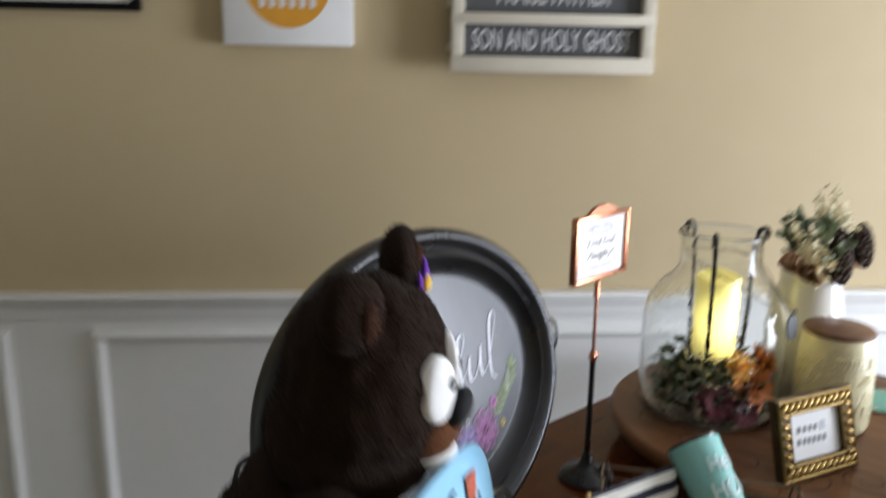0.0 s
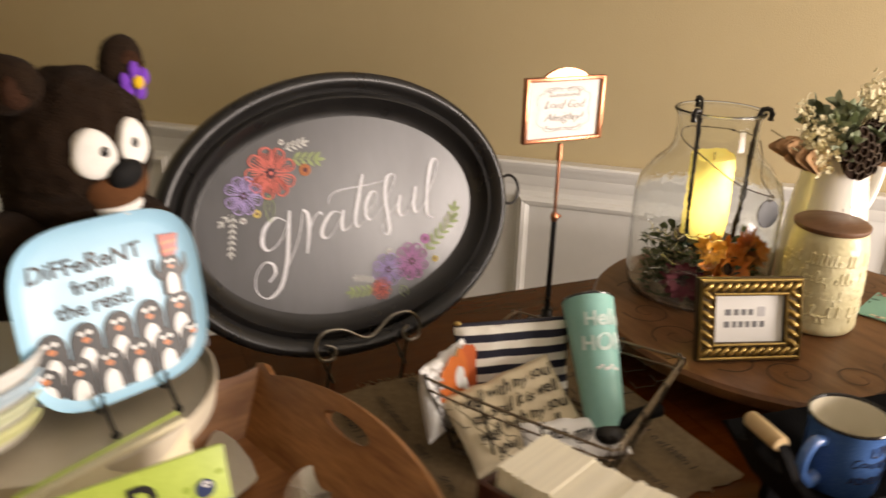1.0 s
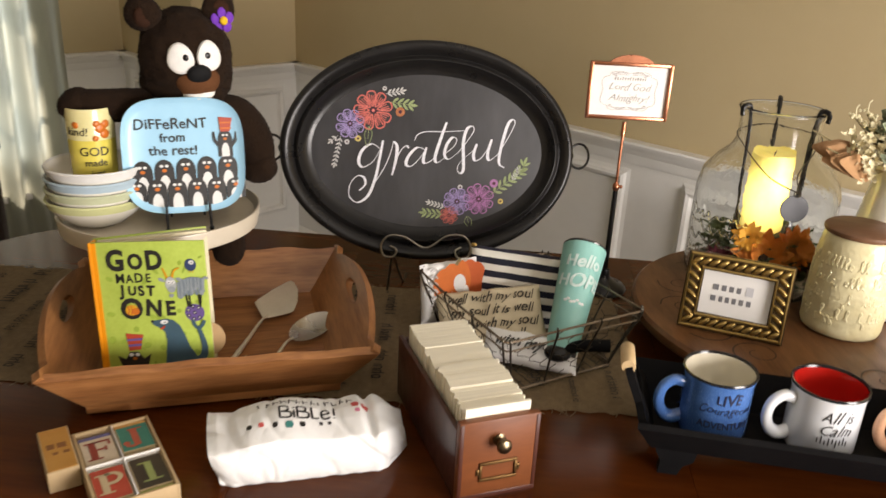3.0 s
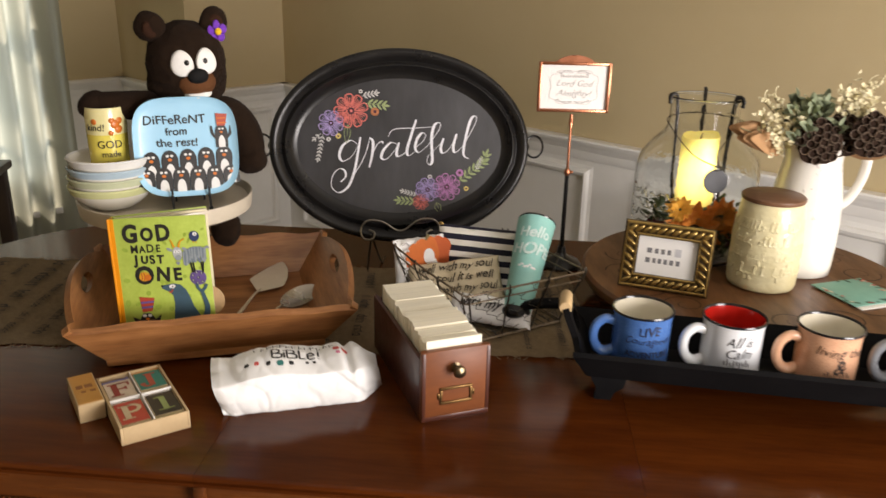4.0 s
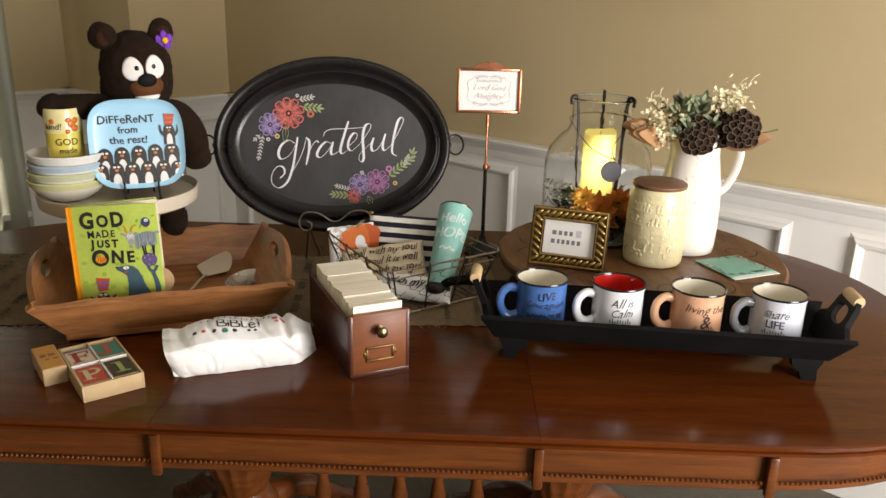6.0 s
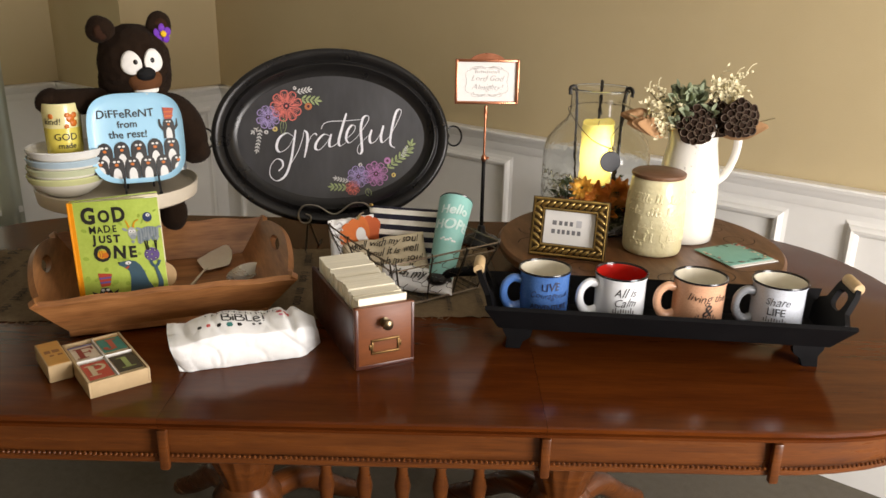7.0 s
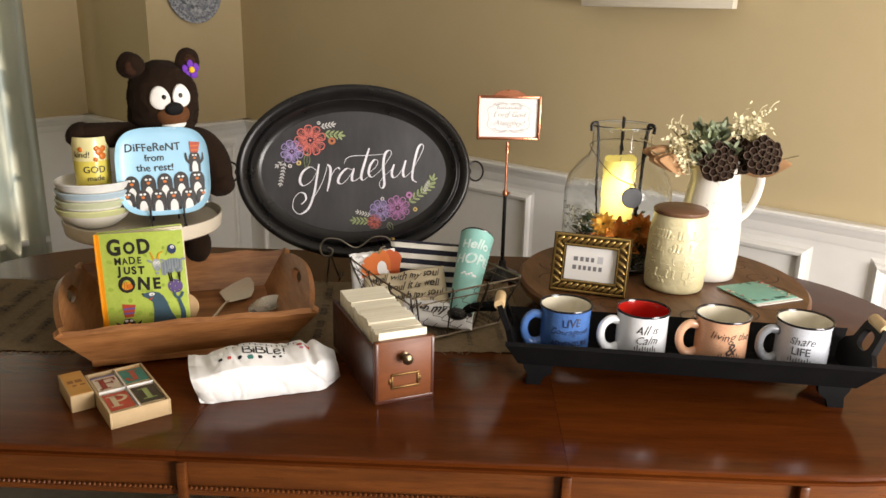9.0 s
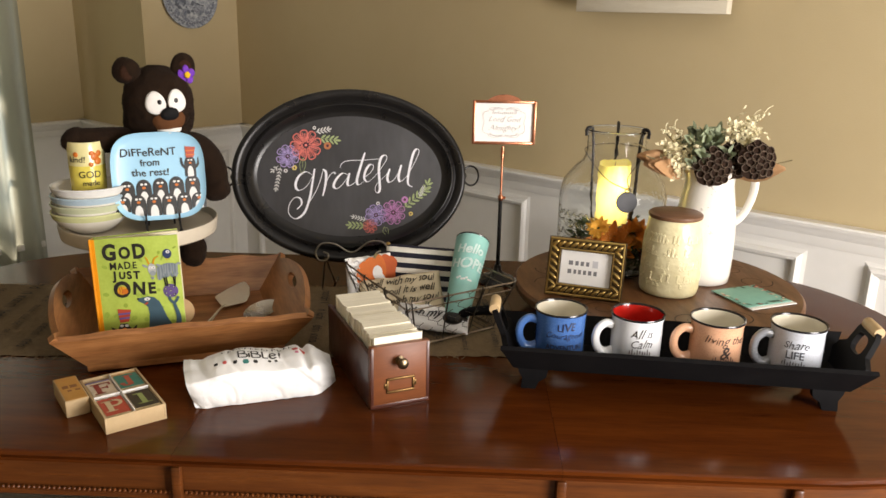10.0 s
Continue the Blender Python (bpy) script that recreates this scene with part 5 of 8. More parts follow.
for nm, q in (("bottom", (0, 0, 0.0015, 2 * BWX, 2 * BDY, 0.003)), ("side_wall", (-BWX + 0.002, 0, BHZ / 2 + 0.0015, 0.004, 2 * BDY, BHZ - 0.003)), ("side_wall", (BWX - 0.002, 0, BHZ / 2 + 0.0015, 0.004, 2 * BDY, BHZ - 0.003)),
              ("end_wall", (0, -BDY + 0.002, BHZ / 2 + 0.0015, 2 * BWX - 0.008, 0.004, BHZ - 0.003)), ("end_wall", (0, BDY - 0.002, BHZ / 2 + 0.0015, 2 * BWX - 0.008, 0.004, BHZ - 0.003)), ("divider", (0, 0.000, BHZ / 2 + 0.003, 2 * BWX - 0.008, 0.002, BHZ - 0.004)), ("divider", (0, 0, BHZ / 2 + 0.0035, 0.002, 2 * BDY - 0.008, BHZ - 0.005))):
    bm = bm_new()
    box(bm, *q, bevel=0.0006)
    part(nm, bm, M_KRAFT if nm != "divider" else M_PAPER, bbox)
for ch, bx, by, c, tc in (("F", -0.0250, 0.036, (0.66, 0.55, 0.42), (0.30, 0.05, 0.035)), ("J", 0.0250, 0.046, (0.035, 0.23, 0.18), (0.45, 0.10, 0.06)), ("P", -0.0250, -0.044, (0.55, 0.075, 0.045), (0.62, 0.48, 0.30)), ("I", 0.0250, -0.042, (0.050, 0.036, 0.026), (0.30, 0.36, 0.13))):
    blk = thing("letter_block", "square letter block with a printed top lying in a kraft box", "letter block", BLK @ pose(bx, by, 0.0035), group="letter blocks")
    bm = bm_new()
    box(bm, 0, 0, 0.012, 0.044, 0.062 if ch in "FJ" else 0.070, 0.024, bevel=0.0012)
    part("block", bm, M_BLKSIDE, blk)
    bm = bm_new()
    box(bm, 0, 0, 0.0245, 0.0415, 0.059 if ch in "FJ" else 0.067, 0.0008)
    part("printed_face", bm, mat("block_print_" + ch.lower(), c, tuple(v * 0.75 for v in c), scale=40, rough=0.5), blk)
    bm = bm_new()
    hx, hy, w = 0.012, 0.019, 0.0075
    stem = -0.006 if ch in "FP" else 0.0
    ribbon(bm, [(stem, -hy), (stem, hy)], w, 0, 1)
    if ch in "FP":
        ribbon(bm, [(stem - 0.008, -hy + 0.0015), (stem + 0.008, -hy + 0.0015)], 0.003, 0.0002, 1)
        ribbon(bm, [(stem - 0.008, hy - 0.0015), (stem + 0.008, hy - 0.0015)], 0.003, 0.0002, 1)
    if ch == "F":
        ribbon(bm, [(stem, hy - 0.0015), (hx + 0.002, hy - 0.0015)], 0.0034, 0.0002, 1)
        ribbon(bm, [(hx + 0.0005, hy), (hx + 0.0005, hy - 0.011)], 0.003, 0.0002, 1)
        ribbon(bm, [(stem, 0.001), (hx - 0.004, 0.001)], 0.0034, 0.0002, 1)
        ribbon(bm, [(hx - 0.0045, 0.006), (hx - 0.0045, -0.004)], 0.0026, 0.0004, 1)
    elif ch == "P":
        ribbon(bm, [(stem + 0.002, hy - 0.002), (0.006, hy - 0.002), (0.0115, hy - 0.010), (0.006, 0.000), (stem + 0.002, -0.001)], 0.0052, 0.0002, 5)
    elif ch == "J":
        ribbon(bm, [(-0.006, hy - 0.0015), (0.010, hy - 0.0015)], 0.003, 0.0002, 1)
        ribbon(bm, [(0.0, -hy + 0.004), (-0.004, -hy), (-0.010, -hy + 0.002), (-0.012, -hy + 0.008)], 0.0048, 0.0002, 4)
        blot(bm, -0.0115, -hy + 0.008, 0.0038, 0.0038, 0, 0.001, 12)
    else:
        ribbon(bm, [(-0.010, -hy + 0.0015), (0.010, -hy + 0.0015)], 0.003, 0.0002, 1)
        ribbon(bm, [(-0.010, hy - 0.0015), (0.002, hy - 0.0015)], 0.003, 0.0002, 1)
    part("printed_letter", bm, plain("block_ink_" + ch.lower(), tc, 0.6), blk, m=pose(0, -0.001, 0.0250) @ Matrix.Diagonal((1.22, 1.15, 1, 1)))
for sx, sy, c in ((-0.025, 0.0735, (0.16, 0.16, 0.36)), (0.025, 0.083, (0.72, 0.38, 0.12)), (0.025, -0.081, (0.36, 0.42, 0.09))):
    blk = thing("letter_block", "colour-edged letter block tucked at the box end", "letter block", BLK @ pose(sx, sy, 0.0035), group="letter blocks")
    bm = bm_new()
    box(bm, 0, 0, 0.011, 0.043, 0.0075 if abs(sy) > 0.08 else 0.010, 0.022, bevel=0.001)
    part("block", bm, mat("block_edge_%d" % int(sy * 1000 + 200), c, scale=40, rough=0.5), blk)
lid = thing("card_box", "kraft card box with an orange printed label beside the block box", "box", pose(0.3585, 0.2035, TOP, 0, 0, 42))
bm = bm_new()
box(bm, 0, 0, 0.016, 0.040, 0.106, 0.032, bevel=0.0012)
part("box_body", bm, M_KRAFT, lid)
bm = bm_new()
box(bm, 0, 0, 0.0323, 0.036, 0.101, 0.0008)
lab = part("printed_label", bm, mat("ochre_label", (0.52, 0.26, 0.06), (0.45, 0.21, 0.045), scale=30, rough=0.6), lid)
bm = bm_new()
for x, w in ((-0.008, 0.010), (0.006, 0.012)):
    box(bm, x, 0.006, 0.0329, w, 0.012, 0.0004)
    box(bm, x + 0.004, -0.012, 0.0329, w * 0.7, 0.006, 0.0004)
part("label_bar", bm, plain("brown_ink", (0.25, 0.10, 0.03), 0.7), lab)

# white cloth pouch
M_CLOTH = mat("white_cotton", (0.83, 0.83, 0.82), (0.78, 0.78, 0.77), scale=25, rough=0.85, bump=0.35, bscale=600)
BAG = pose(0.676, 0.320, TOP, 0, 0, 24)
bag = thing("cloth_pouch", "white cotton zip pouch, stuffed and creased, with printed lettering", "pouch", BAG)


def tri_wave(x):
    return 2 * abs(2 * (x - math.floor(x + 0.5))) - 1


def bag_point(u, v):
    """A stuffed box of cloth: u along it, v once round its section from the lower front edge."""
    e = abs(u)
    hw, hh, yt = 0.064, 0.076, 0.046                       # base half depth, height, half depth of the top
    hh *= 1 - 0.10 * max(0, u) - (0.34 * ((u - 0.78) / 0.22) ** 1.5 if u > 0.78 else 0)
    hh *= 1 - (0.24 * ((-u - 0.55) / 0.45) if u < -0.55 else 0)
    hw *= 1 - (0.55 * ((u - 0.80) / 0.20) ** 1.2 if u > 0.80 else 0) - (0.10 * (-u) ** 6 if u < 0 else 0)
    yt *= 1 - (0.65 * ((u - 0.74) / 0.26) if u > 0.74 else 0) - (0.15 * ((-u - 0.8) / 0.2) if u < -0.8 else 0)
    loop = [(-hw, 0.001), (-hw * 1.03, hh * 0.42), (-hw * 0.90, hh * 0.84), (-yt * 0.55, hh * 0.98), (0.0, hh * 1.02), (yt * 0.8, hh * 0.93), (hw * 0.9, hh * 0.45), (hw, 0.001), (0.0, 0.0005)]
    f = v * len(loop)
    i = int(f) % len(loop)
    t = f - int(f)
    a, b, c, d = (Vector(loop[(i + q) % len(loop)]) for q in (-1, 0, 1, 2))
    k = 0.36                                               # between straight and rounded
    p = b.lerp(c, t) * (1 - k) + k * 0.5 * (2 * b + (c - a) * t + (2 * a - 5 * b + 4 * c - d) * t * t + (3 * b - a - 3 * c + d) * t ** 3)
    x, y, z = u * 0.139 - 0.004, p.x, p.y
    up = max(0.0, min(1.0, z / 0.075))
    # the left end is a flat, leaning gusset; the right end runs out to a tail
    if u < -0.5:
        x += 0.022 * (1 - up) * ((-u - 0.5) / 0.5) ** 2
    if u > 0.72:
        x += 0.012 * (u - 0.72) / 0.28 * (1 - 0.8 * up)
        y += 0.016 * (u - 0.72) / 0.28
    # creases: sharp folds fanning from the ends, soft pulls along the front
    fan = (e ** 4) * 0.0070 * tri_wave(v * 3.3 + 0.9 * u + (0.25 if u > 0 else 0.6))
    pull = 0.0042 * max(0.0, 1 - 3.2 * abs(tri_wave(0.9 * u + 0.55 * z / 0.08 + 0.35 * noise.noise((u * 2.2, z * 14, 1))))) * (0.25 + e)
    lump = 0.0040 * noise.noise((x * 11, y * 11, z * 12)) + 0.0022 * abs(noise.noise((x * 34 + 3, y * 30, z * 30))) ** 0.7
    out = Vector((0, y, z - 0.03)).normalized() if z > 0.003 else Vector()
    q = Vector((x, y, z)) + out * (fan - pull + lump)
    dent = math.exp(-((u - 0.66) / 0.05) ** 2) * max(0.0, up - 0.45) * 0.020      # pinch behind the tail
    q.z = max(0.0006, q.z - dent - 0.003 * up * (1 + math.sin(7 * u)))
    if z < 0.004:
        q.y += 0.004 * noise.noise((u * 6, 9, y * 30))
    return q


bm = bm_new()
NU, NV = 120, 90
rings = [[bm.verts.new(bag_point(-1 + 2 * i / NU, j / NV)) for j in range(NV)] for i in range(NU + 1)]
for a, b in zip(rings, rings[1:]):
    for j in range(NV):
        bm.faces.new((a[j], a[(j + 1) % NV], b[(j + 1) % NV], b[j]))
bm.faces.new(rings[0])
bm.faces.new(rings[-1][::-1])
bm.normal_update()
bag_tree = BVHTree.FromBMesh(bm)
part("pouch_body", bm, M_CLOTH, bag, smooth=38)
bm = bm_new()
rnd = random.Random(9)
for i in range(13):                    # a hand-lettered line too creased to read, over the large word
    x, w = -0.066 + 0.0105 * i, rnd.uniform(0.005, 0.008)
    y0, hgt = 0.010 + 0.0000 * i, rnd.uniform(0.010, 0.015)
    ribbon(bm, [(x, y0), (x + rnd.uniform(-.002, .002), y0 + hgt)], 0.0020, 0, 6)
    if rnd.random() < 0.75:
        u = rnd.uniform(0.1, 0.7)
        ribbon(bm, [(x, y0 + hgt * u), (x + w * 0.7, y0 + hgt * (u + 0.15)), (x + w, y0 + hgt * (u - 0.1))], 0.0018, 0, 5)


def stroke_word(x, y, h):
    """BIBLE! in round pen strokes."""
    def st(pts, w=0.0030):
        ribbon(bm, [(x + u * h, y + v * h) for u, v in pts], w, 0, 8)
    for k in (0.0, 1.02):
        st([(k, 0), (k, 0.5), (k, 1)])
        st([(k, 1), (k + 0.45, 0.92), (k + 0.45, 0.60), (k, 0.53)])
        st([(k, 0.53), (k + 0.60, 0.45), (k + 0.58, 0.06), (k, 0)])
    st([(0.82, 0), (0.82, 0.6)])
    st([(0.82, 0.82), (0.82, 0.90)], 0.0038)
    st([(1.86, 1), (1.86, 0.5), (1.86, 0)])
    st([(1.86, 0), (2.10, 0.02), (2.26, 0.06)])
    st([(2.42, 0.34), (2.86, 0.42), (2.72, 0.70), (2.46, 0.60), (2.44, 0.14), (2.66, -0.02), (2.92, 0.10)])
    st([(3.20, 1.02), (3.18, 0.6), (3.17, 0.28)])
    st([(3.16, 0.02), (3.17, 0.09)], 0.0040)


stroke_word(-0.038, -0.022, 0.024)
for i, (x, y, r, mi) in enumerate(((-0.080, -0.030, 0.0040, 0), (-0.064, -0.030, 0.0040, 1), (-0.045, -0.032, 0.0040, 0), (-0.026, -0.034, 0.0060, 2), (-0.008, -0.033, 0.0044, 0), (0.018, -0.031, 0.0030, 0), (0.030, -0.030, 0.0028, 0), (0.070, 0.002, 0.0060, 1), (0.084, 0.000, 0.0060, 1), (0.072, -0.012, 0.004, 3))):
    for q in range(5):                 # a patch of short strokes, so that it bends with the cloth
        ribbon(bm, [(x - r * (1 - 0.15 * abs(q - 2)), y + r * (q - 2) * 0.38), (x, y + r * (q - 2) * 0.38), (x + r * (1 - 0.15 * abs(q - 2)), y + r * (q - 2) * 0.38)], r * 0.42, 0, 4, mi)
for v in bm.verts:
    hit = bag_tree.ray_cast(Vector((v.co.x, v.co.y, 0.3)), Vector((0, 0, -1)))
    v.co = (hit[0] + hit[1].normalized() * (0.0008 if hit[1].z > 0 else -0.0008)) if hit[0] is not None else v.co
part("printed_motif", bm, [M_INKG, plain("coral_print", (0.65, 0.10, 0.09), 0.6), plain("teal_print", (0.03, 0.22, 0.20), 0.6), plain("pink_print", (0.75, 0.22, 0.35), 0.6)], bag)

# wooden card drawer
M_CHERRY = mat("reddish_drawer_wood", (0.205, 0.064, 0.022), (0.125, 0.037, 0.012), scale=6, stretch=(2, 2, 12), rough=0.40, coat=0.0, spec=0.35)
# shade of the drawer's side put into a darker colour; edge strips share it
M_DARKSIDE = mat("shaded_side_edge_wood", (0.085, 0.024, 0.014), (0.045, 0.013, 0.008), scale=6, stretch=(2, 12, 8), rough=0.36, coat=0.2)
M_BRASS = mat("antique_brass", (0.20, 0.115, 0.045), (0.11, 0.062, 0.026), scale=60, rough=0.45, metal=1.0)
M_KNOB = mat("antique_knob", (0.24, 0.18, 0.11), (0.12, 0.09, 0.055), scale=50, rough=0.32, metal=1.0)
DRW = pose(0.958, 0.286, TOP, 0, 0, 29)
drawer = thing("index_card_box", "reddish wooden card-file drawer with a brass knob, full of cream cards", "card box", DRW)
DW, DD, DH = 0.0585, 0.275, 0.124
bm = bm_new()
box(bm, 0, 0.006, DH / 2, 2 * DW, 0.012, DH, bevel=0.0018)
front = part("front_panel", bm, M_CHERRY, drawer)
for q in ((0, -0.0002, 0.0042, 2 * DW - 0.002, 0.0012, 0.0075), (-DW + 0.0038, -0.0002, DH / 2 + 0.003, 0.0056, 0.0012, DH - 0.010), (DW - 0.0038, -0.0002, DH / 2 + 0.003, 0.0056, 0.0012, DH - 0.010)):
    bm = bm_new()
    box(bm, *q, bevel=0.0005)
    part("edge_strip", bm, M_DARKSIDE, front, "dark front edge")
for s in (-1, 1):
    bm = bm_new()
    box(bm, s * (DW - 0.004), 0.012 + DD / 2, 0.054, 0.008, DD, 0.108, bevel=0.001)
    part("side_panel", bm, M_DARKSIDE, drawer)
bm = bm_new()
box(bm, 0, DD + 0.008, 0.052, 2 * DW - 0.016, 0.008, 0.104, bevel=0.001)
part("back_panel", bm, M_DARKSIDE, drawer)
bm = bm_new()
box(bm, 0, 0.012 + DD / 2, 0.004, 2 * DW - 0.016, DD - 0.010, 0.008)
part("bottom_panel", bm, M_DARKSIDE, drawer)
bm = bm_new()
lathe(bm, [(0.010, 0.0), (0.0105, 0.002), (0.006, 0.004), (0.0055, 0.009), (0.010, 0.013), (0.0125, 0.018), (0.011, 0.0225), (0.006, 0.025), (0.0, 0.0255)], 28, m=pose(-0.001, 0.0, 0.0920, 90, 0, 0) @ Matrix.Diagonal((0.86, 0.86, 0.92, 1)))
part("knob", bm, M_KNOB, front, "round antique brass knob")
bm = bm_new()
for q in ((0, -0.0012, 0.056, 0.066, 0.003, 0.005), (0, -0.0012, 0.028, 0.066, 0.003, 0.005), (-0.0305, -0.0012, 0.042, 0.005, 0.0028, 0.024), (0.0305, -0.0012, 0.042, 0.005, 0.0028, 0.024), (-0.035, -0.001, 0.042, 0.006, 0.002, 0.012), (0.035, -0.001, 0.042, 0.006, 0.002, 0.012)):
    box(bm, *q, bevel=0.0008)
for s in (-1, 1):
    ball(bm, (s * 0.0355, -0.0022, 0.042), 0.0016, sub=2)
part("label_holder", bm, M_BRASS, front, "brass label holder", m=pose(0, 0, 0.005) @ Matrix.Diagonal((0.84, 1, 0.92, 1)))
M_CARD = mat("cream_index_cards", (0.86, 0.81, 0.67), (0.80, 0.75, 0.60), scale=3, stretch=(2, 60, 2), rough=0.8, rand=0.05)
rnd = random.Random(3)
bm = bm_new()
box(bm, 0, 0, 0.058, 0.094, 0.0042, 0.116)
c0 = part("card", bm, M_CARD, drawer, m=pose(0, 0.0195, 0.022, 3, 0, 0))
y = 0.0245
step = 0.0
for i in range(58):
    if i % 7 == 6:
        step = rnd.uniform(-0.002, 0.005)
    share("card", c0, drawer, pose(rnd.uniform(-.0022, .0022), y, 0.020 + step + rnd.uniform(0, .0007), 3.5 - i * 0.05, 0, rnd.uniform(-.3, .3)) @ Matrix.Diagonal((1, 1.0, 0.955, 1)))
    y += 0.00422

# long black tray with four mugs
TRAY = pose(1.483, 0.4395, TOP, 0, 0, -1.2)
tray = thing("mug_tray", "long black wooden serving tray on feet with natural wood handles", "tray", TRAY)
M_NATWOOD = mat("natural_handle_wood", (0.56, 0.40, 0.22), (0.48, 0.33, 0.17), scale=6, stretch=(10, 2, 2), rough=0.55)
TL, TD, TZ = 0.317, 0.060, 0.045
bm = bm_new()
box(bm, 0, 0, TZ + 0.005, 2 * TL, 2 * TD, 0.010, bevel=0.002)
part("base_board", bm, M_BLACKWOOD, tray)
for s, rz in ((1, 0), (-1, 180)):
    bm = bm_new()
    prof = [(-TL + 0.004, 0.0), (TL - 0.004, 0.0), (TL + 0.024, 0.069), (-TL - 0.024, 0.069)]
    sheet(bm, prof, [], 0.0, 0.009)
    part("long_side", bm, M_BLACKWOOD, tray, m=pose(0, -s * TD, TZ, 38, 0, rz), smooth=30)
for s, rz in ((1, 90), (-1, -90)):
    bm = bm_new()
    ol = [(-TD + 0.004, 0), (TD - 0.004, 0), (TD + 0.018, 0.030), (TD + 0.010, 0.048), (0.046, 0.060), (0.040, 0.092), (0.030, 0.104), (0.018, 0.106), (-0.018, 0.106), (-0.030, 0.104), (-0.040, 0.092), (-0.046, 0.060), (-TD - 0.010, 0.048), (-TD - 0.018, 0.030)]
    hole = [(0.026 * math.copysign(abs(math.cos(a)) ** 0.7, math.cos(a)), 0.070 + 0.018 * math.copysign(abs(math.sin(a)) ** 0.7, math.sin(a))) for a in [2 * math.pi * i / 16 for i in range(16)]]
    sheet(bm, ol, [hole], 0.0, 0.011)
    e = part("end_board", bm, M_BLACKWOOD, tray, m=pose(s * TL, 0, TZ, 24, 0, rz) @ Matrix.Diagonal((1, 1, 1.10, 1)), smooth=30)
    bm = bm_new()
    lathe(bm, [(0.0095, -0.030), (0.0105, -0.028), (0.0108, 0.0), (0.0105, 0.028), (0.0095, 0.030)], 20, cap_top=True, m=pose(0, 0.0055, 0.1045, 0, 90, 0))
    part("handle_grip", bm, M_NATWOOD, e, "natural wood grip")
for sx in (-1, 1):
    for sy in (-1, 1):
        bm = bm_new()
        sheet(bm, [(-0.030, 0.046), (0.030, 0.046), (0.028, 0.036), (0.020, 0.022), (0.022, 0.0), (-0.006, 0.0), (-0.012, 0.016), (-0.026, 0.026)] if sx > 0 else [(0.030, 0.046), (-0.030, 0.046), (-0.028, 0.036), (-0.020, 0.022), (-0.022, 0.0), (0.006, 0.0), (0.012, 0.016), (0.026, 0.026)], [], -0.008, 0.008)
        part("foot", bm, M_BLACKWOOD, tray, m=pose(sx * 0.277, sy * 0.046, 0) @ Matrix.Diagonal((1, 1, 0.978, 1)))

M_RIM = plain("dark_enamel_rim", (0.010, 0.010, 0.014), 0.2)
M_IVORY = mat("ivory_inside_glaze", (0.76, 0.71, 0.58), (0.70, 0.65, 0.52), scale=9, rough=0.18, coat=0.4)
M_INRED = mat("red_inside_glaze", (0.55, 0.020, 0.014), (0.48, 0.016, 0.011), scale=9, rough=0.16, coat=0.5)


def camp_mug(name_label, x, y, body, inner, lines, ink, turn, grip=None, aim=0):
    mug = thing("camp_mug", name_label, "mug", TRAY @ pose(x, y, TZ + 0.0103, 0, 0, turn) @ Matrix.Diagonal((1.012, 1.012, 1.075, 1)), group="mugs on the black tray")
    r, hh = 0.0485, 0.092
    bm = bm_new()
    lathe(bm, [(r - 0.006, 0), (r - 0.002, 0.002), (r, 0.008), (r, hh - 0.012), (r + 0.0025, hh - 0.003), (r + 0.0028, hh - 0.001)], 56)
    part("body", bm, body, mug)
    bm = bm_new()
    lathe(bm, [(r + 0.0022, hh - 0.0035), (r + 0.0036, hh - 0.001), (r + 0.0028, hh + 0.0012), (r + 0.0005, hh + 0.0006), (r - 0.0008, hh - 0.003)], 56, cap_bottom=False)
    part("rim", bm, M_RIM, mug, "dark enamel rim")
    bm = bm_new()
    lathe(bm, [(r - 0.0006, hh - 0.002), (r - 0.0035, hh - 0.014), (r - 0.004, 0.012), (r - 0.010, 0.006), (0.0, 0.005)], 56, cap_bottom=False)
    part("inside", bm, inner, mug)
    bm = bm_new()
    tube(bm, [(-r + 0.004, 0, hh - 0.024), (-r - 0.014, 0, hh - 0.019), (-r - 0.029, 0, hh - 0.030), (-r - 0.033, 0, hh - 0.050), (-r - 0.026, 0, hh - 0.068), (-r - 0.012, 0, hh - 0.076), (-r + 0.004, 0, hh - 0.072)], 0.0075, seg=12, flat=1.25)
    part("handle", bm, grip or body, mug)
    for tx, z, sz, sh in lines:
        if tx == "-":
            bm = bm_new()
            for i in range(9):
                a0 = radians(aim) - 0.42 + 0.1 * i
                box(bm, 0, 0, 0, 0.0016, 0.0006, sz * (0.6 + 0.4 * (i % 2)), rot=None)
                vs = bm.verts[-8:]
                bmesh.ops.transform(bm, matrix=pose((r + 0.0003) * math.sin(a0), -(r + 0.0003) * math.cos(a0), z + 0.002 * math.sin(i * 2.1), 0, 0, math.degrees(a0)), verts=vs)
            part("lettering_bar", bm, ink, mug)
        else:
            write(tx, sz, ink, mug, pose(0, 0, z, 0, 0, aim), wrap=r + 0.0004, shear=sh, bold=0.0002 if sh < 0.3 else -0.0002, sway=0.14 if sh else 0.0)
    return mug


M_BLUEG = mat("cornflower_glaze", (0.055, 0.15, 0.40), (0.042, 0.12, 0.33), scale=9, rough=0.2, coat=0.3, speck=(0.09, 0.20, 0.44), spscale=500)
M_WHITEG = mat("white_mug_glaze", (0.75, 0.77, 0.79), (0.71, 0.73, 0.75), scale=9, rough=0.2, coat=0.45)
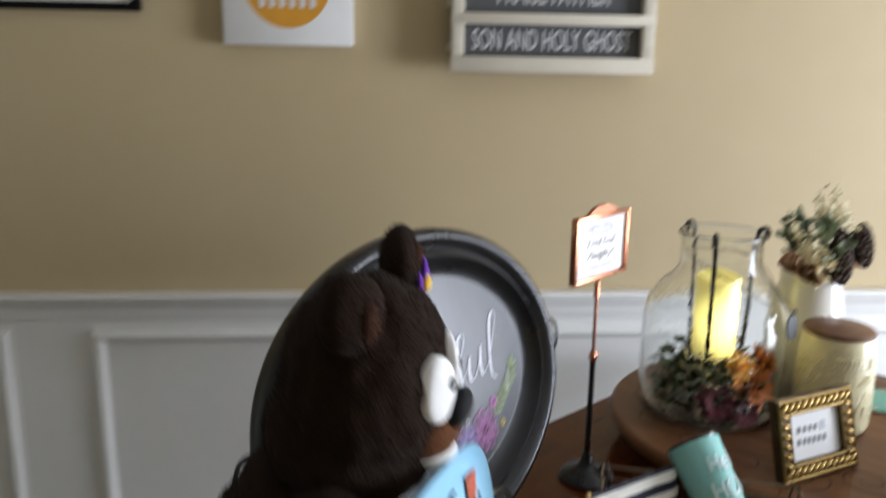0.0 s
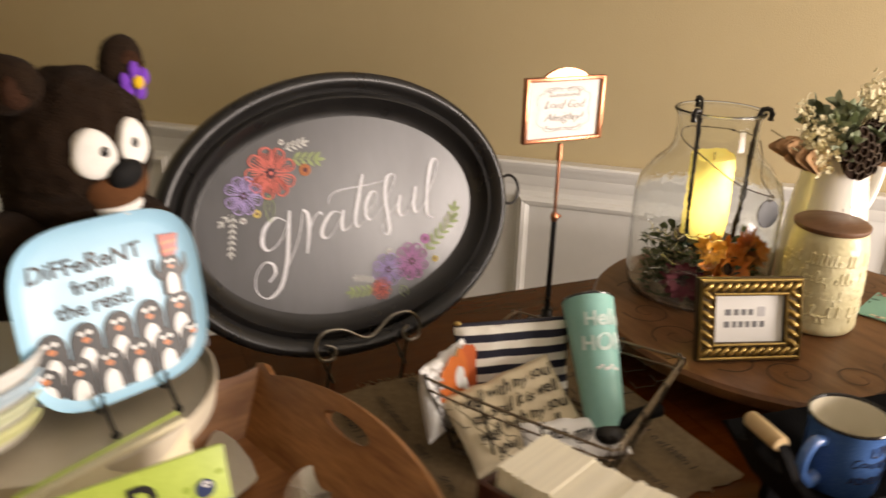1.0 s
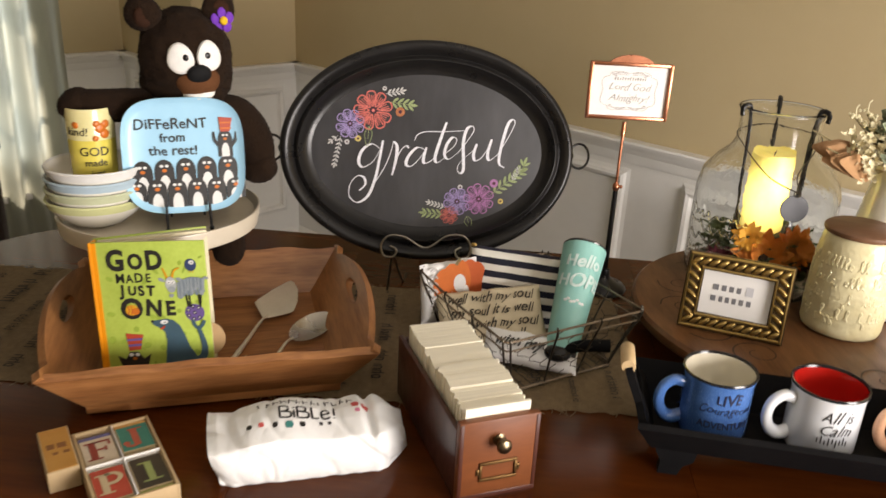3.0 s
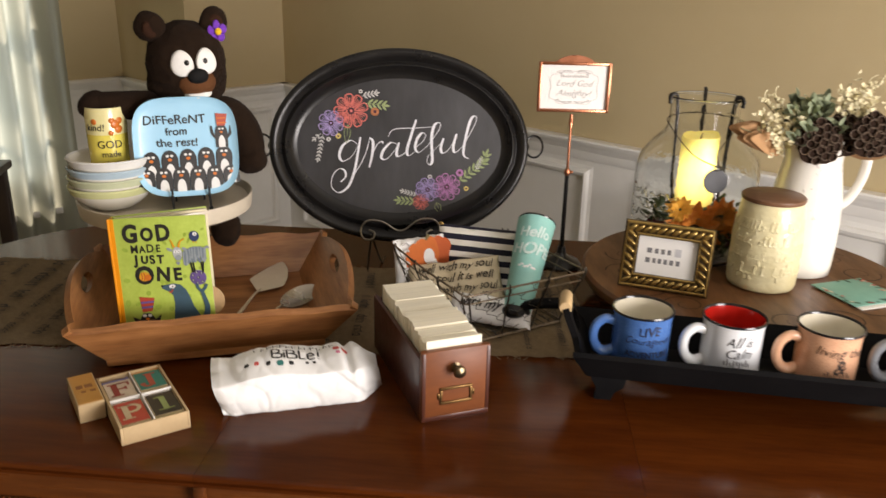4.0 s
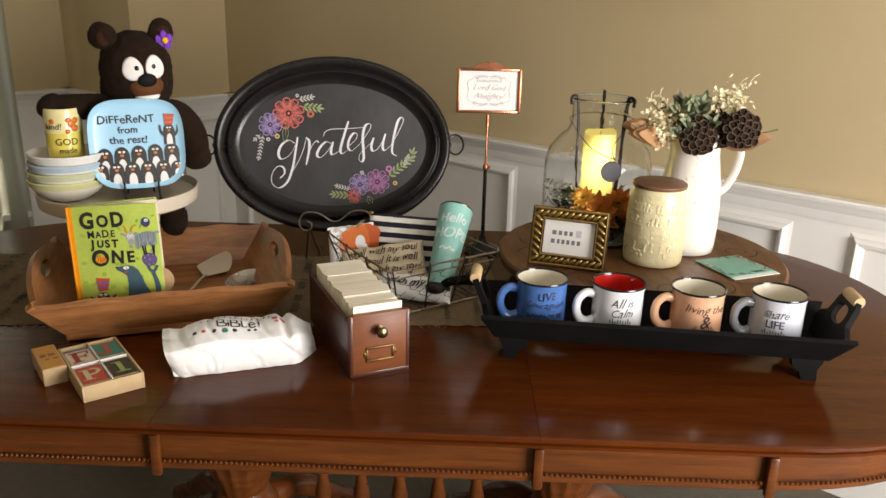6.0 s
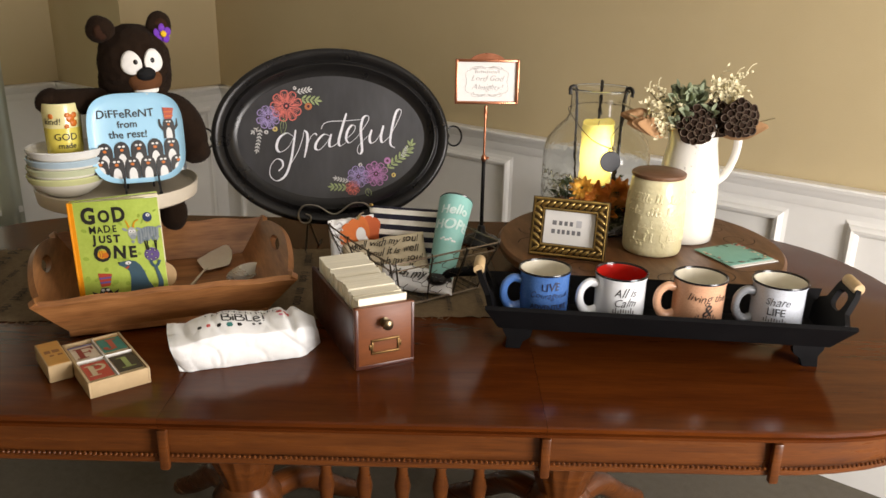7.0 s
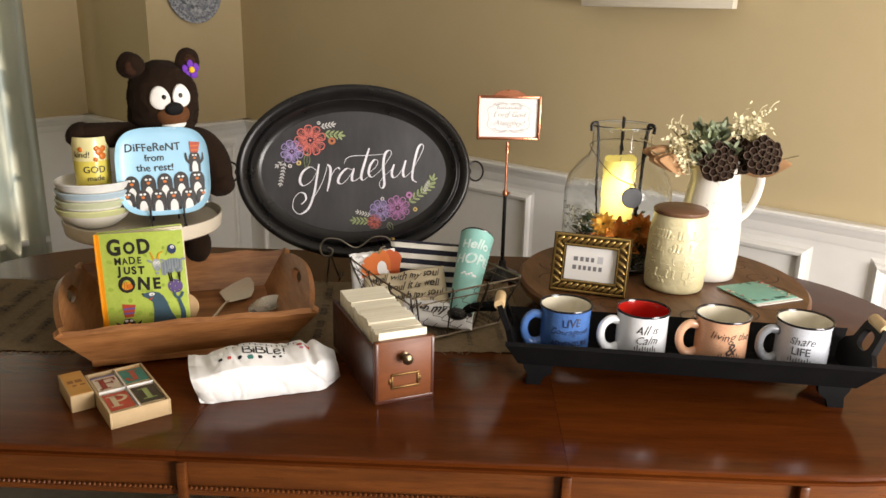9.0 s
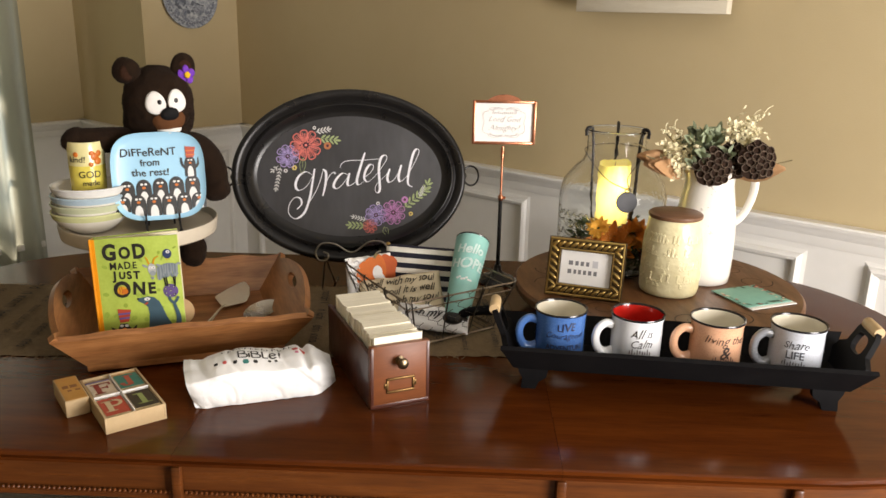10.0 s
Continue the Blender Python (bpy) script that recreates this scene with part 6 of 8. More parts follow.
M_PEACH = mat("peach_glaze", (0.72, 0.41, 0.26), (0.66, 0.36, 0.22), scale=9, rough=0.24, coat=0.35, speck=(0.58, 0.29, 0.17), spscale=500)
M_PALEG = mat("pale_grey_glaze", (0.62, 0.66, 0.73), (0.57, 0.61, 0.67), scale=9, rough=0.2, coat=0.45, speck=(0.50, 0.52, 0.55), spscale=500)
M_SLATEH = mat("slate_grey_handle", (0.20, 0.21, 0.23), (0.16, 0.17, 0.18), scale=9, rough=0.3, coat=0.3)
M_INKNAVY = plain("navy_ink", (0.012, 0.016, 0.05), 0.4)
camp_mug("blue enamel-style mug, ivory inside, on a black tray", -0.228, 0, M_BLUEG, M_IVORY, (("LIVE", 0.069, 0.020, 0.1), ("Courageous", 0.053, 0.0165, 0.35), ("ADVENTURE", 0.030, 0.0135, 0)), M_INKNAVY, 12)
camp_mug("white enamel-style mug, bright red inside, on a black tray", -0.079, 0, M_WHITEG, M_INRED, (("All is", 0.066, 0.022, 0.4), ("Calm", 0.047, 0.021, 0.4), ("-", 0.031, 0.011, 0)), M_INKG, 14, aim=-9)
camp_mug("peach enamel-style mug, ivory inside, on a black tray", 0.073, 0, M_PEACH, M_IVORY, (("living the", 0.064, 0.022, 0.35), ("&", 0.040, 0.028, 0.2), ("-", 0.028, 0.008, 0)), plain("brown_black_ink", (0.03, 0.015, 0.01), 0.5), 10)
camp_mug("pale grey enamel-style mug with a slate handle on a black tray", 0.224, 0, M_PALEG, M_IVORY, (("Share", 0.064, 0.021, 0.35), ("LIFE", 0.045, 0.020, 0.0), ("-", 0.029, 0.010, 0)), plain("slate_ink", (0.06, 0.065, 0.075), 0.5), 8, M_SLATEH, aim=-26)


# ---- the round board and what stands on it ----
M_BOARD = mat("dark_walnut_board", (0.190, 0.082, 0.034), (0.070, 0.028, 0.011), scale=5, stretch=(8, 1.5, 4), rough=0.36, coat=0.0, spec=0.25, contrast=0.45, bump=0.1, bscale=40)
BRD = pose(1.505, 0.862, TOP, 0, 0, 10)
board = thing("turntable_board", "round dark wooden turntable board with branded scrollwork", "turntable", BRD)
bm = bm_new()
lathe(bm, [(0.330, 0.052), (0.342, 0.056), (0.346, 0.064), (0.346, 0.074), (0.340, 0.080), (0.0, 0.080)], 96)
part("board", bm, M_BOARD, board)
bm = bm_new()
lathe(bm, [(0.13, 0.0), (0.135, 0.006), (0.135, 0.020), (0.09, 0.030), (0.09, 0.052)], 48, cap_top=True)
part("turntable_base", bm, M_BLACKWOOD, board)
BZ = TOP + 0.0805
bm = bm_new()
rnd = random.Random(4)
for k in range(16):                    # burnt scroll marks round the rim
    a = 2 * math.pi * k / 16
    cx, cy = 0.255 * math.cos(a), 0.255 * math.sin(a)
    pts = []
    for i in range(15):
        t = i / 14
        rr = 0.046 * (1 - 0.8 * t)
        b = a + (1 if k % 2 else -1) * t * 8.5
        pts.append((cx + rr * math.cos(b), cy + rr * math.sin(b)))
    ribbon(bm, pts, lambda t, d: 0.003 - 0.0015 * t, 0.0802, 3)
tagged(part("burnt_scroll", bm, plain("burnt_mark", (0.035, 0.016, 0.008), 0.7), board), kind="stuff")

# gold rope frame; its printed names are bars
M_GOLD = mat("aged_gold", (0.52, 0.36, 0.13), (0.30, 0.19, 0.06), scale=40, rough=0.34, metal=0.9)
M_GOLDDK = mat("dark_gold_recess", (0.09, 0.055, 0.02), (0.05, 0.03, 0.012), scale=40, rough=0.5, metal=0.5)
FRM = pose(1.3175, 0.713, BZ, -15, 0, -13)
fr = thing("picture_frame", "small gold rope-edged picture frame with a white printed card", "picture frame", FRM)
FW, FH = 0.0885, 0.137
bm = bm_new()
outer, inner = [(-FW, 0), (FW, 0), (FW, FH), (-FW, FH)], [(-FW + 0.030, 0.030), (FW - 0.030, 0.030), (FW - 0.030, FH - 0.030), (-FW + 0.030, FH - 0.030)]
sheet(bm, outer, [inner], -0.004, 0.010)
part("frame_board", bm, M_GOLDDK, fr)
bm = bm_new()
for ins, rr in ((0.0045, 0.0042), (0.0265, 0.0034)):
    tube(bm, [(-FW + ins, -0.005, ins), (FW - ins, -0.005, ins), (FW - ins, -0.005, FH - ins), (-FW + ins, -0.005, FH - ins)], rr, seg=8, closed=True, smooth=False)
part("edge_bead", bm, M_GOLD, fr)
bm = bm_new()


def rope(p, q):
    p, q = Vector(p), Vector(q)
    ln, d = (q - p).length, (q - p).normalized()
    n = int(ln / 0.0145)
    for i in range(n):
        c = p + d * (i + 0.5) * ln / n
        ang = 38 if abs(d.x) > 0.5 else 128
        ball(bm, c, (0.0125, 0.0055, 0.0046), m=pose(0, 0, 0, 0, ang - 90 if abs(d.x) < 0.5 else -ang, 0), sub=2)


rope((-FW + 0.008, -0.0055, 0.0155), (FW - 0.008, -0.0055, 0.0155))
rope((-FW + 0.008, -0.0055, FH - 0.0155), (FW - 0.008, -0.0055, FH - 0.0155))
rope((-FW + 0.0155, -0.0055, 0.020), (-FW + 0.0155, -0.0055, FH - 0.020))
rope((FW - 0.0155, -0.0055, 0.020), (FW - 0.0155, -0.0055, FH - 0.020))
part("rope_moulding", bm, M_GOLD, fr, "twisted gold rope moulding")
bm = bm_new()
box(bm, 0, 0.004, FH / 2, 2 * (FW - 0.029), 0.002, FH - 0.058)
pc = part("printed_card", bm, M_PAPER, fr)
rnd = random.Random(2)
M_CHARINK = plain("charcoal_ink", (0.19, 0.19, 0.20), 0.7)
for z, hh, bars in ((0.0790, 0.0125, ((-0.041, 0.0135), (-0.0255, 0.0105), (-0.0130, 0.0105), (-0.0005, 0.0100))), (0.0590, 0.0125, ((-0.042, 0.0120), (-0.0275, 0.0085), (-0.0170, 0.0095), (-0.0055, 0.0095), (0.0060, 0.0105), (0.0185, 0.0105)))):
    for x, w in bars:
        bm = bm_new()
        box(bm, x + w * 0.45, 0.0026, z, w * 0.72, 0.0006, hh * 0.80)
        part("lettering_bar", bm, M_CHARINK, pc)
bm = bm_new()
box(bm, 0.0215, 0.0026, 0.0800, 0.0125, 0.0006, 0.016)
part("lettering_bar", bm, plain("pale_grey_ink", (0.58, 0.58, 0.60), 0.7), pc, "pale grey printed bar")
bm = bm_new()
box(bm, 0, 0, 0, 0.035, 0.003, 0.11, bevel=0.001)
part("easel_back", bm, M_GOLDDK, fr, m=pose(0, 0.046, 0.060, 15 + 18, 0, 0))

# cream embossed canister
CAN = pose(1.527, 0.803, BZ)
can = thing("canister", "cream ceramic canister with embossed lettering and a wooden lid", "canister", CAN)
bm = bm_new()
CANP = ((0.0, 0.060), (0.003, 0.0655), (0.012, 0.0685), (0.060, 0.0685), (0.110, 0.0672), (0.150, 0.0645), (0.168, 0.0622), (0.178, 0.0602), (0.183, 0.058))


def can_r(z):
    return float(np.interp(z, [p[0] for p in CANP], [p[1] for p in CANP]))


def hand_formed(p, a):
    """Soft dents and ridges of hand-built clay."""
    if p.z < 0.004 or p.z > 0.176:
        return p
    n = noise.noise((p.x * 26, p.y * 26, p.z * 30)) * 0.0012 + abs(noise.noise((p.x * 70, p.y * 70, p.z * 80 + 5))) * 0.0012
    k = 1 + n / 0.066
    return Vector((p.x * k, p.y * k, p.z))


lathe(bm, [(can_r(0.183 * i / 80), 0.183 * i / 80) for i in range(81)], 144, cap_top=True, fn=hand_formed)
part("body", bm, M_CREAM, can, smooth=70)
rnd = random.Random(6)
for row, z in enumerate((0.138, 0.108, 0.078, 0.046)):      # raised looping script round the side
    bm = bm_new()
    a = rnd.uniform(0, 0.4)
    stop = a + 6.0
    while a < stop:
        word = min(stop, a + rnd.uniform(0.55, 0.95))
        pts = []
        while a < word:
            tall, wd = rnd.choice((0.008, 0.009, 0.017, 0.019, -0.012)), rnd.uniform(0.10, 0.15)
            for du, dz in ((0.0, 0.0), (0.35, 0.35), (0.75, 0.85), (0.55, 1.0), (0.30, 0.8), (0.42, 0.2), (0.7, -0.03)):
                an = a + wd * du
                zz = z - 0.006 + tall * dz
                pts.append(((can_r(zz) - 0.0008) * math.sin(an), -(can_r(zz) - 0.0008) * math.cos(an), zz))
            a += wd
        tube(bm, pts, lambda t: 0.0024, seg=8, n=4)
        a += 0.12
    part("embossed_script", bm, M_CREAM, can, "raised cream script")
M_LID = mat("walnut_lid", (0.20, 0.098, 0.052), (0.125, 0.056, 0.028), scale=6, stretch=(1.5, 9, 3), rough=0.45)
bm = bm_new()
lathe(bm, [(0.056, 0.1825), (0.0605, 0.183), (0.0625, 0.186), (0.0623, 0.191), (0.0585, 0.194), (0.0, 0.195)], 64)
part("lid", bm, M_LID, can, "flat brown wooden lid")

# white pitcher with dried flowers
PIT = pose(1.621, 0.913, BZ, 0, 0, 0) @ Matrix.Diagonal((1, 1, 1.075, 1))
pit = thing("pitcher", "tall white ceramic pitcher with a floral relief, holding dried flowers", "pitcher", PIT)
bm = bm_new()


def spout(p, a):
    d = math.cos(a - math.pi)          # the lip is drawn out to -x
    if p.z > 0.235:
        u = (p.z - 0.235) / 0.045
        k = 1 + 0.26 * u * max(0.0, d) ** 3
        return Vector((p.x * k, p.y * (1 - 0.04 * u), p.z + 0.010 * u * max(0.0, d) ** 2 - 0.006 * u * max(0.0, -d) + 0.003 * u * math.sin(3 * a)))
    return p


pp = [(0.066, 0.0), (0.071, 0.003), (0.073, 0.02), (0.0745, 0.06), (0.074, 0.11), (0.070, 0.16), (0.063, 0.20), (0.0585, 0.225), (0.058, 0.245), (0.060, 0.266), (0.063, 0.279), (0.0615, 0.281), (0.057, 0.268), (0.054, 0.245), (0.0535, 0.22), (0.053, 0.19), (0.05, 0.12)]
lathe(bm, pp, 64, fn=spout)
part("body", bm, M_WHITECER, pit, smooth=60)
bm = bm_new()
tube(bm, [(0.050, 0, 0.262), (0.073, 0, 0.274), (0.097, 0, 0.264), (0.107, 0, 0.230), (0.101, 0, 0.188), (0.084, 0, 0.152), (0.066, 0, 0.136)], lambda t: 0.0095 - 0.002 * t, seg=14, flat=1.25)
part("handle", bm, M_WHITECER, pit)
bm = bm_new()
rnd = random.Random(12)
for i in range(64):                    # faint floral transfer on the neck and side
    a = rnd.uniform(-2.0, -0.5)
    z = 0.262 - 0.15 * rnd.random() ** 1.8
    r = float(np.interp(z, (0.06, 0.11, 0.16, 0.20, 0.225, 0.245, 0.266), (0.0745, 0.074, 0.070, 0.063, 0.0585, 0.058, 0.060)))
    ball(bm, (r * math.cos(a), r * math.sin(a), z), (0.0048 * rnd.uniform(.4, 1), 0.0012, 0.003 * rnd.uniform(.4, 1)), m=pose(0, 0, 0, 0, rnd.uniform(0, 90), math.degrees(a) + 90), sub=1)
tagged(part("floral_relief", bm, mat("faded_grey_transfer", (0.50, 0.47, 0.43), (0.62, 0.59, 0.55), scale=60, rough=0.35), pit), kind="stuff")

M_STEM = mat("dry_stem", (0.20, 0.16, 0.07), (0.13, 0.10, 0.05), scale=40, rough=0.9)
M_LEAFG = mat("grey_green_leaf", (0.30, 0.34, 0.21), (0.15, 0.19, 0.12), scale=60, rough=0.7, rand=0.2)
M_CREAMF = mat("dried_cream_flower", (0.78, 0.72, 0.50), (0.66, 0.58, 0.36), scale=80, rough=0.9)
M_HUSK = mat("dried_tan_husk", (0.45, 0.25, 0.12), (0.34, 0.18, 0.08), scale=30, rough=0.85)
M_POD = mat("dark_seed_pod", (0.018, 0.010, 0.007), (0.036, 0.020, 0.013), scale=50, rough=0.85, spec=0.08, bump=0.5, bscale=200)
M_PODRIM = mat("pod_cell_rim", (0.15, 0.10, 0.066), (0.035, 0.022, 0.015), scale=50, rough=0.75)
rnd = random.Random(21)
MOUTH = PIT @ Vector((-0.012, 0, 0.236))


def leaf_blade(bm, base, d, ln, w, mi=0, curl=0.25, up=Vector((0, 0, 1))):
    """A leaf with a fold along its midrib."""
    d = Vector(d).normalized()
    s = d.cross(up)
    s = s.normalized() if s.length > 1e-4 else Vector((1, 0, 0))
    nrm = s.cross(d)
    rows = []
    for i in range(6):
        t = i / 5
        c = Vector(base) + d * ln * t - up * curl * ln * t * t * 0.6
        ww = w * math.sin(math.pi * min(0.97, 0.06 + 0.94 * t)) ** 0.8
        rows.append((bm.verts.new(c - s * ww + nrm * ww * 0.35), bm.verts.new(c), bm.verts.new(c + s * ww + nrm * ww * 0.35)))
    for a, b in zip(rows, rows[1:]):
        bm.faces.new((a[0], a[1], b[1], b[0])).material_index = mi
        bm.faces.new((a[1], a[2], b[2], b[1])).material_index = mi


def spray(name, label, tip, draw, category="dried flower", group="dried bouquet"):
    """One stem from the pitcher's mouth to a tip, in metres from the mouth."""
    th = thing(name, label, category, Matrix.Translation(MOUTH), group=group)
    bm = bm_new()
    t = Vector((tip[0] * 1.2, tip[1] * 1.15, tip[2] * 1.12 + 0.006))
    tube(bm, [(rnd.uniform(-.01, .01), rnd.uniform(-.01, .01), -0.10), (t.x * 0.25, t.y * 0.25, 0.02), t * 0.7, t], 0.0016, seg=6)
    part("stem", bm, M_STEM, th)
    draw(th, t)
    return th


def blossoms(th, t):
    bm = bm_new()
    for i in range(46):
        p = t + Vector((rnd.gauss(0, .013), rnd.gauss(0, .012), rnd.gauss(-.008, .018)))
        d0 = Vector((rnd.gauss(0, 1), rnd.gauss(-.6, 1), rnd.gauss(.5, 1))).normalized()
        q = d0.to_track_quat("Z", "Y").to_matrix()
        for k in range(5):             # a floret of five small petals
            a = 2 * math.pi * k / 5
            leaf_blade(bm, p, q @ Vector((math.cos(a), math.sin(a), 0.55)), rnd.uniform(.006, .010), rnd.uniform(.0022, .0036), curl=rnd.uniform(-.2, .5), up=d0)
    part("blossom", bm, M_CREAMF, th)


def leafy(th, t):
    bm = bm_new()
    for i in range(13):
        u = 0.30 + 0.70 * i / 12
        base = t * u
        a = i * 2.4 + rnd.uniform(-.4, .4)
        d0 = Vector((math.cos(a), math.sin(a), rnd.uniform(.3, 1.1)))
        for k in (-0.7, 0, 0.7):       # lobed leaf
            d1 = Matrix.Rotation(k, 3, "Z") @ d0
            leaf_blade(bm, base, d1, rnd.uniform(.026, .038) * (1 if k == 0 else 0.72), rnd.uniform(.008, .012), curl=rnd.uniform(0, .4), up=Vector((rnd.gauss(0, .4), rnd.gauss(-.5, .4), 0.6)).normalized())
    leaf_blade(bm, t, (t.x, t.y, 0.2), 0.034, 0.007)
    part("leaf", bm, M_LEAFG, th)


def husk(th, t):
    bm = bm_new()
    for i in range(4):
        leaf_blade(bm, t * 0.40 + Vector((0, 0, -0.004 * i)), (t.x + rnd.uniform(-.02, .02), t.y - 0.02 * i, t.z * 0.55 + 0.012 * i), 0.104, 0.024, curl=0.15, up=Vector((rnd.uniform(-.3, .3), -1.0, 0.5)).normalized())
    part("husk", bm, M_HUSK, th)


def berries(th, t):
    bm = bm_new()
    for i in range(26):
        u = 0.55 + 0.55 * i / 25
        p = t * u + Vector((rnd.gauss(0, .005), rnd.gauss(0, .005), 0.02 * math.sin(u * 3)))
        ball(bm, p, rnd.uniform(.0022, .0042), sub=1)
    tube(bm, [t, t * 1.06 + Vector((0.004, 0, 0.012)), t * 1.1 + Vector((.012, 0, .014))], 0.0012, seg=5)
    part("blossom", bm, M_CREAMF, th)


for tip in ((-0.085, -0.03, 0.055), (-0.065, -0.050, 0.040), (0.052, 0.01, 0.110), (0.070, -0.005, 0.095), (0.045, -0.02, 0.085), (0.085, 0.01, 0.080), (-0.050, -0.03, 0.062)):
    spray("dried_flower_stem", "cream dried flower cluster on a thin stem in a pitcher", tip, blossoms)
for tip in ((-0.040, -0.03, 0.075), (-0.015, -0.03, 0.092), (0.010, -0.02, 0.090), (-0.025, 0.03, 0.090), (0.025, 0.04, 0.090), (-0.050, 0.02, 0.070), (-0.022, -0.055, 0.050), (-0.035, -0.05, 0.030), (0.030, -0.045, 0.055)):
    spray("leafy_stem", "grey-green leafy stem in a pitcher of dried flowers", tip, leafy, "leafy stem")
for tip in ((-0.150, -0.03, 0.072), (-0.130, -0.055, 0.050), (0.160, -0.015, 0.045)):
    spray("dried_husk", "curled tan dried husk in a pitcher of dried flowers", tip, husk)
for tip in ((0.100, 0.02, 0.128), (-0.088, -0.01, 0.092), (0.085, 0.04, 0.118), (-0.070, 0.0, 0.098)):
    spray("dried_sprig", "cream berried dried sprig arching from a pitcher", tip, berries)


def pod(th, t):
    """A lotus pod: a flared cup whose domed face is a comb of deep open cells."""
    axis = Vector((t.x * 0.9 + 0.05, -0.92, 0.16)).normalized()
    q = axis.to_track_quat("Z", "Y").to_matrix().to_4x4()
    m = Matrix.Translation(t) @ q
    R = 0.046
    bm = bm_new()
    lathe(bm, [(0.006, -0.050), (0.016, -0.040), (0.030, -0.020), (R * 0.93, -0.004), (R * 0.98, 0.000), (R * 0.90, 0.001), (R * 0.6, 0.006), (R * 0.3, 0.009), (0.0, 0.010)], 40, m=m,
          fn=lambda p, a: Vector((p.x * (1 + 0.05 * math.sin(5 * a) + 0.02 * math.sin(13 * a)), p.y * (1 + 0.05 * math.sin(5 * a)), p.z)))
    part("pod", bm, M_POD, th)
    walls, rims = bm_new(), bm_new()
    for i in range(20):
        a, rr = i * 2.39996, R * 0.88 * math.sqrt((i + 0.35) / 20)
        zz = 0.011 * (1 - (rr / R) ** 2)
        tilt = math.degrees(rr / R * 0.45)
        cr = rnd.uniform(0.0090, 0.0112)
        cm = m @ pose(rr * math.cos(a), rr * math.sin(a), zz, 0, 0, math.degrees(a)) @ pose(0, 0, 0, 0, tilt, 0)
        lathe(walls, [(cr * 0.92, -0.012), (cr, 0.000), (cr * 0.98, 0.0035), (cr * 0.84, 0.0030), (cr * 0.74, -0.004), (cr * 0.5, -0.009), (0.0, -0.010)], 9, cap_bottom=False, m=cm)
        lathe(rims, [(cr * 1.02, 0.0026), (cr * 0.96, 0.0048), (cr * 0.80, 0.0034)], 9, cap_bottom=False, m=cm)
    tagged(part("cell", walls, M_POD, th, smooth=60), kind="stuff")
    tagged(part("cell_rim", rims, M_PODRIM, th, "pale worn cell rims"), kind="stuff")


spray("lotus_pod", "dark brown lotus seed pod with pale cell rims", (0.083, -0.050, 0.047), pod, "seed pod")
spray("lotus_pod", "dark brown lotus seed pod with pale cell rims", (0.000, -0.052, 0.030), pod, "seed pod")
spray("lotus_pod", "dark brown lotus seed pod with pale cell rims", (0.042, -0.030, 0.042), pod, "seed pod")

# big glass jar with a hanging candle
M_GLASS = bpy.data.materials.new("clear_jar_glass")
M_GLASS.use_nodes = True
gb = M_GLASS.node_tree.nodes["Principled BSDF"]
gb.inputs["Base Color"].default_value = (0.97, 0.985, 0.98, 1)
jn, jb = M_GLASS.node_tree.nodes.new("ShaderNodeTexNoise"), M_GLASS.node_tree.nodes.new("ShaderNodeBump")
jn.inputs["Scale"].default_value, jb.inputs["Strength"].default_value, jb.inputs["Distance"].default_value = 26, 0.12, 0.004
M_GLASS.node_tree.links.new(jn.outputs[0], jb.inputs["Height"])
M_GLASS.node_tree.links.new(jb.outputs[0], gb.inputs["Normal"])
gb.inputs["Roughness"].default_value, gb.inputs["Transmission Weight"].default_value, gb.inputs["IOR"].default_value = 0.02, 1.0, 1.3
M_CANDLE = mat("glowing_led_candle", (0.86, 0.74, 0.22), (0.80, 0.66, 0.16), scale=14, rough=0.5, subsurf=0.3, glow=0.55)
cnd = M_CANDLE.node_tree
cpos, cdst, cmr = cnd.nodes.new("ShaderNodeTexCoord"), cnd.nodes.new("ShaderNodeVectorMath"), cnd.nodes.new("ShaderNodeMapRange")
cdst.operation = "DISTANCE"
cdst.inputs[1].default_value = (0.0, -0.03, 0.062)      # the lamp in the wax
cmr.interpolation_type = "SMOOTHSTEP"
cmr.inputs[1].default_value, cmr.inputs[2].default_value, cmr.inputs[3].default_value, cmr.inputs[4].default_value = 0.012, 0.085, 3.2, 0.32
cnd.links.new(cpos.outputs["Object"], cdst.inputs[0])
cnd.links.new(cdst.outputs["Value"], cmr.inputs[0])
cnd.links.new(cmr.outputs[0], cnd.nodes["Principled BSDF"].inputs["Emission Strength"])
JAR = pose(1.399, 0.982, BZ) @ Matrix.Diagonal((1, 1, 0.985, 1))
jar = thing("glass_jar", "large clear glass jar with a candle and silk flowers inside", "jar", JAR)
jp = [(r * 1.035, z) for r, z in ((0.0, 0.004), (0.110, 0.002), (0.124, 0.010), (0.130, 0.03), (0.131, 0.12), (0.130, 0.20), (0.122, 0.232), (0.100, 0.262), (0.080, 0.282), (0.072, 0.300), (0.071, 0.345), (0.076, 0.358), (0.077, 0.362), (0.074, 0.364), (0.0715, 0.360), (0.068, 0.345), (0.069, 0.300), (0.077, 0.280), (0.097, 0.259), (0.119, 0.229), (0.127, 0.198), (0.128, 0.12), (0.127, 0.032), (0.121, 0.013), (0.108, 0.007), (0.0, 0.008))]
bm = bm_new()
lathe(bm, jp, 72, cap_bottom=False)
bmesh.ops.remove_doubles(bm, verts=bm.verts, dist=0.0004)
gl = part("glass_body", bm, M_GLASS, jar, smooth=80)
gl.visible_shadow = False
bm = bm_new()
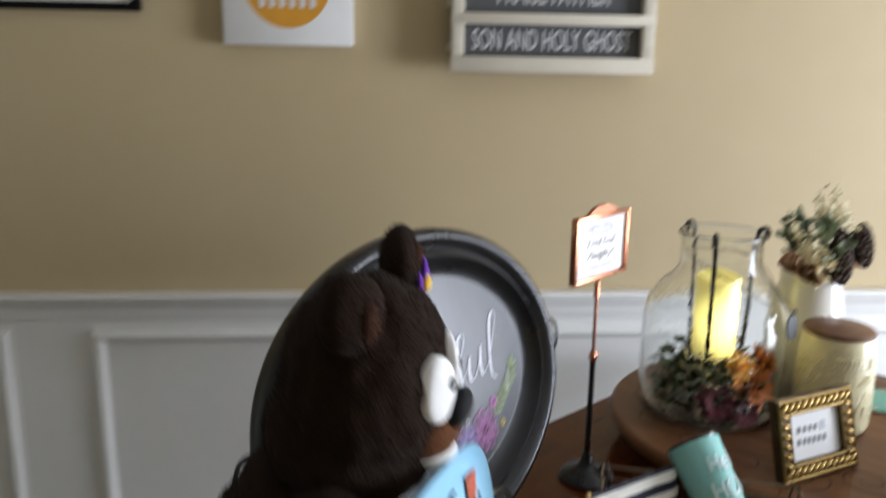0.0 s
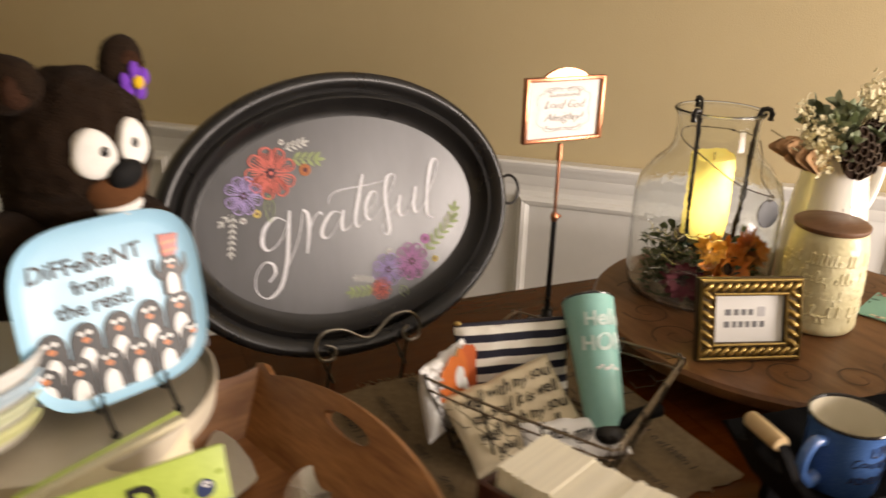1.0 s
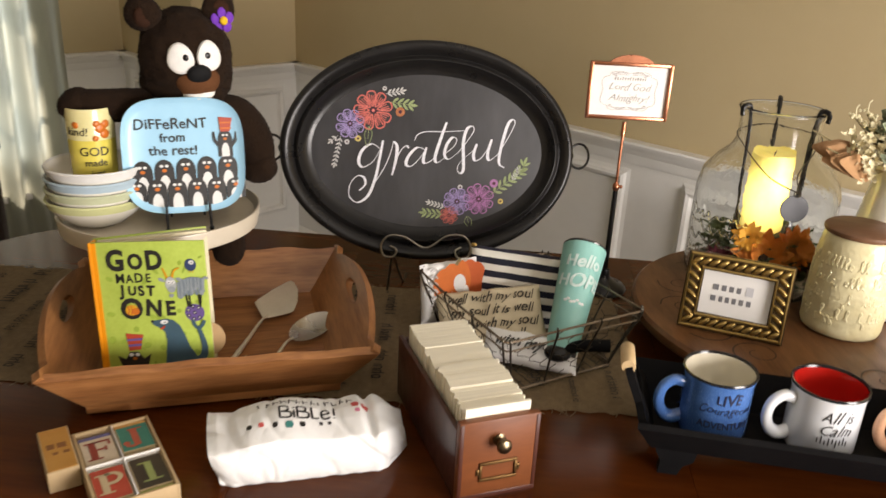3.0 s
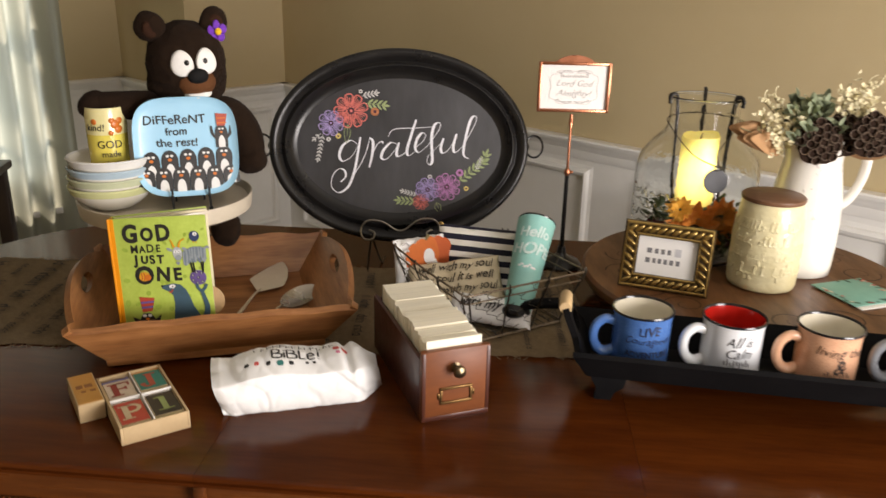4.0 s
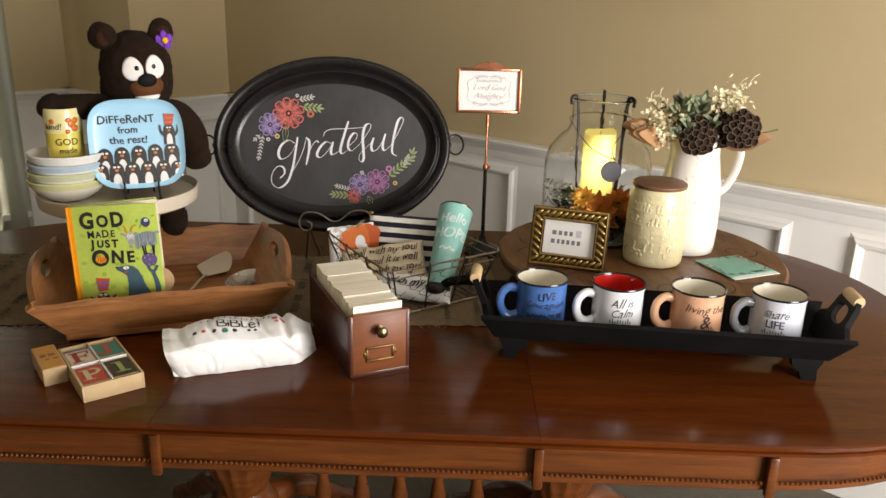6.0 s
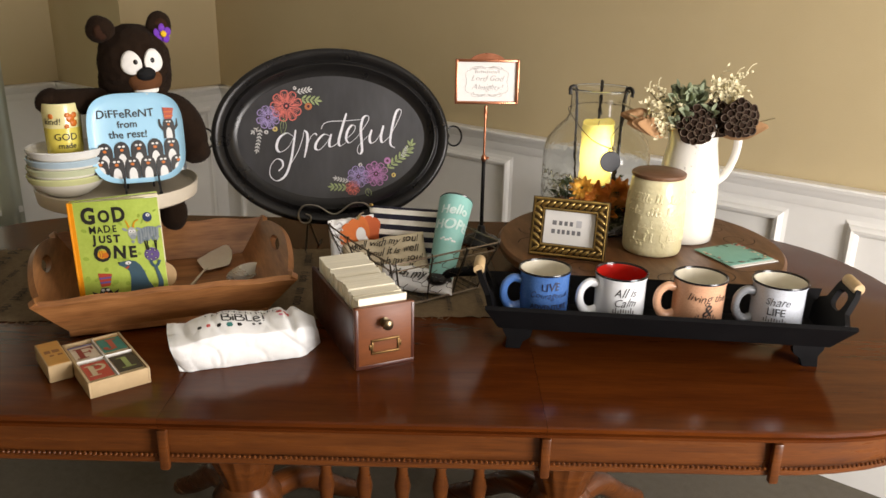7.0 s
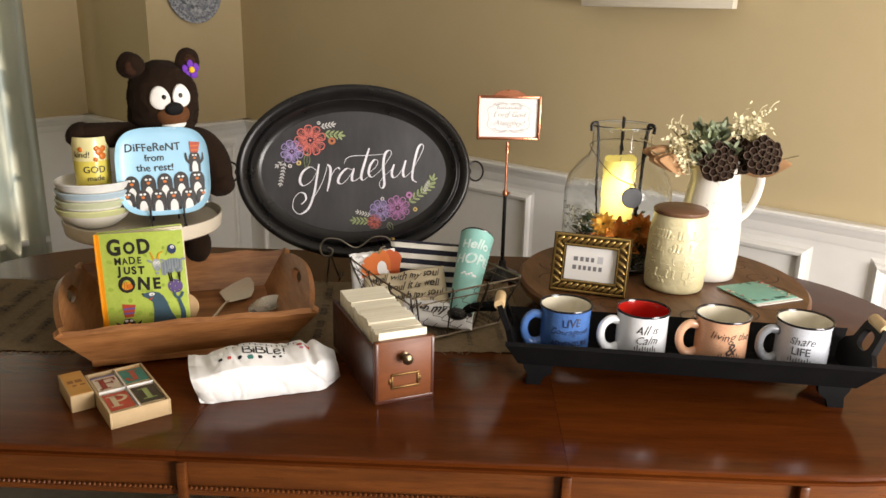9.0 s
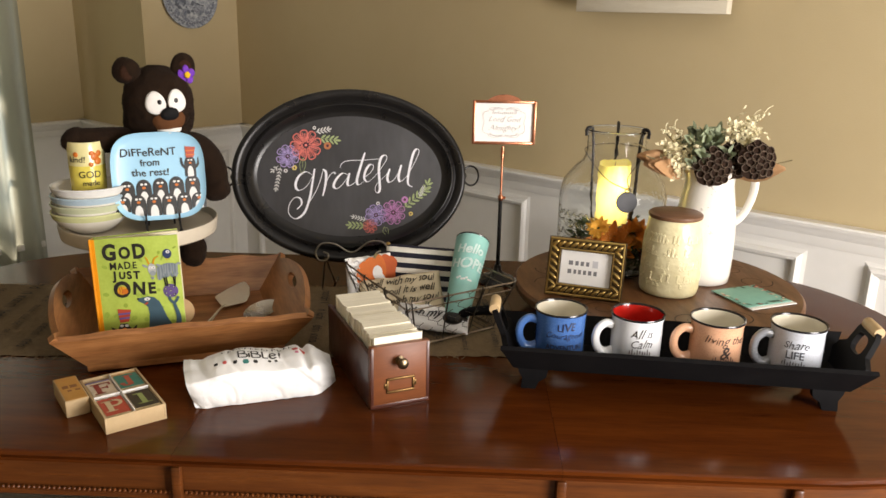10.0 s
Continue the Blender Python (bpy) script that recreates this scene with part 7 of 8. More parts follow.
tube(bm, [(0.0775 * math.cos(t), 0.0775 * math.sin(t), 0.3605) for t in [2 * math.pi * i / 36 for i in range(36)]], 0.0034, seg=10, closed=True, n=1)
lip = part("glass_lip", bm, M_GLASS, jar, "rolled glass lip")
lip.visible_shadow = False
rnd = random.Random(52)
bm = bm_new()
for row in range(5):                   # raised looping pattern pressed into the glass
    z, t, pts = 0.060 + 0.024 * row, radians(-172), []
    while t < radians(-112):
        pts.append((0.1352 * math.cos(t), 0.1352 * math.sin(t), z + rnd.uniform(-.009, .009)))
        t += rnd.uniform(0.035, 0.075)
    tube(bm, pts, 0.0022, seg=8, n=4)
emb = part("embossed_pattern", bm, M_GLASS, jar, "raised clear glass pattern")
emb.visible_shadow = False
hold = thing("candle_holder", "black iron candle holder hooked over the rim of a glass jar", "candle holder", JAR)
for a in (83, -157, -37):
    bm = bm_new()
    ca, sa = math.cos(radians(a)), math.sin(radians(a))
    tube(bm, [(r * ca, r * sa, z) for r, z in ((0.0855, 0.349), (0.087, 0.361), (0.083, 0.3685), (0.076, 0.3695), (0.069, 0.364), (0.066, 0.340), (0.0635, 0.30), (0.061, 0.20), (0.054, 0.118))], lambda t: 0.0032 + 0.0004 * math.sin(t * 60), seg=8, flat=1.5)
    part("hook_strap", bm, M_BLACKMETAL, hold)
bm = bm_new()
lathe(bm, [(0.0, 0.110), (0.056, 0.110), (0.057, 0.116), (0.054, 0.118), (0.0, 0.115)], 40, cap_bottom=False)
part("pan", bm, M_BLACKMETAL, hold)
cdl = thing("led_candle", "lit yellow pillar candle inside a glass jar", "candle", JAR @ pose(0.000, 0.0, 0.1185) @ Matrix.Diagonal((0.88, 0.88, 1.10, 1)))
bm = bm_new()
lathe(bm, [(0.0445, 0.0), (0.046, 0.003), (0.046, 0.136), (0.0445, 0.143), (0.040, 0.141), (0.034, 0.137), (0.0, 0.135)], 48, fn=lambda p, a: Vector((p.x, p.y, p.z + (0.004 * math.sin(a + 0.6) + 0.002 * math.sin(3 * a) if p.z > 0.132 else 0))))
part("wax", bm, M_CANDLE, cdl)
bm = bm_new()
tube(bm, [(0, 0, 0.134), (0.001, 0, 0.141), (0.003, 0.001, 0.146)], 0.001, seg=6)
part("wick", bm, M_BLACK, cdl)
# disc tag on a wire round the neck
tg = thing("disc_tag", "round black chalk tag hung on a wire round a jar neck", "tag", JAR)
tp = JAR.inverted() @ Vector((1.4165, 0.838, 1.044))
bm = bm_new()
lathe(bm, [(0.0, -0.0015), (0.0245, -0.0015), (0.0255, 0.0), (0.0245, 0.0015), (0.0, 0.0015)], 36, cap_bottom=False, m=Matrix.Translation(tp) @ pose(0, 0, 0, 84, 0, 8))
part("disc", bm, plain("grey_slate_tag", (0.035, 0.037, 0.043), 0.5), tg)
bm = bm_new()
tube(bm, [(-0.074, 0.0, 0.315), (-0.070, -0.050, 0.296), (-0.030, -0.112, 0.255), (tp.x - 0.003, tp.y, tp.z + 0.032), (tp.x + 0.003, tp.y, tp.z + 0.032), (0.020, -0.112, 0.262), (0.055, -0.060, 0.296), (0.074, 0.0, 0.315), (0.0, 0.076, 0.318)], 0.0011, seg=6, closed=True)
tube(bm, [tp + Vector((0.006 * math.cos(t), -0.001, 0.0285 + 0.006 * math.sin(t))) for t in [2 * math.pi * i / 8 for i in range(8)]], 0.0011, seg=6, closed=True, n=2)
part("wire", bm, M_DARKWIRE, tg)

# silk flowers in the bottom of the jar
rnd = random.Random(31)
M_PETALO = mat("orange_silk_petal", (0.70, 0.24, 0.03), (0.52, 0.13, 0.012), scale=60, rough=0.75)
M_PETALY = mat("golden_silk_petal", (0.78, 0.40, 0.05), (0.66, 0.28, 0.03), scale=60, rough=0.75)
M_PETALR = mat("burgundy_silk_petal", (0.13, 0.012, 0.022), (0.08, 0.008, 0.014), scale=60, rough=0.8)
M_CORE = mat("dark_flower_core", (0.020, 0.012, 0.008), (0.045, 0.028, 0.016), scale=120, rough=0.9, bump=0.8, bscale=400)
M_MOSS = mat("dark_green_foliage", (0.045, 0.075, 0.025), (0.085, 0.11, 0.045), scale=50, rough=0.85)


def silk_flower(x, y, z, r, mt, core, face, label, layers=3):
    th = thing("silk_flower", label, "silk flower", JAR @ pose(x, y, z), group="flowers in the jar")
    q = Vector(face).normalized().to_track_quat("Z", "Y").to_matrix().to_4x4()
    bm = bm_new()
    for k in range(layers):
        n = max(6, 13 - k)
        for i in range(n):
            a = 2 * math.pi * i / n + k * 0.3
            d = q @ Vector((math.cos(a), math.sin(a), 0.12 + 0.30 * k))
            leaf_blade(bm, q @ Vector((0.15 * r * math.cos(a), 0.15 * r * math.sin(a), 0.004 * k)), d, r * (0.95 - 0.12 * k) * rnd.uniform(.85, 1.05), r * rnd.uniform(.16, .24), curl=rnd.uniform(-.4, .5), up=q @ Vector((0, 0, 1)))
    part("petal", bm, mt, th)
    if core:
        bm = bm_new()
        ball(bm, q @ Vector((0, 0, 0.006)), (r * 0.30, r * 0.30, r * 0.22), m=q, sub=3, rough=0.004, freq=300)
        part("core", bm, core, th)


silk_flower(-0.004, -0.078, 0.078, 0.058, M_PETALO, M_CORE, (0.05, -1, 0.35), "orange silk sunflower with a dark centre in a jar", 4)
silk_flower(0.052, -0.066, 0.104, 0.044, M_PETALO, None, (0.4, -1, 0.4), "full orange silk bloom with ruffled petals in a jar", 5)
silk_flower(-0.036, -0.078, 0.120, 0.030, M_PETALY, None, (-0.3, -1, 0.6), "golden yellow silk bloom in a jar", 4)
silk_flower(-0.075, -0.060, 0.055, 0.038, M_PETALR, M_CORE, (-0.6, -0.8, 0.3), "burgundy silk flower in the bottom of a jar")
silk_flower(-0.030, -0.090, 0.035, 0.036, M_PETALR, M_CORE, (-0.3, -1, 0.2), "burgundy silk flower in the bottom of a jar")
silk_flower(0.085, -0.030, 0.060, 0.038, M_PETALR, M_CORE, (0.9, -0.5, 0.2), "burgundy silk flower in the bottom of a jar")
moss = thing("foliage", "dark green silk foliage filling the bottom of a jar", "foliage", JAR @ pose(0, 0, 0.01))
bm = bm_new()
for i in range(760):
    a, rr, z = rnd.uniform(0, 6.28), 0.122 * math.sqrt(rnd.uniform(0.08, 1)), 0.105 * rnd.random() ** 1.3
    leaf_blade(bm, (rr * math.cos(a) * 0.85, rr * math.sin(a) * 0.85, z), (math.cos(a + rnd.uniform(-1, 1)), math.sin(a + rnd.uniform(-1, 1)), rnd.uniform(0.1, 1.3)), rnd.uniform(.014, .026), rnd.uniform(.005, .008))
tagged(part("leaf", bm, M_MOSS, moss), kind="stuff")

# greeting card on the board
crd = thing("greeting_card", "teal greeting card with a floral border lying on a white envelope", "card", pose(1.717, 0.784, BZ, 0, 0, 28) @ Matrix.Diagonal((0.94, 0.94, 1, 1)))
M_TEAL = mat("teal_card", (0.17, 0.40, 0.33), (0.15, 0.35, 0.29), scale=30, rough=0.6)
bm = bm_new()
box(bm, 0.004, -0.008, 0.0012, 0.140, 0.134, 0.0016)
part("envelope", bm, M_PAPER, crd)
bm = bm_new()
box(bm, 0, 0.002, 0.0032, 0.140, 0.128, 0.0018, bevel=0.0004)
part("card_face", bm, M_TEAL, crd)
bm = bm_new()
rnd = random.Random(8)
for i in range(46):
    s = rnd.choice((0, 1, 2, 3))
    u = rnd.uniform(-1, 1)
    x, y = ((u * 0.062, 0.056), (u * 0.062, -0.052), (0.060, u * 0.052), (-0.060, u * 0.052))[s]
    blot(bm, x + rnd.uniform(-.006, .006), y + rnd.uniform(-.006, .006), rnd.uniform(.003, .009), rnd.uniform(.002, .005), rnd.uniform(0, 3), 0.0046 + 0.00001 * i, 8, rnd.choice((0, 0, 1, 2)))
tagged(part("floral_border", bm, [plain("dark_green_print", (0.03, 0.11, 0.08), 0.6), plain("coral_flower_print", (0.45, 0.08, 0.07), 0.6), plain("cream_print", (0.62, 0.55, 0.40), 0.6)], crd), kind="stuff")


# ---- wire basket and its contents ----
BSK = pose(0.962, 0.700, TOP + 0.007, 0, 0, -5)
basket = thing("wire_basket", "low square dark wire basket holding pouches and a tumbler", "basket", pose(0.9625, 0.6955, TOP + 0.007, 0, 0, 39.6))
KR, KB, KH = 0.1435, 0.112, 0.118       # half widths of rim and base, height


M_RUSTWIRE = mat("tan_weathered_wire", (0.24, 0.18, 0.12), (0.11, 0.078, 0.052), scale=60, rough=0.45, metal=0.5)


def rim_loop(h, z, bend=0.0):
    """A square of ten points a side; one corner is bent up."""
    pts = []
    for c in range(4):
        ca, sa = ((1, 0), (0, 1), (-1, 0), (0, -1))[c]
        for j in range(10):
            u = -0.94 + 1.88 * j / 9
            x, y = h, u * h
            px, py = x * ca - y * sa, x * sa + y * ca
            pts.append((px, py, z + bend * max(0.0, (py - px) / (2 * h)) ** 3))
    return pts


for nm, h, z, bend, r in (("rim_wire", KR, KH, 0.012, 0.0021), ("rim_wire", KR - 0.003, KH - 0.018, 0.010, 0.0015), ("base_wire", KB, 0.004, 0.0, 0.0024)):
    bm = bm_new()
    tube(bm, rim_loop(h, z, bend), r, seg=8, closed=True, n=2)
    part(nm, bm, M_RUSTWIRE, basket)
top, bot = rim_loop(KR, KH, 0.012), rim_loop(KB, 0.004)
for i in (0, 3, 6, 9, 10, 13, 16, 19, 20, 23, 26, 29, 30, 33, 36, 39):
    bm = bm_new()
    a, b = Vector(top[i]), Vector(bot[i])
    out = Vector((a.x, a.y, 0)).normalized() * 0.004
    tube(bm, [a + Vector((0, 0, 0.006)), a + out, a.lerp(b, 0.16) + out, a.lerp(b, 0.5), b], 0.0019, seg=6, n=3)
    part("upright_wire", bm, M_DARKWIRE, basket)
bm = bm_new()                          # hexagonal netting between rim and base
NET, LV = 44, 6


def net_at(i, j):
    t = j / LV
    f = (i % NET) / NET * 40
    k = int(f)
    u = f - k
    a = Vector(top[k % 40]).lerp(Vector(top[(k + 1) % 40]), u)
    b = Vector(bot[k % 40]).lerp(Vector(bot[(k + 1) % 40]), u)
    return a.lerp(b, t)


for j in range(LV):
    for i in range(NET):
        if (i + j) % 2 == 0:
            tube(bm, [net_at(i, j), net_at(i + 0.5, j + 0.35), net_at(i + 0.5, j + 0.75), net_at(i + 1, j + 1)], 0.0007, seg=4, smooth=False)
            tube(bm, [net_at(i + 1, j), net_at(i + 0.5, j + 0.35)], 0.0007, seg=4, smooth=False)
for i in range(14):
    x = -KB * 0.95 + i * KB * 1.9 / 13
    tube(bm, [(x, -KB, 0.003), (x, KB, 0.003)], 0.0009, seg=4, smooth=False)
tagged(part("wire_netting", bm, M_DARKWIRE, basket), kind="stuff")

def puff(w, h, d, nu=26, nv=20, sag=0.0, seed=0, square=3.0):
    """A soft pouch standing in xz, base at z = 0."""
    bm = bm_new()
    gr = {}
    for side in (-1, 1):
        for i in range(nu + 1):
            for j in range(nv + 1):
                u, v = 2 * i / nu - 1, j / nv
                edge = (1 - abs(u) ** square) * (1 - abs(2 * v - 1) ** square)
                n = noise.noise((u * 3 + seed, v * 3, side))
                if edge < 1e-6 and side > 0:
                    gr[side, i, j] = gr[-1, i, j]
                    continue
                gr[side, i, j] = bm.verts.new((u * w / 2 * (1 - 0.03 * math.sin(math.pi * v)), side * d / 2 * edge ** 0.55 * (1 + 0.35 * n), v * h - sag * (1 - u * u) * v + 0.004 * n))
    for side in (-1, 1):
        for i in range(nu):
            for j in range(nv):
                q = [gr[side, i, j], gr[side, i + 1, j], gr[side, i + 1, j + 1], gr[side, i, j + 1]]
                if len(set(q)) == 4:
                    bm.faces.new(q if side < 0 else q[::-1])
    return bm


# striped pouch: white cloth with navy bands of its own weave
def stripes(name, c1, c2, count, axis="Z", offset=0.0):
    m = bpy.data.materials.new(name)
    m.use_nodes = True
    nt = m.node_tree
    n, l = nt.nodes, nt.links
    tc, sp, mu, fr_, cmp_, mx = n.new("ShaderNodeTexCoord"), n.new("ShaderNodeSeparateXYZ"), n.new("ShaderNodeMath"), n.new("ShaderNodeMath"), n.new("ShaderNodeMath"), n.new("ShaderNodeMix")
    l.new(tc.outputs["Object"], sp.inputs[0])
    mu.operation, fr_.operation, cmp_.operation = "MULTIPLY_ADD", "FRACT", "GREATER_THAN"
    mu.inputs[1].default_value, mu.inputs[2].default_value, cmp_.inputs[1].default_value = count, offset, 0.5
    l.new(sp.outputs[axis], mu.inputs[0])
    l.new(mu.outputs[0], fr_.inputs[0])
    l.new(fr_.outputs[0], cmp_.inputs[0])
    mx.data_type = "RGBA"
    mx.inputs[6].default_value, mx.inputs[7].default_value = (*c1, 1), (*c2, 1)
    l.new(cmp_.outputs[0], mx.inputs[0])
    l.new(mx.outputs[2], n["Principled BSDF"].inputs["Base Color"])
    n["Principled BSDF"].inputs["Roughness"].default_value = 0.85
    nz, bp = n.new("ShaderNodeTexNoise"), n.new("ShaderNodeBump")
    nz.inputs["Scale"].default_value = 500
    bp.inputs["Strength"].default_value, bp.inputs["Distance"].default_value = 0.4, 0.001
    l.new(nz.outputs[0], bp.inputs["Height"])
    l.new(bp.outputs[0], n["Principled BSDF"].inputs["Normal"])
    return m


M_STRIPE = stripes("navy_striped_canvas", (0.80, 0.78, 0.71), (0.010, 0.011, 0.026), 40.0, "Z", 0.15)
sp1 = thing("striped_pouch", "navy and white striped canvas zip pouch standing in a basket", "pouch", pose(0.930, 0.772, TOP + 0.024, -14, 0, -6))
part("pouch_body", puff(0.185, 0.135, 0.022, seed=3, square=8), M_STRIPE, sp1, smooth=80)
bm = bm_new()
box(bm, 0, 0, 0.136, 0.182, 0.006, 0.006, bevel=0.002)
part("zip", bm, plain("navy_zip", (0.012, 0.012, 0.03), 0.6), sp1)
bm = bm_new()
ball(bm, (-0.088, -0.004, 0.140), (0.006, 0.003, 0.004), sub=2)
part("zip_pull", bm, M_GOLD, sp1, "gold zip pull")
# script printed pouch in front
M_FADEDINK = mat("faded_black_print", (0.016, 0.013, 0.010), (0.060, 0.048, 0.034), scale=300, rough=0.9)
M_LINEN = mat("tan_linen", (0.62, 0.53, 0.37), (0.55, 0.46, 0.31), scale=60, rough=0.9, bump=0.4, bscale=700)
sp2 = thing("script_pouch", "tan linen pouch printed with black script, in a basket", "pouch", pose(0.915, 0.656, TOP + 0.020, -48, -7, 14))
part("pouch_body", puff(0.196, 0.122, 0.026, seed=8, square=9), M_LINEN, sp2, smooth=80)
for tx, z, x in (("well with my soul", 0.100, 0.0), ("my soul it is well", 0.074, 0.0), ("well with my soul", 0.048, 0.002), ("soul it is well", 0.022, -0.004)):
    write(tx, 0.0245, M_FADEDINK, sp2, pose(x, -0.0165, z, 0, 0, 0) @ Matrix.Diagonal((0.9, 1, 1, 1)) @ FACE, shear=0.5, bold=0.0002, sway=0.18)
# pale script cloth lying lower, and the pumpkin-print pouch
sp3 = thing("script_cloth", "white cloth printed with black script lying in a basket", "cloth", BSK @ pose(0.02, -0.074, 0.008, -52, 4, 4))
part("cloth_body", puff(0.17, 0.062, 0.030, seed=15, square=4), M_CLOTH, sp3, smooth=80)
write("with my soul", 0.026, M_INKG, sp3, pose(0, -0.0205, 0.034) @ FACE, shear=0.45, bold=0.0005, sway=0.16)
sp4 = thing("pumpkin_pouch", "white pouch with an orange pumpkin print in a basket", "pouch", pose(0.816, 0.742, TOP + 0.028, -10, 2, 42))
part("pouch_body", puff(0.128, 0.116, 0.030, seed=20, square=5), M_CLOTH, sp4, smooth=80)
bm = bm_new()
for k, (x, rx) in enumerate(((-0.024, 0.020), (0.040, 0.020), (-0.009, 0.021), (0.026, 0.021), (0.008, 0.020))):
    blot(bm, x, 0.076 - 0.0004 * abs(k - 4) ** 2, rx, 0.036 - 0.0012 * (4 - k), 0, 0.0002 * k, 18, k % 2)
blot(bm, 0.006, 0.072, 0.012, 0.016, 0.1, 0.0014, 14, 2)
ribbon(bm, [(0.000, 0.104), (0.002, 0.109), (0.008, 0.113)], 0.006, 0.0012, 4, 3)
for i in range(7):
    ribbon(bm, [(-0.050, 0.100 - 0.012 * i), (-0.042, 0.104 - 0.012 * i), (-0.036, 0.098 - 0.012 * i)], 0.0035, 0.0003, 3, 4)
part("pumpkin_print", bm, [plain("orange_ink", (0.62, 0.14, 0.02), 0.7), plain("deep_orange_ink", (0.52, 0.09, 0.015), 0.7), M_WHITEP, M_STEM, M_GREYINK], sp4, "orange pumpkin print", m=pose(0.006, -0.0165, -0.006) @ FACE @ Matrix.Diagonal((1.15, 1.12, 1, 1)))
# tumbler leaning in the basket
M_MINT = mat("mint_powder_coat", (0.25, 0.55, 0.50), (0.21, 0.49, 0.45), scale=20, rough=0.4, bump=0.15, bscale=800)
M_PALEINK = mat("pale_mint_ink", (0.66, 0.76, 0.74), (0.42, 0.62, 0.58), scale=60, rough=0.5, contrast=0.4)
a0, a1 = Vector((1.029, 0.648, TOP + 0.032)), Vector((1.055, 0.790, 0.944))
ax = (a1 - a0).normalized()
TUM = Matrix.Translation(a0) @ Matrix.Rotation(0, 4, "Z") @ ax.to_track_quat("Z", "Y").to_matrix().to_4x4()
# keep the lettering to the front: local -y must look at the room
yax = (Vector((0, 1, 0)) - ax * ax.y).normalized()
TUM = Matrix.Translation(a0) @ Matrix((yax.cross(ax), yax, ax)).transposed().to_4x4()
tum = thing("tumbler", "mint green tumbler with white lettering leaning in a basket", "tumbler", TUM)
TLN = (a1 - a0).length
bm = bm_new()
lathe(bm, [(0.027, 0.004), (0.0285, 0.010), (0.040, TLN - 0.010), (0.0405, TLN - 0.002), (0.039, TLN)], 48)
part("body", bm, M_MINT, tum)
bm = bm_new()
lathe(bm, [(0.024, 0.0), (0.0278, 0.001), (0.0282, 0.0095)], 40)
part("base", bm, M_BLACK, tum)
bm = bm_new()
lathe(bm, [(0.0392, TLN - 0.002), (0.0405, TLN + 0.001), (0.038, TLN + 0.004), (0.030, TLN + 0.002), (0.0, TLN + 0.002)], 48, cap_bottom=False)
part("lid", bm, plain("smoky_lid", (0.03, 0.03, 0.032), 0.2), tum)
for tx, z, sz, r in (("Hello", TLN * 0.81, 0.032, 0.0390), ("HOPE", TLN * 0.63, 0.034, 0.0372)):
    write(tx, sz, M_PALEINK, tum, pose(0, 0, z), wrap=r, shear=0.15, bold=0.0008, sway=0.12)
bm = bm_new()
for i in range(7):
    a = -0.5 + i * 0.16
    ball(bm, (0.0335 * math.sin(a), -0.0335 * math.cos(a), TLN * 0.45 + 0.003 * math.sin(i * 2)), (0.004, 0.001, 0.003), m=pose(0, 0, 0, 0, 0, math.degrees(a)), sub=1)
part("leaf_print", bm, M_WHITEP, tum)
# dark handled thing lying in the basket's end
knf = thing("kitchen_scoop", "small dark-handled scoop lying in a wire basket", "scoop", BSK @ pose(0.125, -0.045, 0.040, 0, 0, 12))
bm = bm_new()
tube(bm, [(-0.05, 0, 0), (-0.02, 0, 0.012), (0.03, 0, 0.016)], lambda t: 0.009 + 0.003 * t, seg=12)
part("handle", bm, M_BLACKWOOD, knf)
bm = bm_new()
ball(bm, (-0.058, 0, -0.004), (0.024, 0.020, 0.015), sub=3)
part("scoop_bowl", bm, M_BLACKMETAL, knf)


# ---- on the walls and by the window ----
WALLF = ROOM @ pose(0, YB, 0)          # x along the back wall, facing -y

# lettered wooden plank sign
M_WHITEWASH = mat("whitewashed_wood", (0.66, 0.61, 0.50), (0.56, 0.50, 0.39), scale=5, stretch=(2, 12, 14), rough=0.7, bump=0.2, bscale=60)
M_SLATEB = mat("charcoal_board", (0.085, 0.085, 0.088), (0.065, 0.065, 0.068), scale=12, rough=0.7)
M_DIMWHITE = plain("chalky_white_letter", (0.60, 0.60, 0.60), 0.8)
psign = thing("plank_sign", "whitewashed wooden wall sign with charcoal panels and white lettering", "wall sign", WALLF @ pose(0.122, -0.030, 1.482))
PSW = 0.502
for nm, z, hh, d in (("bottom_slat", 0.019, 0.038, 0.034), ("slat", 0.127, 0.026, 0.030), ("slat", 0.235, 0.026, 0.030), ("slat", 0.343, 0.026, 0.030), ("top_slat", 0.455, 0.038, 0.034)):
    bm = bm_new()
    box(bm, PSW / 2, -d / 2 - 0.012, z, PSW, d, hh, bevel=0.002)
    part(nm, bm, M_WHITEWASH, psign)
for x in (0.016, PSW - 0.016):
    bm = bm_new()
    box(bm, x, -0.024, 0.237, 0.030, 0.032, 0.474, bevel=0.002)
    part("upright", bm, M_WHITEWASH, psign)
for i, tx in enumerate(("SON AND HOLY GHOST", "PRAISE FATHER", "", "")):
    z = 0.076 + 0.108 * i
    bm = bm_new()
    box(bm, PSW / 2, -0.010, z, PSW - 0.04, 0.012, 0.086)
    pnl = part("panel", bm, M_SLATEB, psign, "charcoal painted panel")
    if tx:
        write(tx, 0.064, M_DIMWHITE, pnl, pose(PSW / 2, -0.0165, z) @ FACE @ Matrix.Diagonal((0.56 if i == 0 else 0.64, 1.05, 1, 1)), bold=0.0004)
for z in (0.060, 0.165, 0.30, 0.41):
    bm = bm_new()
    box(bm, PSW / 2, 0.009, z, PSW + 0.012, 0.042, 0.020)
    part("batten", bm, M_WHITEWASH, psign)

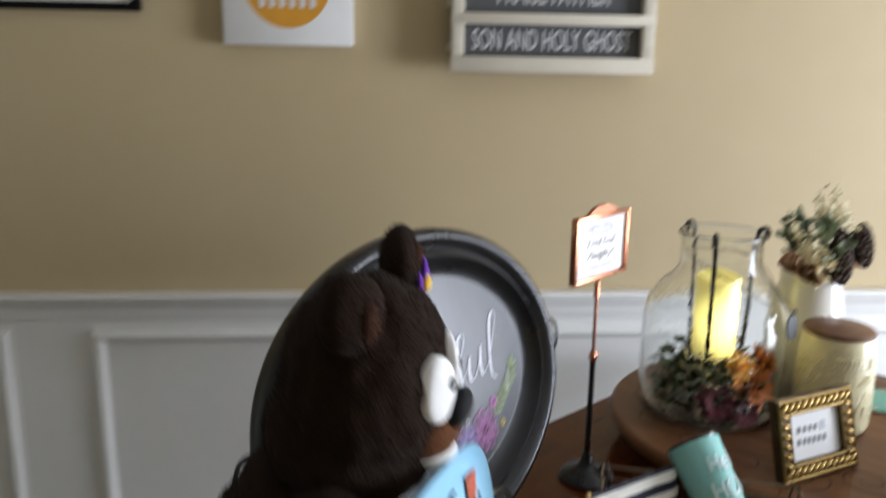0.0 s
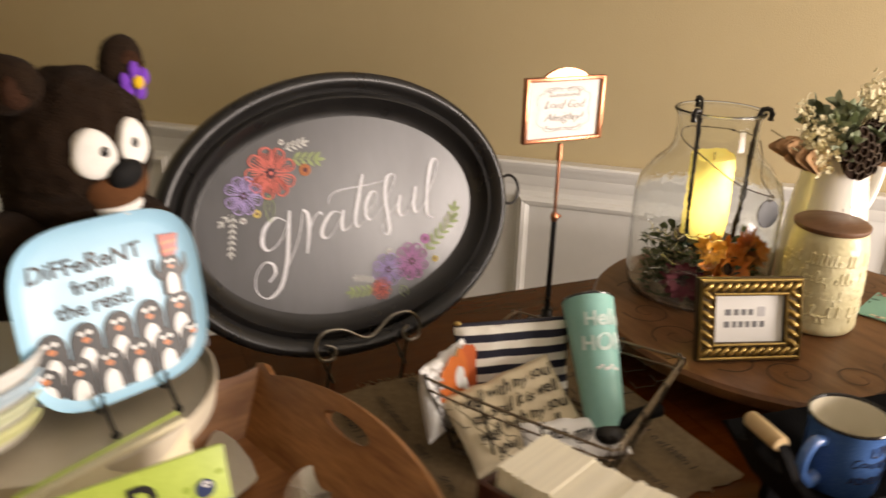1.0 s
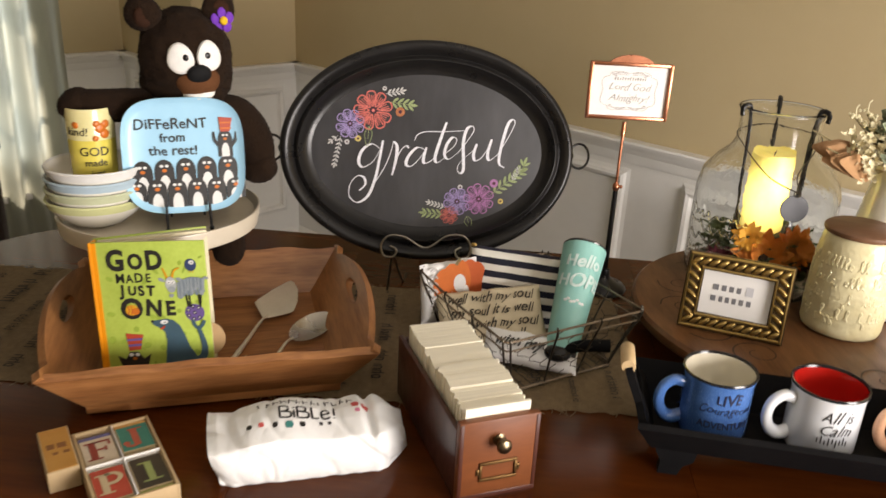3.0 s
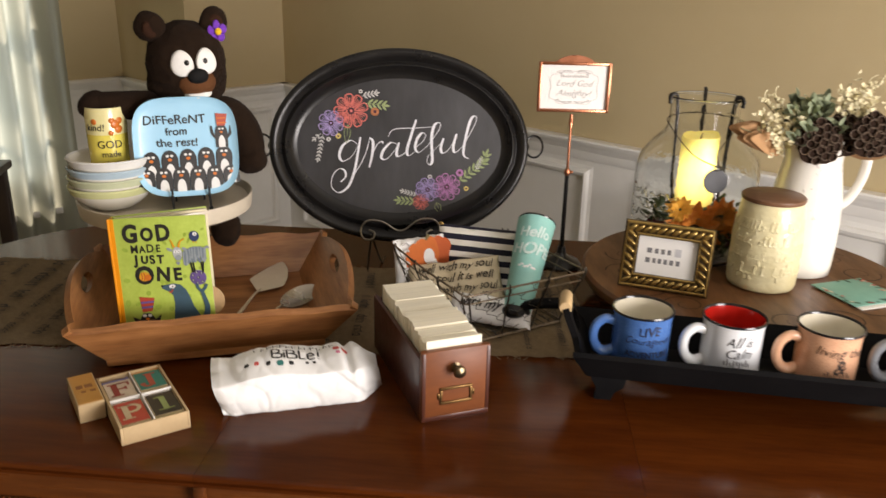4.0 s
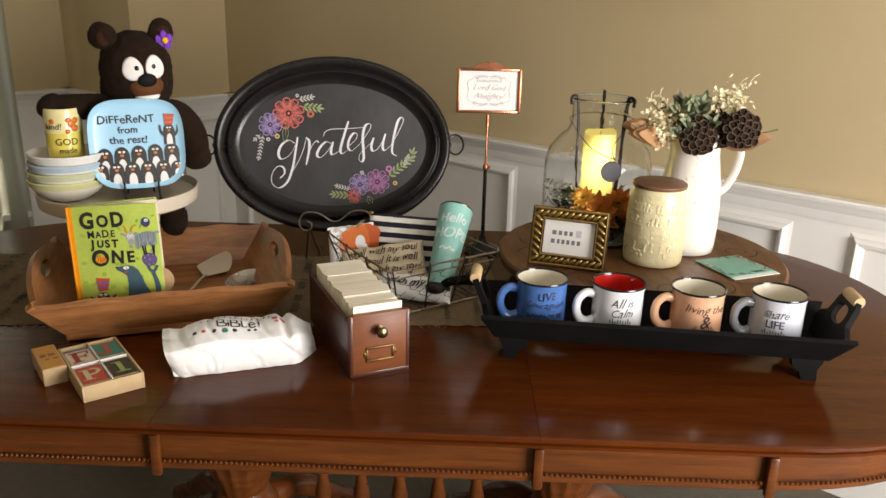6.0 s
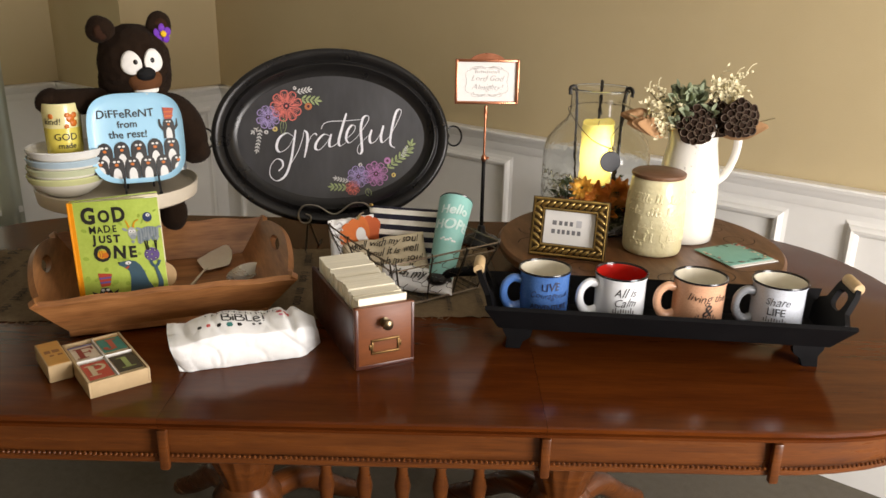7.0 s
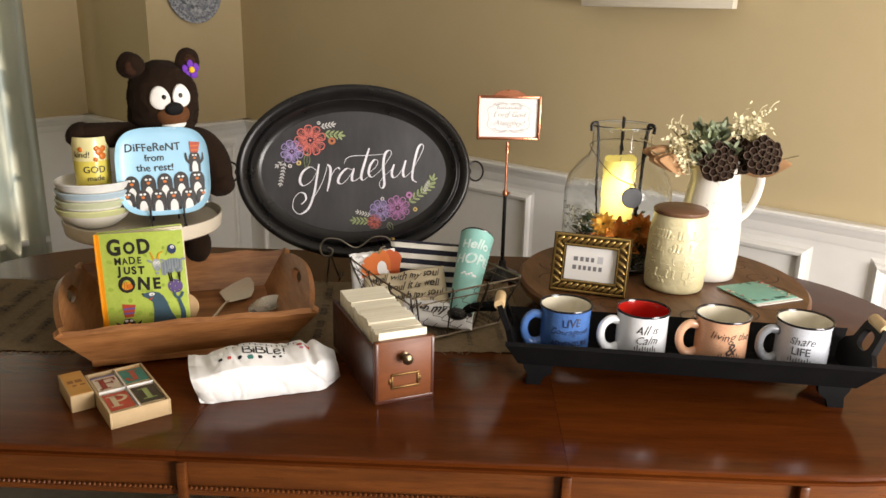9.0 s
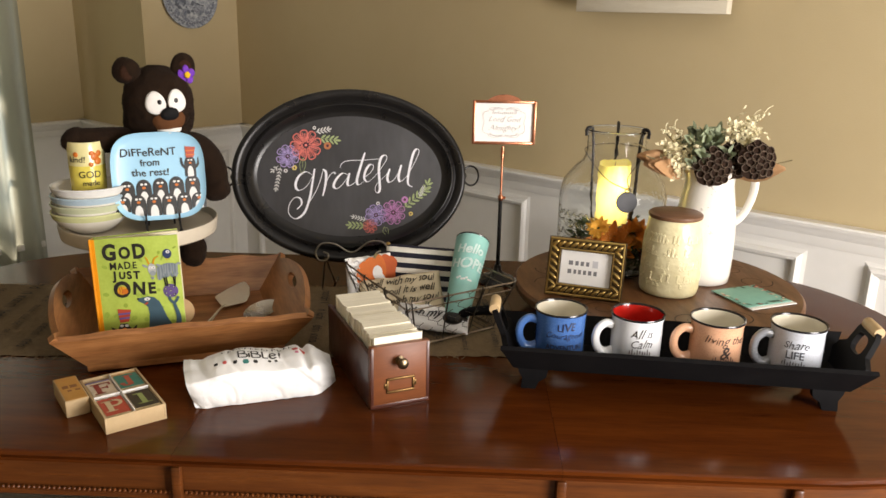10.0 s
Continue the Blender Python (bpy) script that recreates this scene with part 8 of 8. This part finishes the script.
# canvas with an orange disc
cv = thing("canvas_print", "white canvas print with an orange disc hung on the wall", "canvas", WALLF @ pose(-0.425, 0, 1.538))
bm = bm_new()
box(bm, 0.155, -0.018, 0.155, 0.31, 0.034, 0.31, bevel=0.003)
cvb = part("canvas", bm, mat("white_canvas", (0.76, 0.75, 0.72), (0.72, 0.71, 0.68), scale=20, rough=0.8, bump=0.3, bscale=500), cv)
bm = bm_new()
blot(bm, 0.155, 0.162, 0.108, 0.122, 0, 0.0, 48)
part("disc", bm, mat("orange_ochre_paint", (0.68, 0.32, 0.025), (0.62, 0.28, 0.02), scale=20, rough=0.6), cvb, "orange painted disc", m=pose(0, -0.0358, 0) @ FACE)
bm = bm_new()
for i in range(6):
    box(bm, 0.095 + 0.024 * i, -0.0365, 0.105, 0.014, 0.0008, 0.034)
part("lettering_bar", bm, M_WHITEP, cvb)

# black frame
bf = thing("wall_frame", "thin black picture frame with a white mat on the wall", "picture frame", WALLF @ pose(-1.02, 0, 1.612))
bm = bm_new()
sheet(bm, [(0, 0), (0.40, 0), (0.40, 0.5), (0, 0.5)], [[(0.018, 0.018), (0.382, 0.018), (0.382, 0.482), (0.018, 0.482)]], -0.022, -0.001)
part("frame", bm, M_BLACKWOOD, bf)
bm = bm_new()
box(bm, 0.2, -0.008, 0.25, 0.37, 0.006, 0.47)
part("mat_board", bm, M_PAPER, bf)

# blue and white plate on the pier's side
M_DELFT = mat("blue_white_transfer", (0.50, 0.53, 0.56), (0.085, 0.105, 0.15), scale=55, rough=0.25, coat=0.4, contrast=0.25)
M_DELFTR = mat("blue_white_rim", (0.44, 0.47, 0.50), (0.10, 0.12, 0.17), scale=110, rough=0.25, coat=0.4, contrast=0.2)
wp = thing("wall_plate", "blue and white patterned china plate hung on the wall", "plate", ROOM @ pose(-1.83, 1.958, 1.517, 0, 0, 90) @ Matrix.Diagonal((1.22, 1, 1.22, 1)))
bm = bm_new()
lathe(bm, [(0.0, 0.010), (0.075, 0.010), (0.082, 0.013)], 64, cap_bottom=False, m=pose(0, 0, 0, 90, 0, 0))
part("centre", bm, M_DELFT, wp)
bm = bm_new()
lathe(bm, [(0.060, 0.001), (0.112, 0.014), (0.118, 0.020), (0.116, 0.0225), (0.108, 0.020), (0.082, 0.0135)], 64, cap_bottom=True, m=pose(0, 0, 0, 90, 0, 0))
part("rim", bm, M_DELFTR, wp)
bm = bm_new()
for i in range(56):                    # beads and a faded scene of dark strokes
    a = 2 * math.pi * i / 56
    ball(bm, (0.100 * math.cos(a), -0.0195, 0.100 * math.sin(a)), (0.0036, 0.0012, 0.0030), sub=1)
rnd = random.Random(44)
for i in range(46):
    x, z = rnd.uniform(-.06, .06), rnd.uniform(-.062, .05)
    if x * x + z * z < 0.0046:
        ball(bm, (x, -0.0105, z), (rnd.uniform(.002, .010), 0.0008, rnd.uniform(.003, .012)), m=pose(0, 0, 0, 0, rnd.uniform(0, 180), 0), sub=1)
tagged(part("painted_scene", bm, plain("slate_blue_paint", (0.10, 0.115, 0.145), 0.4), wp), kind="stuff")

# curtain panels at the left window
M_CURTAIN = bpy.data.materials.new("sheer_sage_curtain")
M_CURTAIN.use_nodes = True
cn, cl = M_CURTAIN.node_tree.nodes, M_CURTAIN.node_tree.links
cb = cn["Principled BSDF"]
cb.inputs["Base Color"].default_value, cb.inputs["Roughness"].default_value = (0.42, 0.43, 0.36, 1), 0.8
ctr, cmx = cn.new("ShaderNodeBsdfTranslucent"), cn.new("ShaderNodeMixShader")
ctr.inputs["Color"].default_value = (0.56, 0.58, 0.50, 1)
cmx.inputs[0].default_value = 0.5
cl.new(cb.outputs[0], cmx.inputs[1])
cl.new(ctr.outputs[0], cmx.inputs[2])
cl.new(cmx.outputs[0], cn["Material Output"].inputs[0])
for y0, y1, ph in ((0.40, 1.42, 0.0), (-0.62, 0.43, 1.7)):
    cur = thing("window_curtain", "sage-grey pleated curtain hanging to the floor beside a window", "curtain", ROOM @ pose(XL + 0.11, 0, 0))
    bm = bm_new()
    NXC, NZC = 150, 14
    cols = []
    for i in range(NXC + 1):
        t = i / NXC
        row = []
        for j in range(NZC + 1):
            z = 0.015 + 2.24 * j / NZC
            amp = 0.042 * (0.75 + 0.35 * noise.noise((t * 4, z * 0.6, ph)))
            y = y0 + (y1 - y0) * t + 0.012 * noise.noise((t * 9, z, 2))
            row.append(bm.verts.new((amp * math.sin(t * 62 + ph + 0.5 * noise.noise((t * 5, z * 0.8, 4))), y, z)))
        cols.append(row)
    for i in range(NXC):
        for j in range(NZC):
            bm.faces.new((cols[i][j], cols[i + 1][j], cols[i + 1][j + 1], cols[i][j + 1]))
    part("cloth", bm, M_CURTAIN, cur, smooth=180)
rod = thing("curtain_rod", "dark metal curtain rod above the window", "curtain rod", ROOM @ pose(XL + 0.11, 0, 2.27))
bm = bm_new()
tube(bm, [(0, -0.75, 0), (0, 1.55, 0)], 0.011, seg=12, smooth=False)
part("pole", bm, M_BLACKMETAL, rod)
for y in (-0.78, 1.58):
    bm = bm_new()
    ball(bm, (0, y, 0), 0.024)
    part("finial", bm, M_BLACKMETAL, rod)
for y in (-0.68, 1.50):
    bm = bm_new()
    tube(bm, [(0, y, 0), (-0.05, y, 0.0), (-0.109, y, 0.0)], 0.007)
    part("bracket", bm, M_BLACKMETAL, rod)

# dark side chair by the curtain, its back corner showing
M_DARKCH = mat("espresso_wood", (0.022, 0.013, 0.010), (0.035, 0.020, 0.014), scale=8, stretch=(2, 2, 10), rough=0.35)
stn = thing("side_table", "dark espresso wooden side table beside the curtain", "side table", pose(-1.13, 1.56, 0, 0, 0, 20))
bm = bm_new()
box(bm, 0, 0, 0.705, 0.46, 0.46, 0.03, bevel=0.006)
part("tabletop", bm, M_DARKCH, stn)
for sx in (-1, 1):
    for sy in (-1, 1):
        bm = bm_new()
        box(bm, sx * 0.19, sy * 0.19, 0.345, 0.05, 0.05, 0.69, bevel=0.006)
        part("leg", bm, M_DARKCH, stn)

# leafy branch in the garden, whose shade dapples the curtain
M_GARDEN = mat("garden_leaf", (0.055, 0.095, 0.03), (0.09, 0.13, 0.045), scale=30, rough=0.6)
gbr = thing("garden_branch", "leafy garden branch outside a curtained window", "branch", ROOM @ pose(-3.35, 0.95, 1.9))
bm = bm_new()
tube(bm, [(-0.1, -1.0, -1.9), (-0.05, -0.7, -0.9), (0.0, -0.2, -0.2), (0.05, 0.3, 0.35), (0.05, 0.8, 0.7)], lambda t: 0.045 - 0.035 * t, seg=10)
part("limb", bm, M_STEM, gbr)
rnd = random.Random(61)
bm = bm_new()
for i in range(150):
    leaf_blade(bm, (rnd.uniform(-.15, .15), rnd.uniform(-1.0, 1.0), rnd.uniform(-1.0, 1.1)), (rnd.gauss(0, 1), rnd.gauss(0, 1), rnd.gauss(-.3, 1)), rnd.uniform(.12, .26), rnd.uniform(.035, .075))
tagged(part("leaf", bm, M_GARDEN, gbr), kind="stuff")
